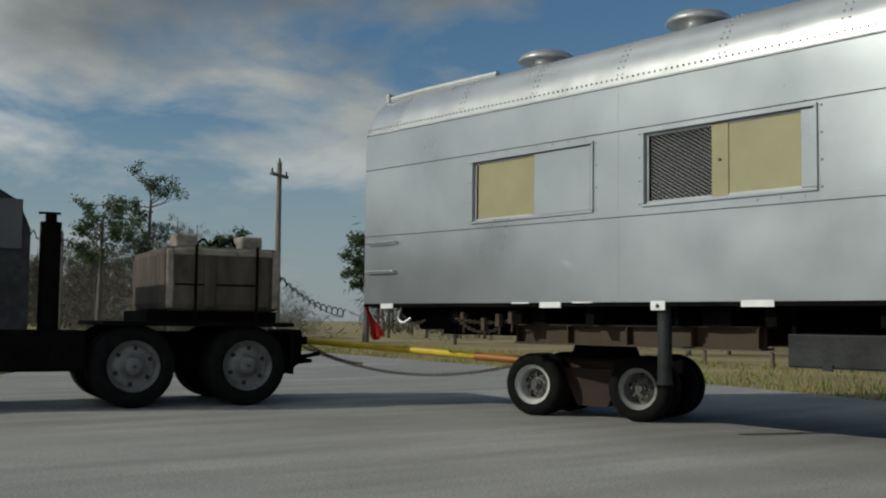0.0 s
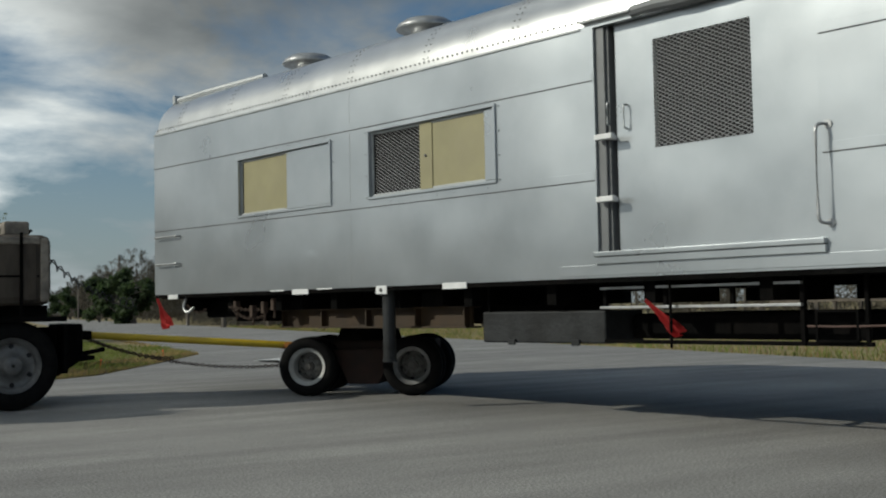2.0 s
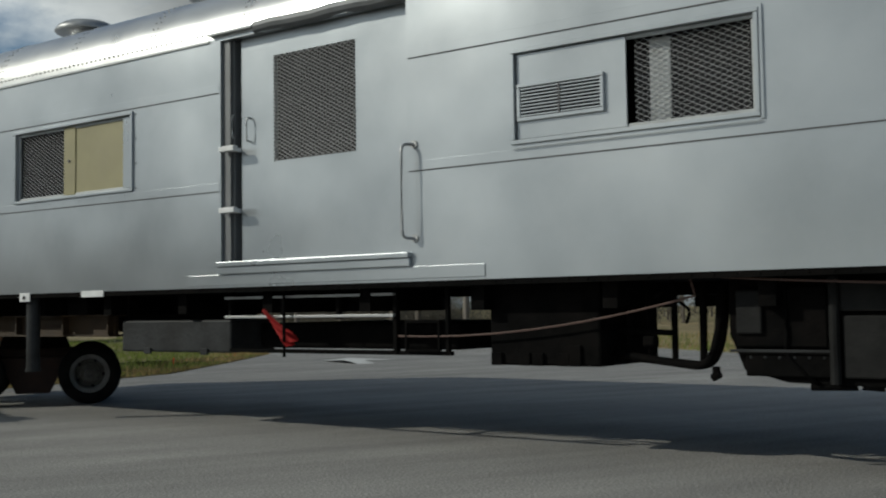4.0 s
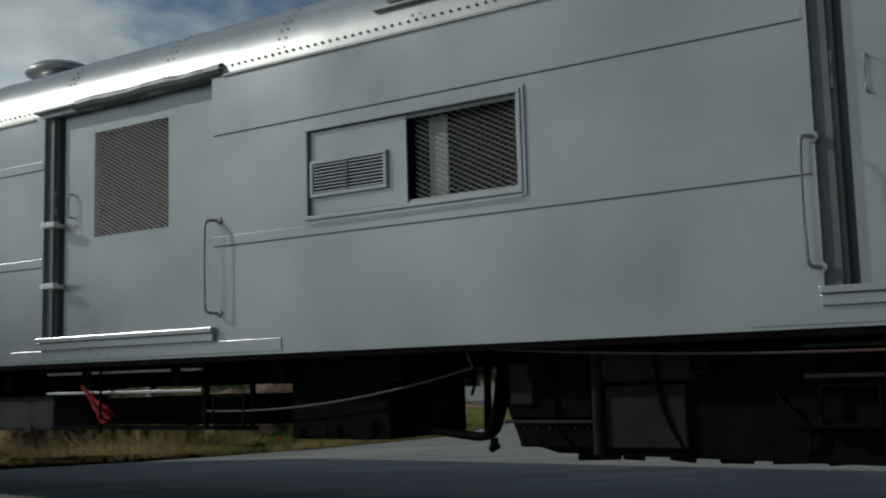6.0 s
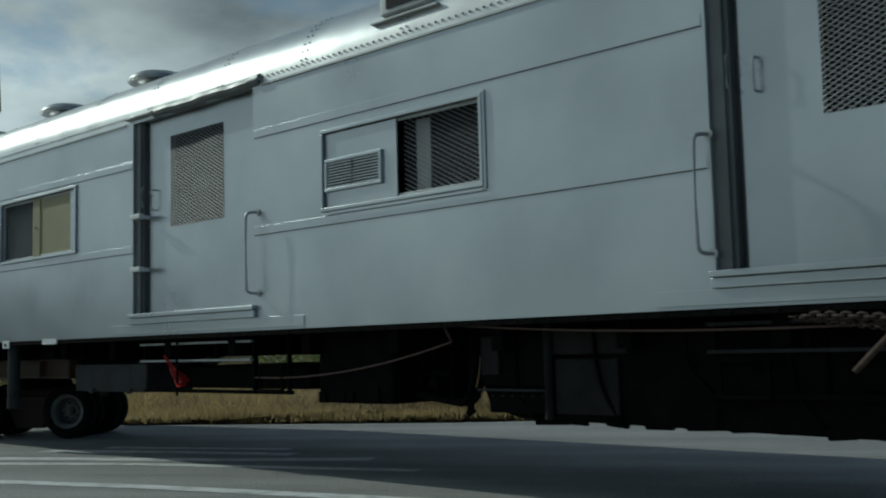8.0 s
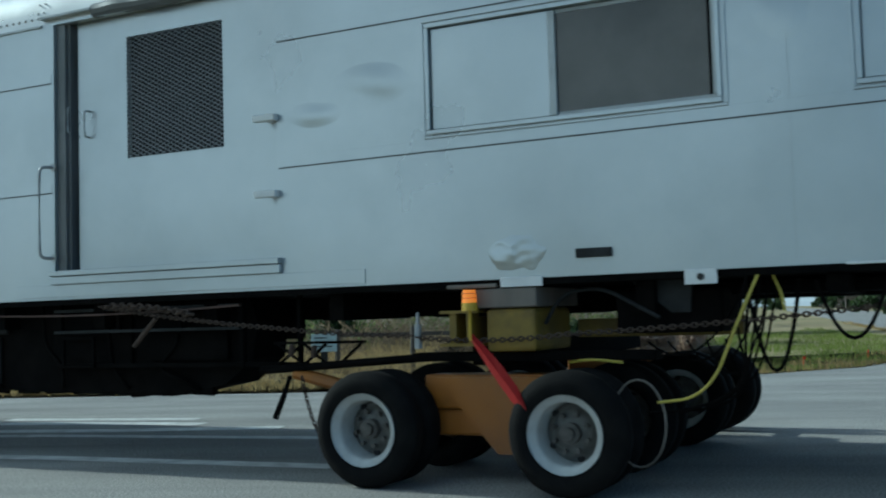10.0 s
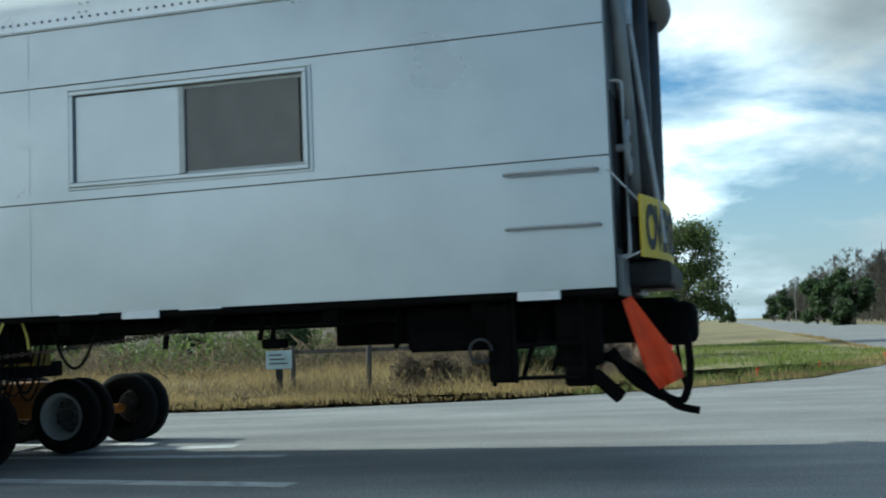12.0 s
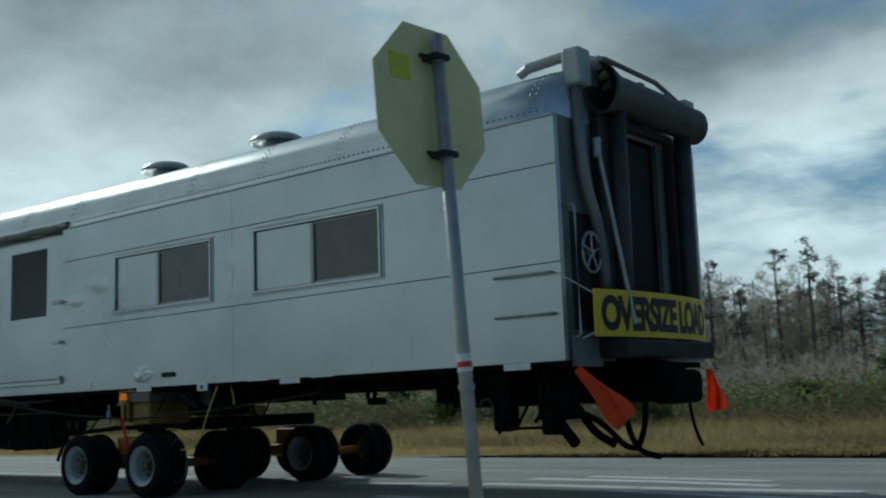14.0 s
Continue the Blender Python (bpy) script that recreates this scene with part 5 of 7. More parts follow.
part("frame", b, mat("rust_brown_frame", (0.026, 0.011, 0.007), 0.75, 0.1, 0.4, 5.0, 0.2, 25), front_dolly, "rust brown dolly frame")
b = bmesh.new(); cyl(b, (0, 0, 0.72), (0, 0, 0.98), 0.45, 0.35, 24); part("turntable", b, UNDER, front_dolly)
b = bmesh.new(); cyl(b, (-0.85, -0.02, 0.62), (-1.25, 0, 0.66), 0.05, seg=10); part("tongue", b, ORANGE, front_dolly, "short orange tongue")
b = bmesh.new(); box(b, -0.7, 0.75, -0.45, 0.45, 0.98, 1.10, 0.01); part("bolster", b, UNDER, front_dolly)
# dirty yellow steel with the shade under the car put into its colour
BEAMSTEEL = mat("shaded_yellow_steel", (0.034, 0.018, 0.005), 0.65, 0.0, 0.35, 5.0, 0.1, 20, (0.035, 0.022, 0.012), 0.7, 3.0)
for y in (0.36, W3 - 0.62):
    b = bmesh.new()
    box(b, 2.72, 6.25, y + 0.09, y + 0.13, 0.925, 1.125)
    for z in (0.905, 1.125):
        box(b, 2.72, 6.25, y, y + 0.24, z, z + 0.02)
    for x in (2.74, 3.6, 4.5, 5.4, 6.2):
        box(b, x, x + 0.02, y + 0.01, y + 0.09, 0.925, 1.125)
    carpart("support_beam", b, BEAMSTEEL, "dirty yellow steel I beam under the car front, darkened as in shade")
for x in (2.95, 5.6):
    b = bmesh.new()
    box(b, x, x + 0.35, 0.30, 0.72, 1.146, 1.33, 0.012)
    carpart("packing_block", b, UNDER, "timber packing block coloured as in deep shade")

rear_dolly = thing("rear_dolly", "wide orange house-moving dolly with four dual wheels per axle", "dolly")
RW = []
RX = 19.42
for y, flip in ((-0.22, False), (1.12, True), (2.50, False), (3.93, True)):
    for x in (-0.73, 0.72):
        w1 = wheel(rear_dolly, x, y - CY, R1, R1, WHITERIM if not flip else GREYRIM, label="dual wheel with a deep white rim")
        if flip:
            w1.rotation_euler = (0, 0, math.pi)
        RW.append(w1)
for yc in (0.30, 3.19):
    b = bmesh.new()
    y = yc - CY
    box(b, -0.50, 0.50, y - 0.13, y + 0.13, 0.50, 0.74, 0.02)
    prof = [(-0.40, 0.72), (0.40, 0.72), (0.28, 0.20), (0.06, 0.20)]
    va = [b.verts.new((px, y - 0.15, pz)) for px, pz in prof]; vb = [b.verts.new((px, y + 0.15, pz)) for px, pz in prof]
    b.faces.new(va); b.faces.new(vb[::-1])
    for i in range(4):
        b.faces.new((va[(i + 1) % 4], va[i], vb[i], vb[(i + 1) % 4]))
    for x in (-0.7, 0.7):
        cyl(b, (x, y - 0.42, R1), (x, y + 0.42, R1), 0.055, seg=12)
        box(b, min(0, x), max(0, x), y - 0.1, y + 0.1, R1 - 0.08, R1 + 0.1, 0.02)
    part("walking_beam", b, ORANGE, rear_dolly, "scuffed orange walking beam")
b = bmesh.new(); box(b, -0.16, 0.16, 0.25 - CY, 3.27 - CY, 0.80, 0.97, 0.01); part("cross_beam", b, UNDER, rear_dolly)
b = bmesh.new()
cyl(b, (-1.90, 0.15 - CY, 0.775), (-0.42, 0.15 - CY, 0.865), 0.03, seg=10)
box(b, -0.55, 1.2, 0.1 - CY, 0.28 - CY, 0.835, 0.895, 0.008)
part("side_rail", b, UNDER, rear_dolly, "dark steel side rail")
b = bmesh.new(); box(b, 0.06, 0.42, 0.02 - CY, 0.7 - CY, 0.90, 1.19, 0.03); part("jack_block", b, DIRTYYEL, rear_dolly, "dirty yellow jack block")
b = bmesh.new(); box(b, -0.28, 0.01, 0.0 - CY, 0.6 - CY, 1.165, 1.185); box(b, -0.28, 0.01, 0.0 - CY, 0.6 - CY, 0.94, 0.96); box(b, -0.22, -0.17, 0.03 - CY, 0.6 - CY, 0.96, 1.165); box(b, -0.09, -0.05, 0.03 - CY, 0.6 - CY, 0.96, 1.165)
part("beam_end", b, DIRTYYEL, rear_dolly, "yellow twin web beam end")
b = bmesh.new(); box(b, -0.04, 0.44, 0.0 - CY, 0.8 - CY, 1.195, 1.325, 0.012); part("timber_block", b, WOODPOST, rear_dolly, "grey timber packing block")
b = bmesh.new(); box(b, -0.21, 0.16, -0.02 - CY, 0.7 - CY, 1.332, 1.358, 0.006); part("plank", b, WOODPOST, rear_dolly, "weathered plank under the car sill")
b = bmesh.new(); cyl(b, (-0.01, -0.08 - CY, 1.18), (-0.01, -0.08 - CY, 1.235), 0.055, 0.05, 16); cyl(b, (-0.01, -0.08 - CY, 0.98), (-0.01, -0.08 - CY, 1.18), 0.012, seg=8)
beacon = part("beacon", b, YELLOW, rear_dolly, "amber warning beacon on a thin stalk")
b = bmesh.new(); cyl(b, (-0.01, -0.08 - CY, 1.235), (-0.01, -0.08 - CY, 1.32), 0.05, 0.043, 16); part("lens", b, AMBER, beacon, "glowing amber lens")
for z in (1.262, 1.292):
    b = bmesh.new(); cyl(b, (-0.01, -0.08 - CY, z), (-0.01, -0.08 - CY, z + 0.006), 0.052, seg=16); part("lens_ring", b, ORANGE, beacon)
for x0, x1 in ((-1.77, -1.55), (-1.55, -1.77), (-1.53, -1.34), (-1.34, -1.53), (-1.03, -1.22)):
    b = bmesh.new(); cyl(b, (x0, 0.2 - CY, 0.97), (x1, 0.2 - CY, 0.82), 0.013, seg=6); part("brace", b, UNDER, rear_dolly, "thin crossed steel brace")
b = bmesh.new(); box(b, -1.80, -1.00, 0.18 - CY, 0.22 - CY, 0.97, 0.99); part("brace_rail", b, UNDER, rear_dolly)
for x, z in ((-1.62, 0.93), (-1.42, 0.92)):
    b = bmesh.new(); cyl(b, (x, 0.14 - CY, z - 0.05), (x + 0.02, 0.14 - CY, z + 0.04), 0.022, seg=8); part("shackle", b, RUST, rear_dolly, "rusty shackle")
b = bmesh.new(); cyl(b, (-0.45, 0.0 - CY, 0.93), (-0.45, 0.0 - CY, 1.10), 0.03, 0.024, 10); cyl(b, (-0.45, 0.0 - CY, 1.10), (-0.45, 0.0 - CY, 1.18), 0.012, seg=8); part("spindle", b, GALV, rear_dolly, "pale steel jack spindle")
b = bmesh.new(); cyl(b, (-1.55, 0.03 - CY, 0.74), (-1.60, 0.02 - CY, 0.60), 0.018, seg=8); cyl(b, (-1.60, 0.02 - CY, 0.60), (-1.67, 0.0 - CY, 0.43), 0.024, seg=8); part("lever", b, UNDER, rear_dolly, "hanging steel lever")
b = bmesh.new(); cyl(b, (-1.60, 0.18 - CY, 0.755), (-0.95, 0.20 - CY, 0.60), 0.05, seg=10); part("tongue", b, ORANGE, rear_dolly, "short orange drawbar tube")
b = bmesh.new(); chain(b, curve_pts((-1.44, 0.02 - CY, 0.74), (-1.12, 0.05 - CY, 0.70), 0.40), 0.042, 0.0055); part("loop_chain", b, RUST, rear_dolly, "slack loop of rusty chain")
YELHOSE = mat("yellow_hose", (0.45, 0.38, 0.06), 0.5)
b = bmesh.new(); tube(b, rounded([(1.88, -0.06 - CY, 1.34), (1.75, -0.1 - CY, 1.05), (1.62, -0.1 - CY, 0.74), (1.48, -0.1 - CY, 0.61), (1.26, -0.12 - CY, 0.585)], 6, 0.2), 0.010, 6)
part("air_hose", b, YELHOSE, rear_dolly, "yellow air hose")
b = bmesh.new(); tube(b, rounded([(0.60, 0.15 - CY, 0.82), (0.78, 0.05 - CY, 0.845), (0.98, 0.1 - CY, 0.82)], 5, 0.1), 0.010, 6); part("air_hose", b, YELHOSE, rear_dolly, "yellow air hose")
b = bmesh.new(); tube(b, rounded([(1.94, 0.1 - CY, 1.34), (1.99, 0.1 - CY, 1.22), (2.0, 0.1 - CY, 1.12)], 4, 0.1), 0.010, 6); part("air_hose", b, YELHOSE, rear_dolly, "yellow air hose")
for k in range(5):
    b = bmesh.new(); tube(b, curve_pts((1.15 + 0.1 * k, 0.1 + 0.1 * k - CY, 0.95), (1.76 + 0.03 * k, 0.15 + 0.1 * k - CY, 1.28), 0.22 + 0.05 * k), 0.008, 6); part("air_hose", b, UNDER, rear_dolly)
for k in range(4):
    b = bmesh.new(); tube(b, rounded([(1.80 + 0.03 * k, 0.02 + 0.06 * k - CY, 1.34), (1.72 + 0.05 * k, 0.05 * k - CY, 1.05), (1.80 - 0.03 * k, 0.05 * k - CY, 0.72 - 0.06 * k), (1.45 - 0.1 * k, 0.1 - CY, 0.50)], 5, 0.25), 0.009, 6); part("air_hose", b, UNDER, rear_dolly, "black air hose hanging in a bundle")
b = bmesh.new(); tube(b, rounded([(0.44, 0.15 - CY, 1.08), (0.56, 0.15 - CY, 1.28), (0.84, 0.15 - CY, 1.31), (1.22, 0.15 - CY, 1.10)], 5, 0.12), 0.014, 6); part("air_hose", b, UNDERGREY, rear_dolly, "dusty arched hose")
b = bmesh.new(); tube(b, [(1.12 + 0.17 * math.cos(a * math.pi / 12), -0.06 - CY, 0.45 + 0.27 * math.sin(a * math.pi / 12)) for a in range(25)], 0.007, 6); part("coiled_hose", b, WOODPOST, rear_dolly, "dull coiled hose")
b = bmesh.new(); box(b, 0.9, 1.6, 0.25 - CY, 0.7 - CY, 1.0, 1.28, 0.02); part("air_tank", b, UNDER, rear_dolly)
b = bmesh.new()
va = [b.verts.new((px, 0.22 - CY, pz)) for px, pz in ((1.02, 1.34), (1.42, 1.34), (1.40, 1.13), (1.28, 1.13))]
vb = [b.verts.new((v.co.x, 0.26 - CY, v.co.z)) for v in va]
b.faces.new(va); b.faces.new(vb[::-1])
for i in range(4):
    b.faces.new((va[(i + 1) % 4], va[i], vb[i], vb[(i + 1) % 4]))
bmesh.ops.recalc_face_normals(b, faces=b.faces[:])
part("gusset_plate", b, UNDERGREY, rear_dolly, "dusty steel gusset plate")
b = bmesh.new(); box(b, 0.45, 1.62, 0.75 - CY, 0.95 - CY, 0.97, 1.10, 0.01); part("main_beam", b, DIRTYYEL, rear_dolly, "dirty yellow main beam")


def strip_flag(parent):
    b = bmesh.new()
    pts = [(0.02, -0.12, 1.0), (0.12, -0.16, 0.90), (0.26, -0.22, 0.76), (0.40, -0.28, 0.62), (0.46, -0.30, 0.56)]
    rows = []
    for i, (x, y, z) in enumerate(pts):
        w = (0.03, 0.055, 0.075, 0.075, 0.03)[i]
        rows.append((b.verts.new((x, y - CY, z + w)), b.verts.new((x + 0.02, y - 0.05 - CY, z)), b.verts.new((x, y - CY, z - w))))
    for a, c in zip(rows, rows[1:]):
        b.faces.new((a[0], a[1], c[1], c[0])); b.faces.new((a[1], a[2], c[2], c[1]))
    bmesh.ops.solidify(b, geom=b.faces[:], thickness=0.006)
    return part("flag", b, REDFLAG, parent, "faded red cloth flag")


strip_flag(rear_dolly)

# ---- tow bar ----
tow_bar = thing("tow_bar", "yellow steel tow bar between truck and dolly", "tow bar")
TOW = 3.75
b = bmesh.new(); cyl(b, (-TOW, 0, 0.0), (-0.85, 0, 0.0), 0.048, seg=14); part("bar", b, YELLOW, tow_bar, "chipped yellow pipe")
b = bmesh.new(); cyl(b, (-0.85, 0, 0), (0, 0, 0), 0.055, seg=12); part("socket", b, ORANGE, tow_bar, "orange end socket")
b = bmesh.new(); chain(b, curve_pts((-TOW, -0.12, -0.05), (-0.15, -0.10, -0.05), 0.28, 20)); part("safety_chain", b, RUST, tow_bar, "sagging safety chain")
b = bmesh.new(); chain(b, curve_pts((-TOW, 0.12, -0.05), (-2.6, -0.10, -0.25), 0.06, 10)); part("safety_chain", b, RUST, tow_bar)

# ---- truck ----
truck = thing("truck", "old dark six wheeled tractor truck carrying a weathered tank", "truck")
R2 = 0.54
TRUCKRIM = mat("road_grimed_rim", (0.17, 0.17, 0.168), 0.5, 0.3, 0.3, 9.0, 0.1, 30, (0.05, 0.045, 0.04), 0.7, 5.0)
TW = []
for x in (0.0, -1.50):
    TW.append(wheel(truck, x, -1.0, R2, R2, TRUCKRIM, "flat", label="big dual drive wheel with a dull grey disc"))
    w2 = wheel(truck, x, 1.0, R2, R2, TRUCKRIM, "flat"); w2.rotation_euler = (0, 0, math.pi); TW.append(w2)
for y in (-1.0, 1.0):
    w2 = wheel(truck, -5.6, y, R2, R2, TRUCKRIM, "flat")
    if y > 0:
        w2.rotation_euler = (0, 0, math.pi)
    TW.append(w2)
for y in (-0.45, 0.37):
    b = bmesh.new(); box(b, -6.4, 0.95, y, y + 0.08, 0.72, 0.98, 0.01); part("chassis_rail", b, UNDER, truck, "greasy black chassis rail")
for x in (0, -1.50, -5.6):
    b = bmesh.new(); cyl(b, (x, -0.9, R2), (x, 0.9, R2), 0.08, seg=12); part("axle", b, UNDER, truck)
b = bmesh.new(); box(b, -1.9, 0.5, -0.5, 0.5, 0.45, 0.72, 0.05); part("bogie", b, UNDER, truck)
b = bmesh.new(); box(b, 0.75, 0.98, -0.5, 0.5, 0.62, 1.02, 0.03); part("rear_crossmember", b, UNDER, truck)
b = bmesh.new(); box(b, -1.9, 0.62, -1.2, 1.2, 1.06, 1.12, 0.01); part("deck", b, UNDER, truck, "black steel deck under the tank")
b = bmesh.new(); box(b, -3.3, -2.1, -1.15, -0.5, 0.48, 1.0, 0.05); part("fuel_tank", b, UNDER, truck, "black side tank")
for y in (-1.15, 0.7):
    b = bmesh.new(); box(b, 0.6, 0.64, y, y + 0.45, 0.42, 1.0); part("mud_flap", b, UNDER, truck, "black rubber mud flap")
b = bmesh.new(); box(b, 0.9, 1.18, -0.15, 0.15, 0.80, 0.92, 0.02); cyl(b, (0.85, -0.35, 0.60), (1.25, -0.5, 0.68), 0.03, seg=8); part("hitch", b, UNDER, truck, "black tow hitch")
b = bmesh.new()
va = [b.verts.new((px, -0.52, pz)) for px, pz in ((0.60, 0.70), (0.86, 0.70), (0.95, 0.62), (1.12, 0.60), (1.12, 0.55), (0.92, 0.53), (0.66, 0.36))]
vb = [b.verts.new((v.co.x, -0.40, v.co.z)) for v in va]
b.faces.new(va); b.faces.new(vb[::-1])
for i in range(7):
    b.faces.new((va[(i + 1) % 7], va[i], vb[i], vb[(i + 1) % 7]))
bmesh.ops.recalc_face_normals(b, faces=b.faces[:])
part("tail_bracket", b, UNDER, truck, "black pointed tail bracket")
b = bmesh.new(); box(b, -1.16, 0.46, -1.12, 1.12, 1.26, 2.12, 0.10); tank = part("tank", b, TANKM, truck, "weathered stained tank body")
for x in (-0.62, 0.12):
    b = bmesh.new(); box(b, x, x + 0.16, -1.135, -1.121, 1.32, 2.04, 0.01); part("rib", b, TANKM, tank)
for x0, x1, z0, z1 in ((-1.12, -1.02, 1.30, 2.08), (0.32, 0.42, 1.30, 2.08), (-1.02, 0.32, 2.0, 2.09)):
    b = bmesh.new(); box(b, x0, x1, -1.14, -1.105, z0, z1, 0.02); part("edge_frame", b, TANKRIM, tank, "pale worn tank edge")
b = bmesh.new(); box(b, -1.0, 0.31, -1.128, -1.118, 1.60, 1.625); part("groove", b, UNDER, tank)
for x in (-0.95, -0.05):
    b = bmesh.new(); box(b, x, x + 0.30, -0.85, -0.45, 2.12, 2.30, 0.03); part("filler_cap", b, TANKRIM, tank, "blocky tank lid")
b = bmesh.new(); box(b, -1.3, 0.45, -0.9, 0.9, 1.12, 1.26); part("cradle", b, UNDER, truck)
for x in (-0.75, 0.08):
    b = bmesh.new(); box(b, x, x + 0.035, -1.16, -1.14, 1.1, 2.14); part("strap", b, UNDER, truck, "dark tie-down strap")
b = bmesh.new()
tube(b, [(-0.9 + 0.06 * i, -0.5 + 0.12 * math.sin(i * 1.3), 2.22 + 0.06 * math.sin(i * 2.1)) for i in range(22)], 0.02, 6)
part("hose_bundle", b, UNDER, truck, "tangle of hoses on the tank")
b = bmesh.new()
pts = []
for i in range(120):
    t = i / 119
    c = Vector((0.45, -0.3, 2.0)).lerp(Vector((1.75, -0.2, 1.28)), t) - Vector((0, 0, 0.18 * math.sin(t * math.pi)))
    pts.append(c + Vector((0, 0.055 * math.cos(i * 0.75), 0.055 * math.sin(i * 0.75))))
tube(b, pts, 0.009, 5)
part("coiled_air_line", b, BLACKRUB, truck, "black coiled air line")
b = bmesh.new()
pts = []
for i in range(150):
    t = i / 149
    c = Vector((-0.85, -0.6, 2.34)).lerp(Vector((-2.75, -0.5, 2.25)), t) - Vector((0, 0, 0.22 * math.sin(t * math.pi)))
    pts.append(c + Vector((0, 0.05 * math.cos(i * 0.7), 0.05 * math.sin(i * 0.7))))
tube(b, pts, 0.009, 5)
part("coiled_air_line", b, BLACKRUB, truck, "black coiled air line")
b = bmesh.new(); tube(b, curve_pts((0.45, -0.35, 2.0), (1.7, -0.2, 1.2), 0.12), 0.008, 5); part("air_line", b, BLACKRUB, truck)
b = bmesh.new(); cyl(b, (-2.55, -0.98, 0.95), (-2.55, -0.98, 2.36), 0.13, seg=18); cyl(b, (-2.55, -0.98, 2.36), (-2.55, -0.98, 2.46), 0.07, seg=14)
part("exhaust_stack", b, UNDER, truck, "black exhaust stack")
b = bmesh.new(); box(b, -2.70, -2.44, -1.03, -0.95, 2.46, 2.485, 0.004, Matrix.Translation((0, 0, 0.0))); part("rain_flap", b, UNDER, truck)
b = bmesh.new()
prof = [(-2.80, 1.0), (-2.80, 2.25), (-2.95, 2.60), (-3.25, 2.78), (-4.55, 2.80), (-4.85, 2.1), (-6.5, 1.95), (-6.6, 0.9)]
va = [b.verts.new((x, -1.1 if x > -4.7 else -0.8, z)) for x, z in prof]; vb = [b.verts.new((x, 1.1 if x > -4.7 else 0.8, z)) for x, z in prof]
b.faces.new(va); b.faces.new(vb[::-1])
for i in range(len(prof)):
    j = (i + 1) % len(prof)
    b.faces.new((va[j], va[i], vb[i], vb[j]))
bmesh.ops.recalc_face_normals(b, faces=b.faces[:])
cab = part("cab", b, CABM, truck, "faded scratched grey cab")
for x0, x1 in ((-3.20, -2.90), (-4.4, -3.4)):
    b = bmesh.new(); box(b, x0, x1, -1.115, -1.101, 2.0, 2.62, 0.004); part("side_window", b, GLASSD, cab)
b = bmesh.new(); box(b, -6.1, -5.1, -1.15, -0.85, 1.05, 1.2, 0.05); part("fender", b, CABM, truck)

# ---- roadside things ----


def stop_sign():
    root = thing("stop_sign", "back of an octagonal stop sign on a leaning round steel post", "road sign", at=pose(-2.86, 3.82, -0.10, 1.8, -2.2, -2))
    b = bmesh.new()
    tube(b, [(0, 0, -0.4), (0.0, 0, 1.5), (0, 0, 2.84)], 0.031, 14)
    part("post", b, GALV, root, "round galvanised post", smooth=True)
    b = bmesh.new()
    r = 0.381 / math.cos(math.pi / 8)
    ring = lambda x: [b.verts.new((x, r * math.cos(math.pi / 8 + k * math.pi / 4), 2.51 + r * math.sin(math.pi / 8 + k * math.pi / 4))) for k in range(8)]
    a, c = ring(-0.062), ring(-0.059)
    b.faces.new(c); b.faces.new(a[::-1])
    for k in range(8):
        b.faces.new((a[k], a[(k + 1) % 8], c[(k + 1) % 8], c[k]))
    plate_ = part("plate", b, SIGNBACK, root, "sun-faded yellowish sign back")
    b = bmesh.new()
    vs = [b.verts.new((-0.066, 0.97 * r * math.cos(math.pi / 8 + k * math.pi / 4), 2.51 + 0.97 * r * math.sin(math.pi / 8 + k * math.pi / 4))) for k in range(8)]
    b.faces.new(vs[::-1])
    part("face", b, SIGNRED, plate_)
    b = bmesh.new(); box(b, -0.058, -0.055, -0.27, -0.14, 2.61, 2.73); part("sticker", b, STICKER, plate_, "yellow green sticker")
    for z in (2.73, 2.27):
        b = bmesh.new(); box(b, -0.058, 0.036, -0.05, 0.05, z - 0.014, z + 0.014, 0.004); cyl(b, (-0.02, -0.10, z), (-0.02, 0.0, z), 0.012, seg=8); part("clamp", b, UNDERGREY, root, "dark sign clamp")
    b = bmesh.new(); cyl(b, (0, 0, 1.28), (0, 0, 1.36), 0.033, seg=14); part("tape", b, PLATEW, root, "red and white tape")
    b = bmesh.new(); cyl(b, (0, 0, 1.30), (0, 0, 1.325), 0.034, seg=14); part("tape", b, SIGNRED, root)
    b = bmesh.new(); cyl(b, (0, 0, 1.20), (0, 0, 1.225), 0.036, seg=14); part("splice_collar", b, GALV, root)


stop_sign()


def street_sign():
    root = thing("street_sign", "green street name sign on a thin white post", "road sign", at=pose(-1.1, 21.8, -0.05, 0, 0, 8))
    b = bmesh.new(); cyl(b, (0, 0, 0), (0, 0, 2.3), 0.028, seg=10); part("post", b, PLATEW, root)
    b = bmesh.new(); box(b, -0.42, 0.42, -0.008, 0.008, 2.3, 2.5, 0.004); p = part("blade", b, GREENSIGN, root, "green blade with white lettering")
    b = bmesh.new()
    for x0, x1 in ((-0.34, -0.26), (-0.20, 0.14), (0.22, 0.32)):
        box(b, x0, x1, -0.014, -0.009, 2.36, 2.44)
    part("lettering", b, PLATEW, p)


street_sign()


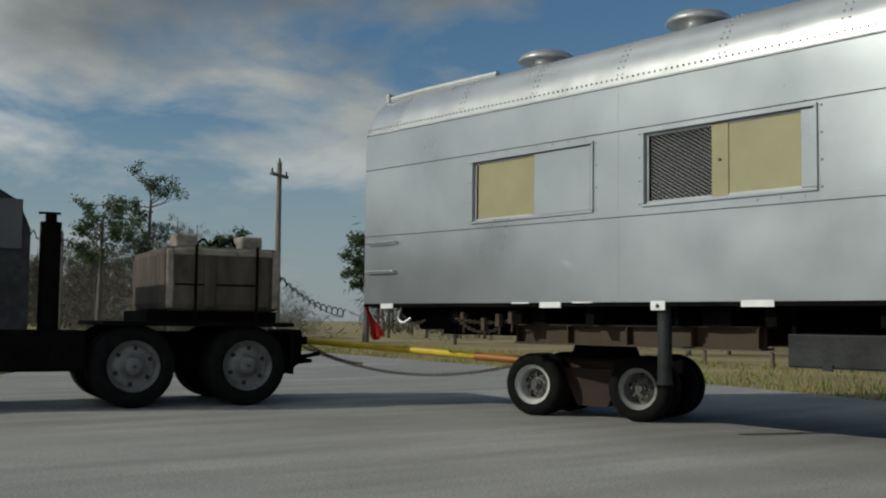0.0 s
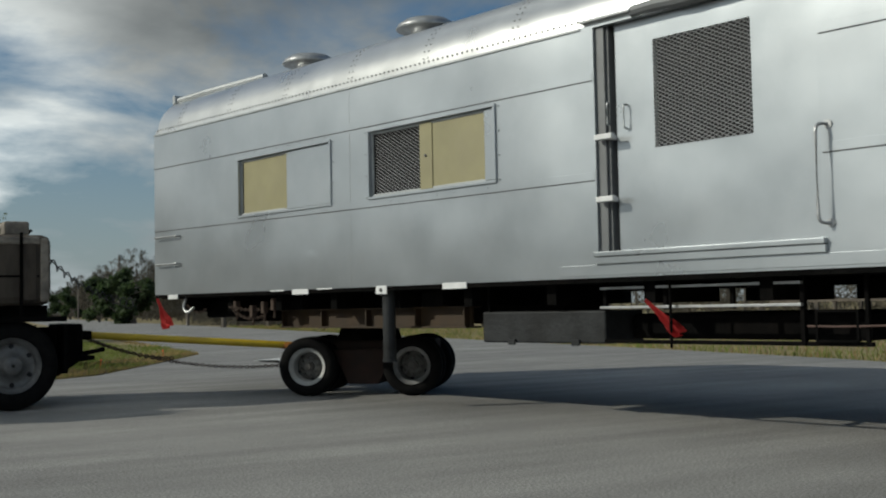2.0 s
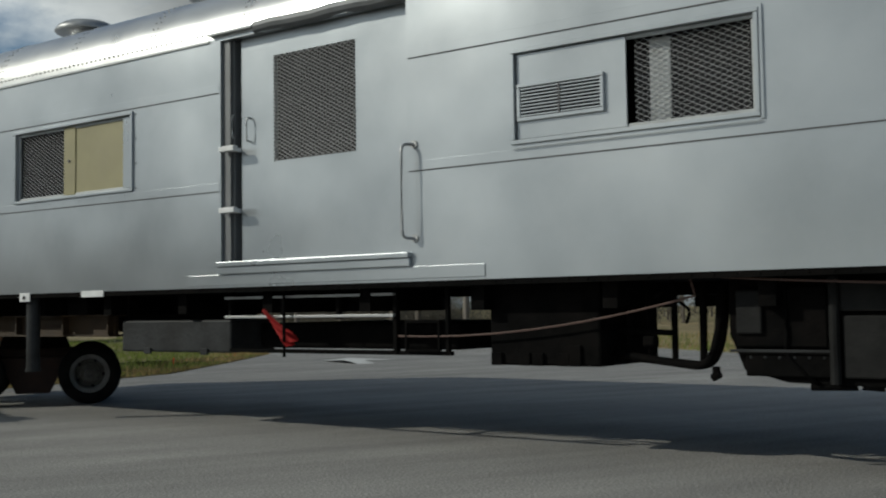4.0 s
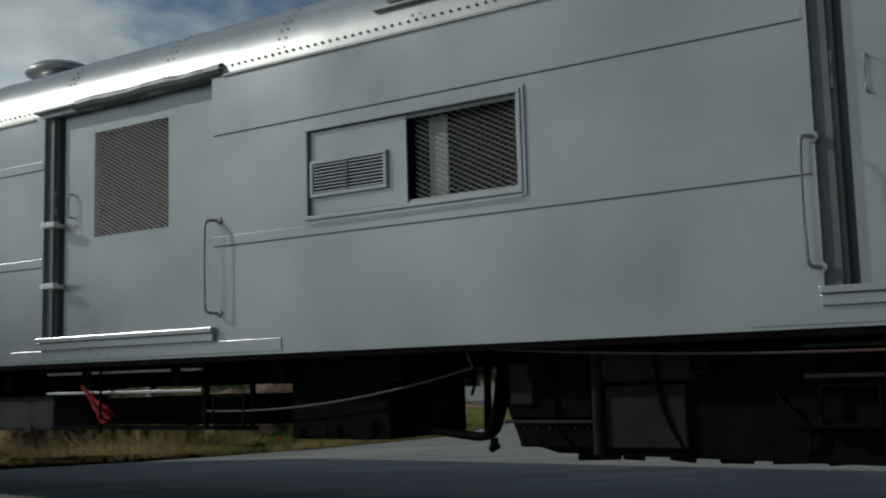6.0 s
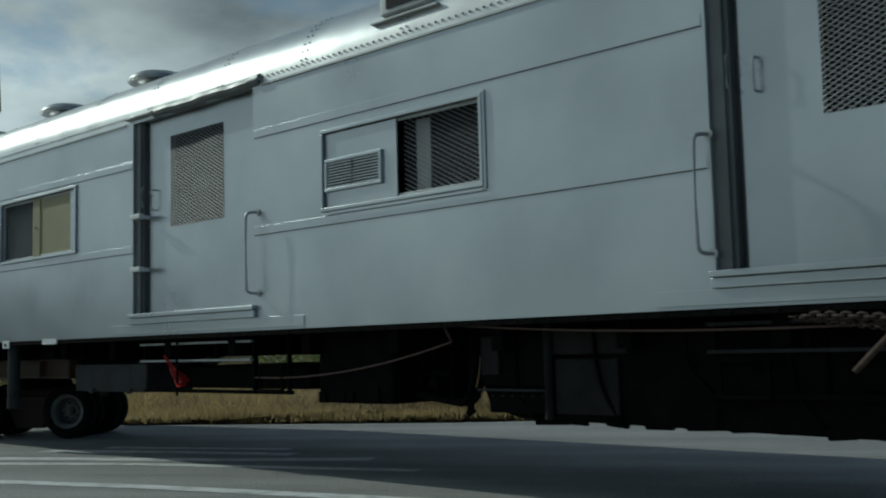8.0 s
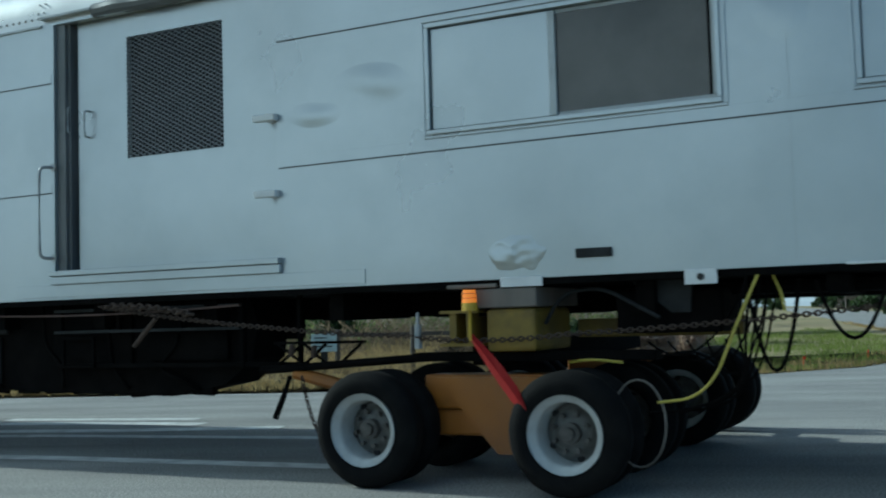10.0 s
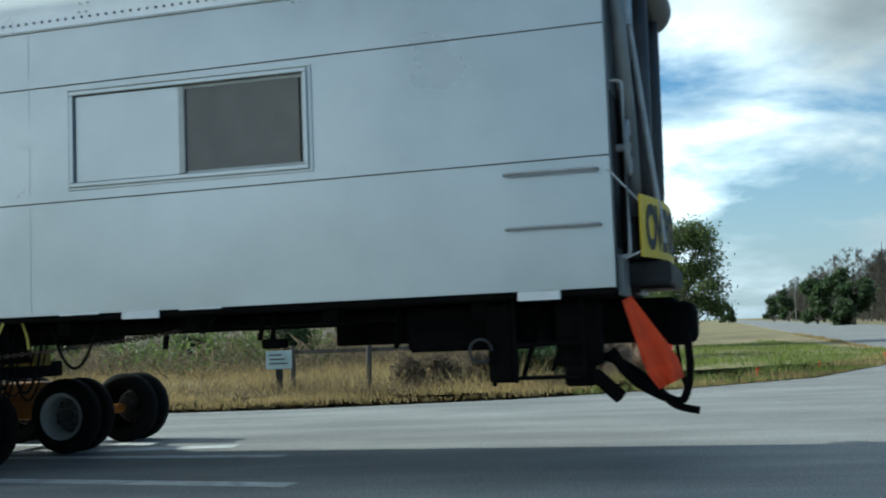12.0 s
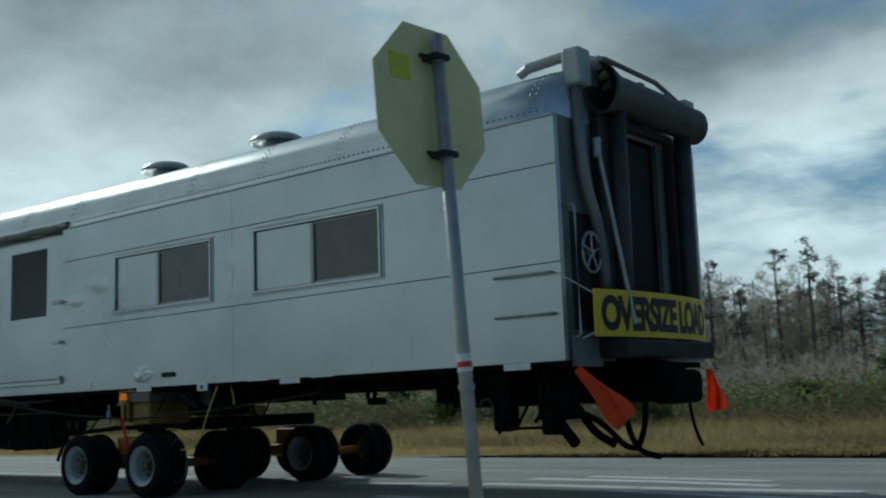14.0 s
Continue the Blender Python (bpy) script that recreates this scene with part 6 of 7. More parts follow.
def small_sign():
    root = thing("utility_sign", "small pale utility sign on a stubby post", "sign", at=pose(-6.1, 22.2, -0.05, 0, 0, 8))
    b = bmesh.new(); box(b, -0.07, 0.07, -0.03, 0.03, 0, 0.80); part("post", b, UNDERGREY, root)
    b = bmesh.new(); box(b, -0.27, 0.27, -0.045, -0.032, 0.52, 0.90, 0.004); p = part("plate", b, mat("pale_blue_plate", (0.55, 0.66, 0.66), 0.5), root)
    b = bmesh.new()
    for k in range(3):
        box(b, -0.20, 0.18 - 0.06 * k, -0.052, -0.046, 0.62 + 0.09 * k, 0.645 + 0.09 * k)
    part("lettering", b, UNDERGREY, p)


small_sign()
root = thing("marker_post", "grey post with a rusty orange top", "post", at=pose(-1.55, 21.2, -0.05))
b = bmesh.new(); box(b, -0.05, 0.05, -0.05, 0.05, 0, 1.25, 0.01); part("post", b, WOODPOST, root)
b = bmesh.new(); box(b, -0.12, 0.12, -0.07, 0.07, 1.25, 1.32, 0.02); part("cap", b, mat("rusty_orange", (0.35, 0.12, 0.05), 0.7), root)
for k, (x, y) in enumerate(((1.2, 19.0), (3.4, 20.9), (5.0, 23.0), (7.4, 27.0), (19.5, 30.0))):
    b = bmesh.new()
    cyl(b, (0, 0, 0), (0, 0, 0.26), 0.006, seg=6)
    box(b, 0.0, 0.06, -0.003, 0.003, 0.20, 0.26)
    ob = part("survey_flag", b, ORFLAG)
    ob.matrix_basis = pose(x, y, -0.05, 0, 0, 30 * k)
    tagged(ob, "tiny orange survey flag on a wire in the grass", "flag", "survey flags in the grass")


def fence(pts, spacing, height, rails, name_label):
    root = thing("fence", name_label, "fence")
    rng = random.Random(5)
    for (x0, y0), (x1, y1) in zip(pts, pts[1:]):
        n = max(1, int(math.hypot(x1 - x0, y1 - y0) / spacing))
        for i in range(n):
            x, y = x0 + (x1 - x0) * i / n, y0 + (y1 - y0) * i / n
            b = bmesh.new()
            h = height + rng.uniform(-0.04, 0.1)
            cyl(b, (x, y, -0.1), (x + rng.uniform(-0.04, 0.04), y, h), 0.06, 0.055, 8)
            part("post", b, DARKWOOD, root)
        for z in rails:
            b = bmesh.new()
            d = Vector((x1 - x0, y1 - y0, 0)).normalized()
            q = d.to_track_quat("X", "Z").to_matrix().to_4x4()
            ln = math.hypot(x1 - x0, y1 - y0)
            box(b, 0, ln, 0.06, 0.10, z - 0.04, z + 0.04, 0.0, Matrix.Translation((x0, y0, 0)) @ q)
            part("rail", b, DARKWOOD, root)
    return root


fence([(-5.9, 22.5), (-4.2, 22.1), (-1.9, 21.9)], 1.75, 0.88, (0.80,), "low weathered wooden post and rail fence in the dry grass")
fence([(-6.0, 55), (3.0, 53)], 1.6, 1.1, (), "line of small fence posts across the pale field")
fence([(24, 6), (25.5, 24)], 2.4, 1.2, (0.45, 0.78, 1.1), "dark wooden rail fence beside the road")


def utility_pole(x, y, h, arms=True):
    root = thing("utility_pole", "tall weathered wooden utility pole with a cross arm", "utility pole", "poles along the road", at=pose(x, y, -0.05, 0, 0, 35))
    b = bmesh.new(); cyl(b, (0, 0, 0), (0, 0, h), 0.15, 0.10, 10); part("pole", b, WOODPOST, root)
    if arms:
        b = bmesh.new(); box(b, -0.75, 0.75, -0.06, 0.06, h - 0.62, h - 0.50); part("cross_arm", b, WOODPOST, root)
        for dx in (-0.65, 0.65, 0.0):
            b = bmesh.new(); cyl(b, (dx, 0, h - 0.5 if dx else h), (dx, 0, h - 0.32 if dx else h + 0.2), 0.05, 0.03, 8); part("insulator", b, UNDERGREY, root)
    return root


utility_pole(21.6, 41.7, 8.0)
utility_pole(26.3, 88, 8.0)
utility_pole(33.0, 140, 8.5)
utility_pole(43.0, 215, 8.5)

# ---- vegetation ----


def limb(V, F, p, d, length, r, depth, rng, tips, spread=0.6, taper=0.6, kids=(2, 3), seg=4, droop=0.0):
    """A tapered limb that forks; triangles go into V and F, and twig ends into tips."""
    q = d.to_track_quat("Z", "Y")
    e = p + d * length
    base = len(V)
    for pt, rad in ((p, r), (e, r * taper)):
        for k in range(seg):
            a = 2 * math.pi * k / seg
            V.append(pt + q @ Vector((rad * math.cos(a), rad * math.sin(a), 0)))
    for k in range(seg):
        F.append((base + k, base + (k + 1) % seg, base + seg + (k + 1) % seg, base + seg + k))
    if depth == 0:
        tips.append((e, d))
        return
    for _ in range(rng.randint(*kids)):
        nd = (d + Vector((rng.uniform(-1, 1), rng.uniform(-1, 1), rng.uniform(-0.5, 0.8) - droop)) * spread).normalized()
        limb(V, F, p.lerp(e, rng.uniform(0.55, 1.0)), nd, length * rng.uniform(0.55, 0.8), r * taper * 0.8, depth - 1, rng, tips, spread, taper, kids, max(3, seg - 1), droop)


def mesh_of(name, V, F, material):
    me = bpy.data.meshes.new(name)
    me.from_pydata([tuple(v) for v in V], [], F)
    me.materials.append(material)
    return me


def leaf_quads(V, F, c, n, spread, size, rng, flat=1.0, slim=0.45):
    for _ in range(n):
        p = c + Vector((rng.gauss(0, spread), rng.gauss(0, spread), rng.gauss(0, spread * flat)))
        a = Vector((rng.uniform(-1, 1), rng.uniform(-1, 1), rng.uniform(-1, 1))).normalized()
        b_ = a.orthogonal().normalized()
        s = size * rng.uniform(0.6, 1.4)
        i = len(V)
        V += [p - a * s, p + b_ * s * slim, p + a * s, p - b_ * s * slim]
        F.append((i, i + 1, i + 2, i + 3))


def bare_tree(rng, h):
    V, F, tips = [], [], []
    p = Vector((0, 0, 0))
    lean = Vector((rng.uniform(-0.05, 0.05), rng.uniform(-0.05, 0.05), 1)).normalized()
    r = 0.012 * h + 0.02
    n = 5
    for i in range(n):
        base = len(V)
        e = p + lean * h / n
        r2 = r * 0.78
        for pt, rad in ((p, r), (e, r2)):
            for k in range(5):
                a = 2 * math.pi * k / 5
                V.append(pt + Vector((rad * math.cos(a), rad * math.sin(a), 0)))
        for k in range(5):
            F.append((base + k, base + (k + 1) % 5, base + 5 + (k + 1) % 5, base + 5 + k))
        if i >= 1:
            for _ in range(4):
                a = rng.uniform(0, 2 * math.pi)
                d = Vector((math.cos(a), math.sin(a), rng.uniform(0.1, 0.9))).normalized()
                limb(V, F, p.lerp(e, rng.random()), d, h * rng.uniform(0.06, 0.14) * (1.25 - i / n), r2 * 0.4, 2, rng, tips, 0.7, 0.55, (2, 3), 3)
        p, r = e, r2
    TV, TF = [], []
    for e, d in tips:
        leaf_quads(TV, TF, e, 7, 0.20, 0.24, rng, 1.0, 0.10)
    for _ in range(170):
        z = h * (0.05 + 0.85 * rng.random() ** 1.2)
        w = 1.5 * (1 - 0.5 * z / h)
        c = Vector((rng.gauss(0, w), rng.gauss(0, w), z))
        leaf_quads(TV, TF, c, 3, 0.15, 0.36, rng, 1.0, 0.09)
    return V, F, TV, TF


def wood(name, spots, label, hmin, hmax, seed, twig=TWIG):
    """A far stand of bare trees as one object of trunks and one of twigs."""
    rng = random.Random(seed)
    kinds = [bare_tree(rng, 1.0 * 10) for _ in range(7)]
    V, F, TV, TF = [], [], [], []
    for x, y in spots:
        v, f, tv, tf = rng.choice(kinds)
        s = rng.uniform(hmin, hmax) / 10 * (1 + 0.55 * min(1.0, max(0.0, (-x - 8) / 25)))  # taller to the west
        m = Matrix.Translation((x, y, -0.05)) @ Matrix.Rotation(rng.uniform(0, 6.28), 4, "Z") @ Matrix.Diagonal((s * 0.9, s * 0.9, s, 1))
        i = len(V); V += [m @ p for p in v]; F += [tuple(a + i for a in q) for q in f]
        i = len(TV); TV += [m @ p for p in tv]; TF += [tuple(a + i for a in q) for q in tf]
    root = tagged(new(name, mesh_of(name, V, F, BARK)), label, "woodland", kind="stuff")
    tw = new("twigs", mesh_of("twigs", TV, TF, twig)); tw.parent = root
    tagged(tw, "haze of bare grey twigs", kind="stuff")
    return root


rng = random.Random(11)
spots = [(-150 + 152 * rng.random() ** 0.9, 72 + 26 * rng.random()) for _ in range(400)]
wood("woodland", spots, "bare grey winter woodland behind the dry field", 4.8, 7.2, 3)
spots = []
for _ in range(330):
    y = 62 + 340 * rng.random() ** 1.3
    x = max(31 - 0.10 * (y - 62), 21.5) + 0.13 * (y - 22) + 36 * rng.random() ** 2
    if not 0.47 * y < x < 0.64 * y:
        spots.append((x, y))
wood("woodland", spots, "dense winter woodland along the road, coloured as backlit", 7.5, 10.5, 4, SHADETWIG)
spots = [(x, y) for x, y in ((30 + 60 * rng.random(), 20 + 45 * rng.random()) for _ in range(110)) if x > 0.72 * y] + [(45 + 25 * rng.random(), -60 + 90 * rng.random()) for _ in range(60)]
wood("woodland", spots, "dense winter woodland across the road, coloured as backlit", 7.0, 10.5, 6, SHADETWIG)


def undergrowth(n, seed, material, label, x0, x1, y0, y1, hmax, slim=0.12):
    """Low tangled brush at the foot of the wood, one object."""
    r = random.Random(seed)
    V, F = [], []
    for _ in range(n):
        c = Vector((r.uniform(x0, x1), r.uniform(y0, y1), 0))
        h = hmax * (0.35 + 0.65 * r.random()) * (0.7 + 0.6 * noise.noise(c * 0.12))
        for k in range(9):
            leaf_quads(V, F, c + Vector((r.gauss(0, 0.6), r.gauss(0, 0.6), h * r.random())), 9 if slim < 0.3 else 16, 0.3, 0.30 if slim < 0.3 else 0.10, r, 1.0, 0.055 if slim < 0.3 else slim)
    return tagged(new("undergrowth", mesh_of("undergrowth", V, F, material)), label, "undergrowth", kind="stuff")


undergrowth(1500, 1, TWIG, "pale bare brush at the foot of the wood", -120, 2, 58, 76, 4.2)
undergrowth(500, 2, LEAF, "olive green brush at the foot of the wood", -110, 0, 48, 64, 2.2, 0.45)
undergrowth(700, 5, TWIG, "pale brush bank behind the field", -80, -3, 50, 66, 5.0)
undergrowth(260, 6, LEAF, "green brush in the bank behind the field", -70, -8, 32, 46, 1.9, 0.45)
undergrowth(420, 3, REED, "brown brush in the dry field", -60, 0, 30, 48, 1.1)
undergrowth(420, 4, SHADETWIG, "brush along the far side of the main road, coloured as backlit", 27, 36, 62, 90, 4.0)


def cypress(x, y, h, seed):
    """A tall gaunt tree with a tufted flat top."""
    rng = random.Random(seed)
    root = thing("cypress_tree", "tall gaunt tree with ragged dark tufts", "tree", "gaunt trees over the wood", at=pose(x, y, -0.05))
    V, F, tips = [], [], []
    limb(V, F, Vector((0, 0, 0)), Vector((rng.uniform(-0.03, 0.03), 0, 1)).normalized(), h * 0.62, 0.16, 0, rng, tips, taper=0.7, seg=6)
    top_ = tips.pop()[0]
    limb(V, F, top_, Vector((0, 0, 1)), h * 0.36, 0.11, 0, rng, tips, taper=0.3, seg=5)
    for i in range(16):
        z = h * (0.55 + 0.44 * rng.random())
        a = rng.uniform(0, 6.28)
        limb(V, F, Vector((0, 0, z)), Vector((math.cos(a), math.sin(a), rng.uniform(-0.1, 0.6))).normalized(), rng.uniform(0.5, 1.1) * (1.3 - z / h), 0.035, 1, rng, tips, 0.6, 0.5, (2, 3), 3)
    t = new("trunk", mesh_of("trunk", V, F, BARK)); t.parent = root
    LV, LF = [], []
    for e, d in tips:
        leaf_quads(LV, LF, e, 9, 0.18, 0.12, rng, 0.6)
    c = new("crown", mesh_of("crown", LV, LF, mat("moss_tufts", (0.17, 0.17, 0.13), 0.9, island=0.35) if "moss_tufts" not in bpy.data.materials else bpy.data.materials["moss_tufts"])); c.parent = root


for k in range(36):
    rr_ = random.Random(900 + k)
    az = radians(-42 + 46 * (k + rr_.random()) / 36)
    d = rr_.uniform(66, 84)
    cypress(d * math.sin(az), d * math.cos(az) if d * math.cos(az) > 55 else 58, rr_.uniform(6.2, 9.2) * (1.0 if k % 3 else 0.85) * (1 + 0.28 * min(1.0, max(0.0, -math.degrees(az) / 22))), 300 + k)


def leafy_tree(name, x, y, h, w, seed, material, label, trunk_h=0.3, n_tip=26, size=0.10, category="tree", depth=3):
    slim = 0.12 if material in (TWIG, REED, PLUME) else 0.45
    rng = random.Random(seed)
    root = thing(name, label, category, at=pose(x, y, -0.05))
    V, F, tips = [], [], []
    stems = 1 if category == "tree" else 6
    for s in range(stems):
        d = Vector((rng.uniform(-0.12, 0.12), rng.uniform(-0.12, 0.12), 1)).normalized() if stems == 1 else Vector((rng.uniform(-0.9, 0.9), rng.uniform(-0.9, 0.9), 1)).normalized()
        limb(V, F, Vector((0, 0, 0)), d, h * trunk_h, 0.03 * h * (1 if stems == 1 else 0.4), 0, rng, tips, taper=0.8, seg=7)
        p = tips.pop()[0]
        for i in range(11 if stems == 1 else 5):
            a = rng.uniform(0, 6.28)
            up = rng.uniform(0.1, 1.6)
            nd = Vector((math.cos(a) * w / h * 1.6, math.sin(a) * w / h * 1.6, up)).normalized()
            limb(V, F, p + Vector((0, 0, rng.uniform(-0.1, 0.45) * h)), nd, h * rng.uniform(0.11, 0.19), 0.012 * h, depth - 1, rng, tips, 0.65, 0.6, (2, 3), 4)
    t = new("trunk", mesh_of("trunk", V, F, BARK)); t.parent = root
    LV, LF = [], []
    for e, d in tips:
        leaf_quads(LV, LF, e, n_tip, 0.035 * h + 0.06, size * (1.8 if slim < 0.3 else 1), rng, 0.8, slim)
    c = new("crown", mesh_of("crown", LV, LF, material)); c.parent = root
    return root


leafy_tree("oak_tree", 5.0, 48, 5.6, 2.0, 21, LEAF, "dark green roadside tree with a full crown", 0.14, 70, 0.075, depth=4)
leafy_tree("oak_tree", 4.3, 50, 6.4, 2.4, 26, LEAF, "olive green leafy roadside tree", 0.16, 45, 0.075, depth=4)
leafy_tree("bare_tree", 3.2, 49, 6.8, 2.4, 22, TWIG, "grey leafless roadside tree with fine twigs", 0.2, 14, 0.12, depth=4)
leafy_tree("bare_tree", 2.2, 51, 6.0, 2.2, 27, TWIG, "grey leafless tree with fine twigs", 0.2, 14, 0.12, depth=4)
leafy_tree("shrub", 1.6, 36, 3.4, 2.4, 23, LEAF, "yellow green shrub at the field edge", 0.2, 30, 0.09, "shrub", 2)
leafy_tree("shrub", 0.4, 34, 2.6, 2.2, 24, LEAF, "yellow green shrub at the field edge", 0.2, 30, 0.09, "shrub", 2)
leafy_tree("shrub", -4.8, 40, 3.2, 2.4, 25, LEAF, "round yellow green shrub in the field", 0.2, 34, 0.09, "shrub", 2)
leafy_tree("shrub", -3.4, 42, 2.4, 2.4, 28, NEEDLE, "dark green shrub in the field", 0.2, 34, 0.09, "shrub", 2)
leafy_tree("shrub", -0.7, 23.5, 1.3, 1.6, 29, NEEDLE, "dark brushy shrub beside the street sign", 0.2, 34, 0.05, "shrub", 2)
leafy_tree("shrub", -2.0, 24.5, 1.2, 1.8, 30, REED, "brown brushy shrub at the fence", 0.2, 30, 0.05, "shrub", 2)
leafy_tree("shrub", 1.6, 24.5, 1.5, 2.2, 31, PLUME, "brown reedy brush beside the road corner", 0.2, 40, 0.07, "shrub", 2)
leafy_tree("shrub", 0.7, 23.6, 1.4, 2.0, 32, PLUME, "brown reedy brush beside the road corner", 0.2, 40, 0.07, "shrub", 2)
for k, (x, y, h) in enumerate(((-3.3, 21.9, 0.8), (-2.6, 21.6, 0.9), (-2.0, 22.2, 0.9), (-1.1, 21.9, 1.05), (-0.5, 22.0, 1.0))):
    leafy_tree("shrub", x, y, h, 1.6, 130 + k, NEEDLE if k in (3, 4) else REED, "dark green bush by the fence" if k in (3, 4) else "brown tangled brush by the road", 0.2, 30, 0.05, "shrub", 2)
for k in range(9):
    rr_ = random.Random(50 + k)
    leafy_tree("shrub", -9 - 4.2 * k + rr_.uniform(-1, 1), rr_.uniform(30, 46), rr_.uniform(1.6, 3.4), 2.4, 60 + k, LEAF if k % 3 else NEEDLE, "olive green shrub in the dry field", 0.2, 26, 0.09, "shrub", 2)


def pine(x, y, h, seed, label="tall open-crowned pine above the wood"):
    rng = random.Random(seed)
    root = thing("pine_tree", label, "tree", at=pose(x, y, -0.05))
    V, F, tips = [], [], []
    limb(V, F, Vector((0, 0, 0)), Vector((0.02, 0, 1)).normalized(), h * 0.9, 0.2, 0, rng, tips, taper=0.4, seg=7)
    tips.clear()
    for i in range(26):
        z = h * (0.42 + 0.56 * rng.random())
        a = rng.uniform(0, 6.28)
        limb(V, F, Vector((0.02 * z, 0, z)), Vector((math.cos(a), math.sin(a), rng.uniform(0.0, 0.7))).normalized(), h * rng.uniform(0.07, 0.15), 0.05, 2, rng, tips, 0.6, 0.6, (2, 3), 4)
    t = new("trunk", mesh_of("trunk", V, F, BARK)); t.parent = root
    LV, LF = [], []
    for e, d in tips:
        leaf_quads(LV, LF, e, 20, 0.20, 0.12, rng, 0.7)
    c = new("crown", mesh_of("crown", LV, LF, NEEDLE)); c.parent = root


pine(26.5, 70, 10.2, 71)
pine(24.0, 72, 9.0, 72)
pine(23.0, 53, 5.0, 73, "bushy young pine beside the road")
pine(25.2, 54.5, 5.6, 74, "bushy young pine beside the road")
pine(31.0, 49.5, 5.2, 75, "bushy pine beside the road")
for k, (az, d, h) in enumerate(((9.6, 260, 9), (10.2, 230, 10), (11.2, 150, 9), (11.8, 130, 9), (12.6, 118, 9), (8.4, 300, 9), (7.9, 320, 9))):
    leafy_tree("far_tree", d * math.sin(radians(az)) + (3 if az > 9 else -2), d * math.cos(radians(az)), h * 0.8, 3.5, 80 + k, NEEDLE, "dark evergreen far along the road", 0.08, 40, 0.34)


def blades(name, spots, hmin, hmax, width, material, label, seed, lean=0.35):
    """Blades of grass, one thin triangle each, as one object."""
    r = np.random.default_rng(seed)
    n = len(spots)
    a = r.uniform(0, 2 * np.pi, n)
    h = r.uniform(hmin, hmax, n) * np.array([0.75 + 0.75 * noise.noise((p[0] * 0.45, p[1] * 0.45, seed)) + 0.35 * noise.noise((p[0] * 2.1, p[1] * 2.1, seed)) for p in spots]).clip(0.15, 1.6)
    w = width * r.uniform(0.6, 1.4, n)
    lx, ly = r.normal(0, lean, n) * h, r.normal(0, lean, n) * h
    P = np.asarray(spots)
    z0 = np.full(n, -0.06)
    A = np.c_[P[:, 0] - np.cos(a) * w, P[:, 1] - np.sin(a) * w, z0]
    Bv = np.c_[P[:, 0] + np.cos(a) * w, P[:, 1] + np.sin(a) * w, z0]
    C = np.c_[P[:, 0] + lx, P[:, 1] + ly, h - 0.05]
    V = np.stack([A, Bv, C], 1).reshape(-1, 3)
    F = np.arange(3 * n).reshape(-1, 3)
    me = bpy.data.meshes.new(name)
    me.from_pydata(V.tolist(), [], F.tolist())
    me.materials.append(material)
    return tagged(new(name, me), label, "grass", kind="stuff")


def verge_y(x):
    """The far edge of the side road, and the corner where it meets the main road."""
    pts = [(-160, 17.6), (-14, 16.6), (-4, 16.7), (-1, 17.3), (1.8, 18.6), (4.4, 20.6), (6.6, 24.4), (8.8, 28.5), (20, 115)]
    return np.interp(x, [p[0] for p in pts], [p[1] for p in pts])


gr = np.random.default_rng(4)
x = gr.uniform(-46, 8.0, 60000)
y = verge_y(x) + 0.05 + np.abs(gr.normal(0, 1.6, 60000)) + 2.5 * gr.random(60000)
blades("dry_grass", np.c_[x, y][x < 1.5 + gr.uniform(-1, 1, 60000)], 0.08, 0.20, 0.010, DRYGRASS, "short dry tan grass along the road verge", 1)
x = gr.uniform(-60, 1.0, 110000)
y = 20.2 + 1.0 * np.sin(x * 0.7) + 32 * gr.random(110000) ** 1.3
blades("tall_dry_grass", np.c_[x, y], 0.15, 0.62, 0.008, DRYGRASS, "tall dry grass in the field", 2, 0.75)
x = gr.uniform(-50, 0.5, 14000)
y = 20.0 + 4 * gr.random(14000)
blades("brown_brush", np.c_[x, y], 0.15, 0.6, 0.008, REED, "low brown brush along the fence", 7, 0.8)
x = gr.uniform(0.0, 9.5, 30000)
y = verge_y(x) + 0.15 + 24 * gr.random(30000) ** 1.3
blades("green_grass", np.c_[x, y], 0.06, 0.20, 0.014, GREENGRASS, "green grass on the corner verge", 3)
x = gr.uniform(1.0, 14, 9000)
y = verge_y(x) + 0.1 + 3.0 * gr.random(9000) ** 2
blades("dry_grass", np.c_[x, y], 0.06, 0.2, 0.012, DRYGRASS, "dry grass fringe along the corner", 5)
y = gr.uniform(-10, 75, 30000)
x = np.interp(y, [-90, 0, 9.7, 14.2, 22, 600], [14.5, 15.0, 15.6, 16.8, 18.0, 93]) + 0.1 + 9 * gr.random(30000) ** 1.6
blades("green_grass", np.c_[x, y][:15000], 0.08, 0.28, 0.016, GREENGRASS, "mixed green grass along the main road", 6)
blades("dry_grass", np.c_[x, y][15000:], 0.08, 0.30, 0.010, DRYGRASS, "dry grass along the main road", 8)
# weeds round the near corner, at the stop sign's foot
x = gr.uniform(-9, -2.2, 5000); y = gr.uniform(0, 6.2, 5000)
ok = y < np.interp(x, [-8, -5.6, -3.9, -2.6, -2.0], [6.6, 6.0, 4.9, 3.1, 0])
blades("dry_grass", np.c_[x, y][ok], 0.05, 0.2, 0.01, DRYGRASS, "short grass at the near corner", 9)

# ---- motion ----
T_ALL = [round(0.25 * i, 2) for i in range(57)]


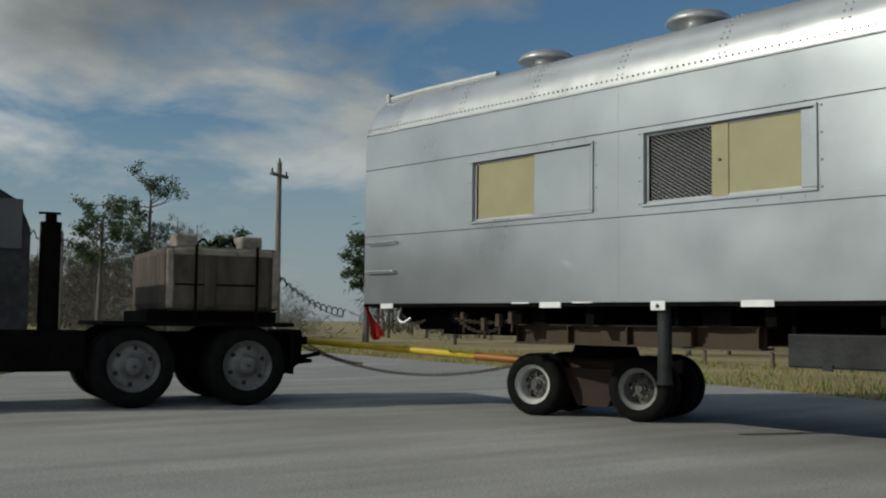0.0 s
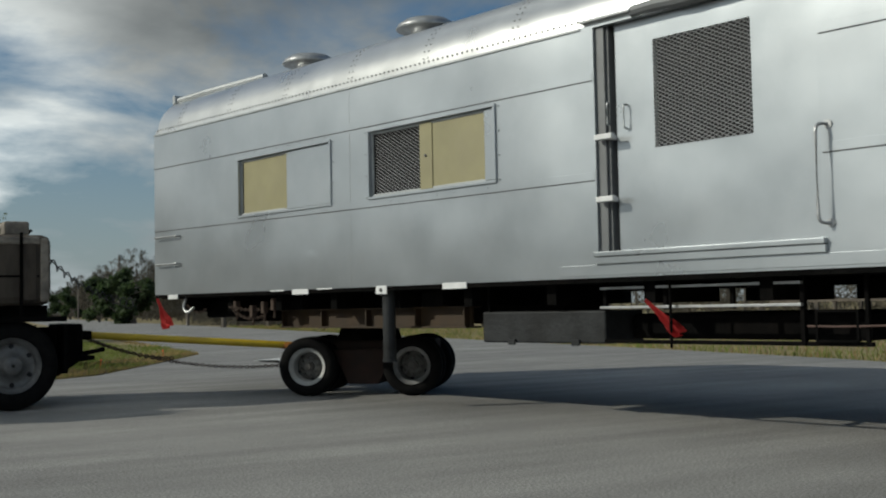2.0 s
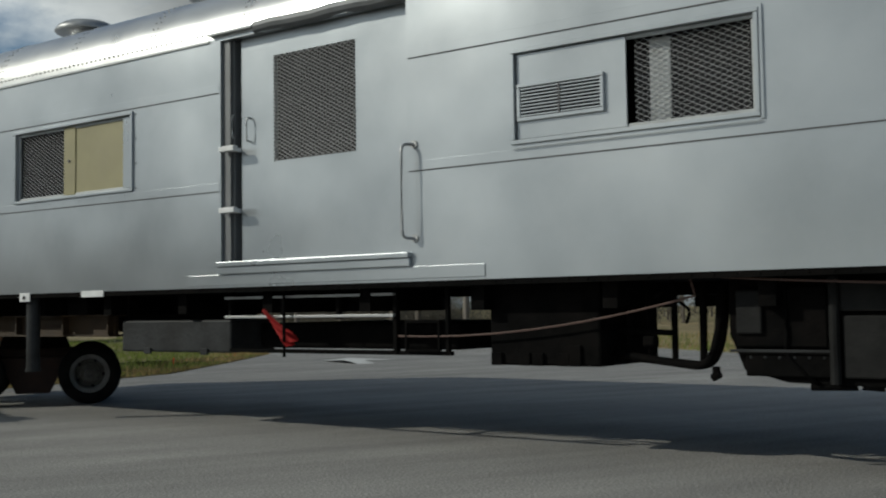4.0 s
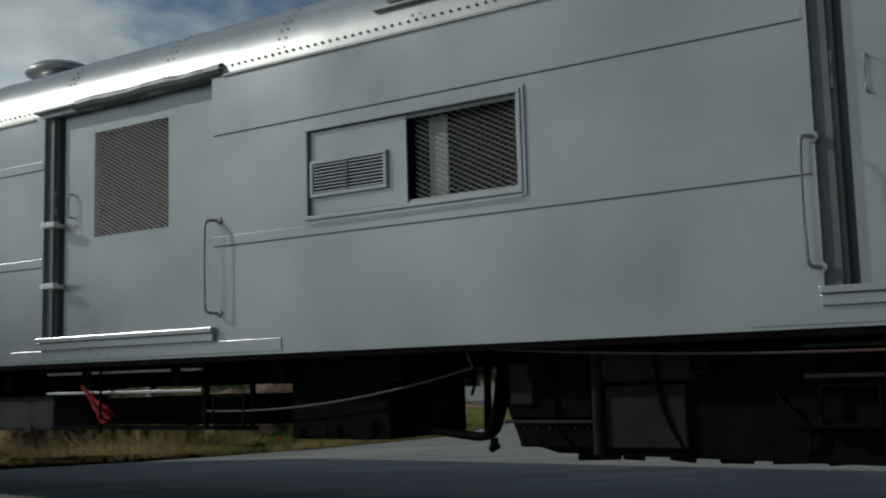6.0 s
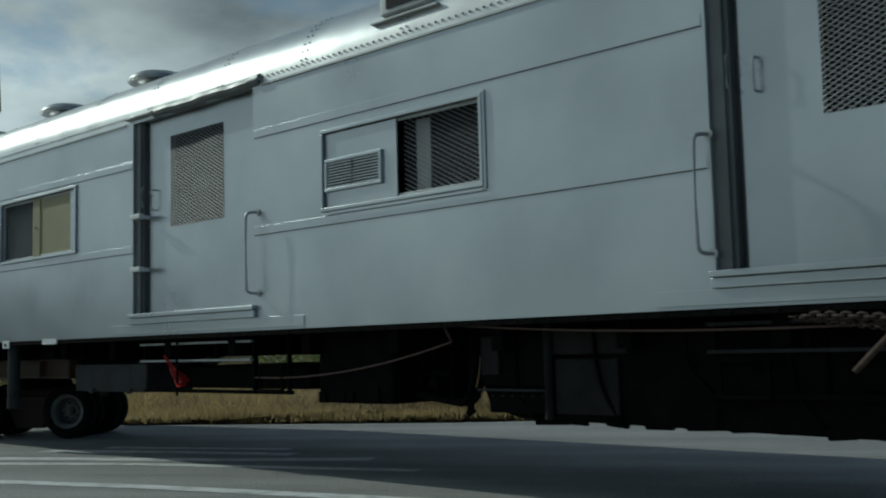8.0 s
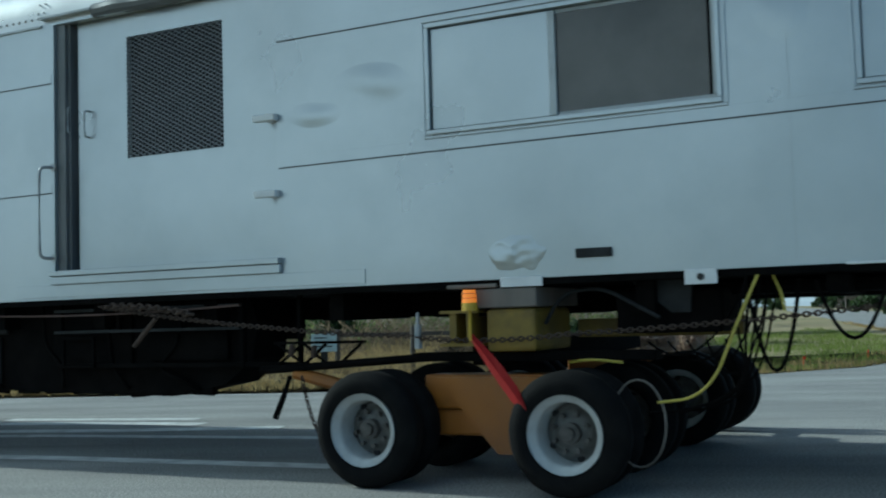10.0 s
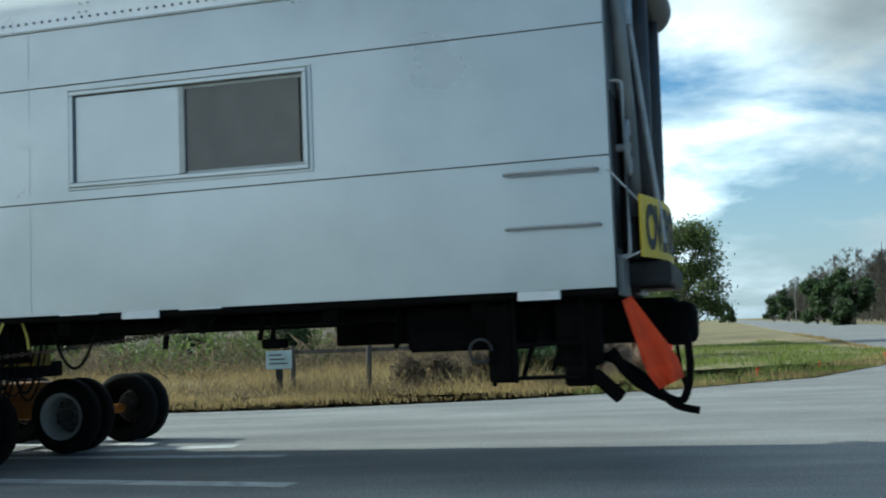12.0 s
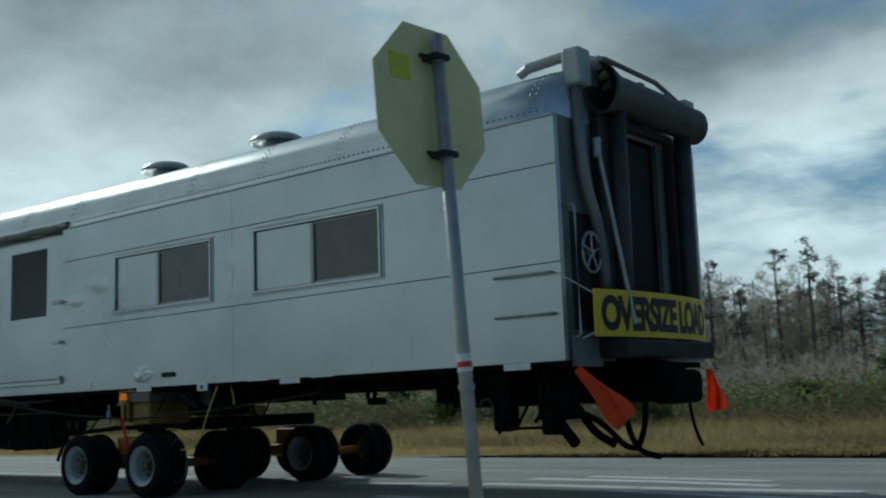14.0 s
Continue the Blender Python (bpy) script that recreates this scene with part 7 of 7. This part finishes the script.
def car_at(t):
    ts = [r[0] for r in CAR_ROWS]
    k = min(max(1, sum(1 for s in ts if s <= t)), len(ts) - 1)
    i0 = max(0, min(k - 2, len(ts) - 4))
    out = []
    for c in (1, 2, 3):
        v = 0.0
        for i in range(i0, i0 + 4):
            w = CAR_ROWS[i][c]
            for j in range(i0, i0 + 4):
                if j != i:
                    w *= (t - ts[j]) / (ts[i] - ts[j])
            v += w
        out.append(v)
    return pose(out[0], out[1], 0, 0, 0, out[2])


STEER = ((0, 18), (1.5, 32), (3, 50), (4.2, 54), (5.3, 53), (6.5, 47.5), (7, 43.5), (7.5, 40), (9, 31), (14, 12))
FX = 3.19


def steer(t):
    return float(np.interp(t, [a for a, _ in STEER], [b for _, b in STEER]))


TRUCK = ((0.0, 6.70, 14.45, 80), (1.0, 4.36, 14.85, 85), (1.5, 3.12, 14.95, 89), (2.0, 1.93, 15.0, 92), (3.0, -0.45, 15.05, 95), (4.5, -4.2, 14.8, 96), (7.0, -12.4, 14.0, 97), (10.5, -22.5, 12.6, 98), (14.0, -33.5, 10.9, 98))


def truck_at(t):
    ts = [r[0] for r in TRUCK]
    v = [float(np.interp(t, ts, [r[c] for r in TRUCK])) for c in (1, 2, 3)]
    return pose(v[0], v[1], 0, 0, 0, v[2] - 90)


def dolly_at(t, x, turn):
    return car_at(t) @ pose(x - CX, 0, 0, 0, 0, turn)


def tow_at(t):
    a = dolly_at(t, FX, steer(t)) @ Vector((-1.2, 0, 0.66))
    b_ = truck_at(t) @ Vector((1.15, 0, 0.86))
    d = b_ - a
    q = d.to_track_quat("-X", "Z").to_matrix().to_4x4()
    return Matrix.Translation(b_ - d.normalized() * TOW) @ q


def roll_rows(base, hub, radius):
    """Spin of a wheel from the way its hub travels."""
    rows, ang, last = [], 0.0, None
    home = Matrix.LocRotScale(hub.location, hub.rotation_euler, None)
    sign = -1 if abs(hub.rotation_euler.z) < 1 else 1
    n = 70
    for i in range(n + 1):
        t = 14.0 * i / n
        p = base(t) @ hub.location
        if last is not None:
            ang += (p - last).length / radius
        last = p.copy()
        rows.append((t, home @ Matrix.Rotation(sign * ang, 4, "Y")))
    return rows


def flag_swing(t):
    return float(np.interp(t, (0, 9.5, 11.5, 12.5, 12.75, 13.0, 13.25, 13.5, 14.0), (0, 0, -6, 0, 14, 28, 22, 14, 18)))


def motions():
    walk(car, [(t, car_at(t)) for t in T_ALL])
    walk(banner, [(t, car_at(t)) for t in T_ALL])
    root = Vector((L + 0.06 - CX, 0.1 - CY, 1.32))
    for f in FLAGS[1:]:
        walk(f, [(t, car_at(t)) for t in T_ALL])
    # the near rear flag blows back from its tie
    walk(FLAGS[0], [(t, car_at(t) @ Matrix.Translation(root) @ Matrix.Rotation(radians(flag_swing(t)), 4, "X") @ Matrix.Rotation(radians(-0.5 * flag_swing(t)), 4, "Y") @ Matrix.Translation(-root)) for t in T_ALL])
    walk(front_dolly, [(t, dolly_at(t, FX, steer(t))) for t in T_ALL])
    walk(rear_dolly, [(t, dolly_at(t, RX, 0)) for t in T_ALL])
    walk(truck, [(t, truck_at(t)) for t in T_ALL])
    walk(tow_bar, [(t, tow_at(t)) for t in T_ALL])
    for hub in FW:
        walk(hub, roll_rows(lambda t: dolly_at(t, FX, steer(t)), hub, RF))
    for hub in RW:
        walk(hub, roll_rows(lambda t: dolly_at(t, RX, 0), hub, R1))
    for hub in TW:
        walk(hub, roll_rows(truck_at, hub, R2))


motions()
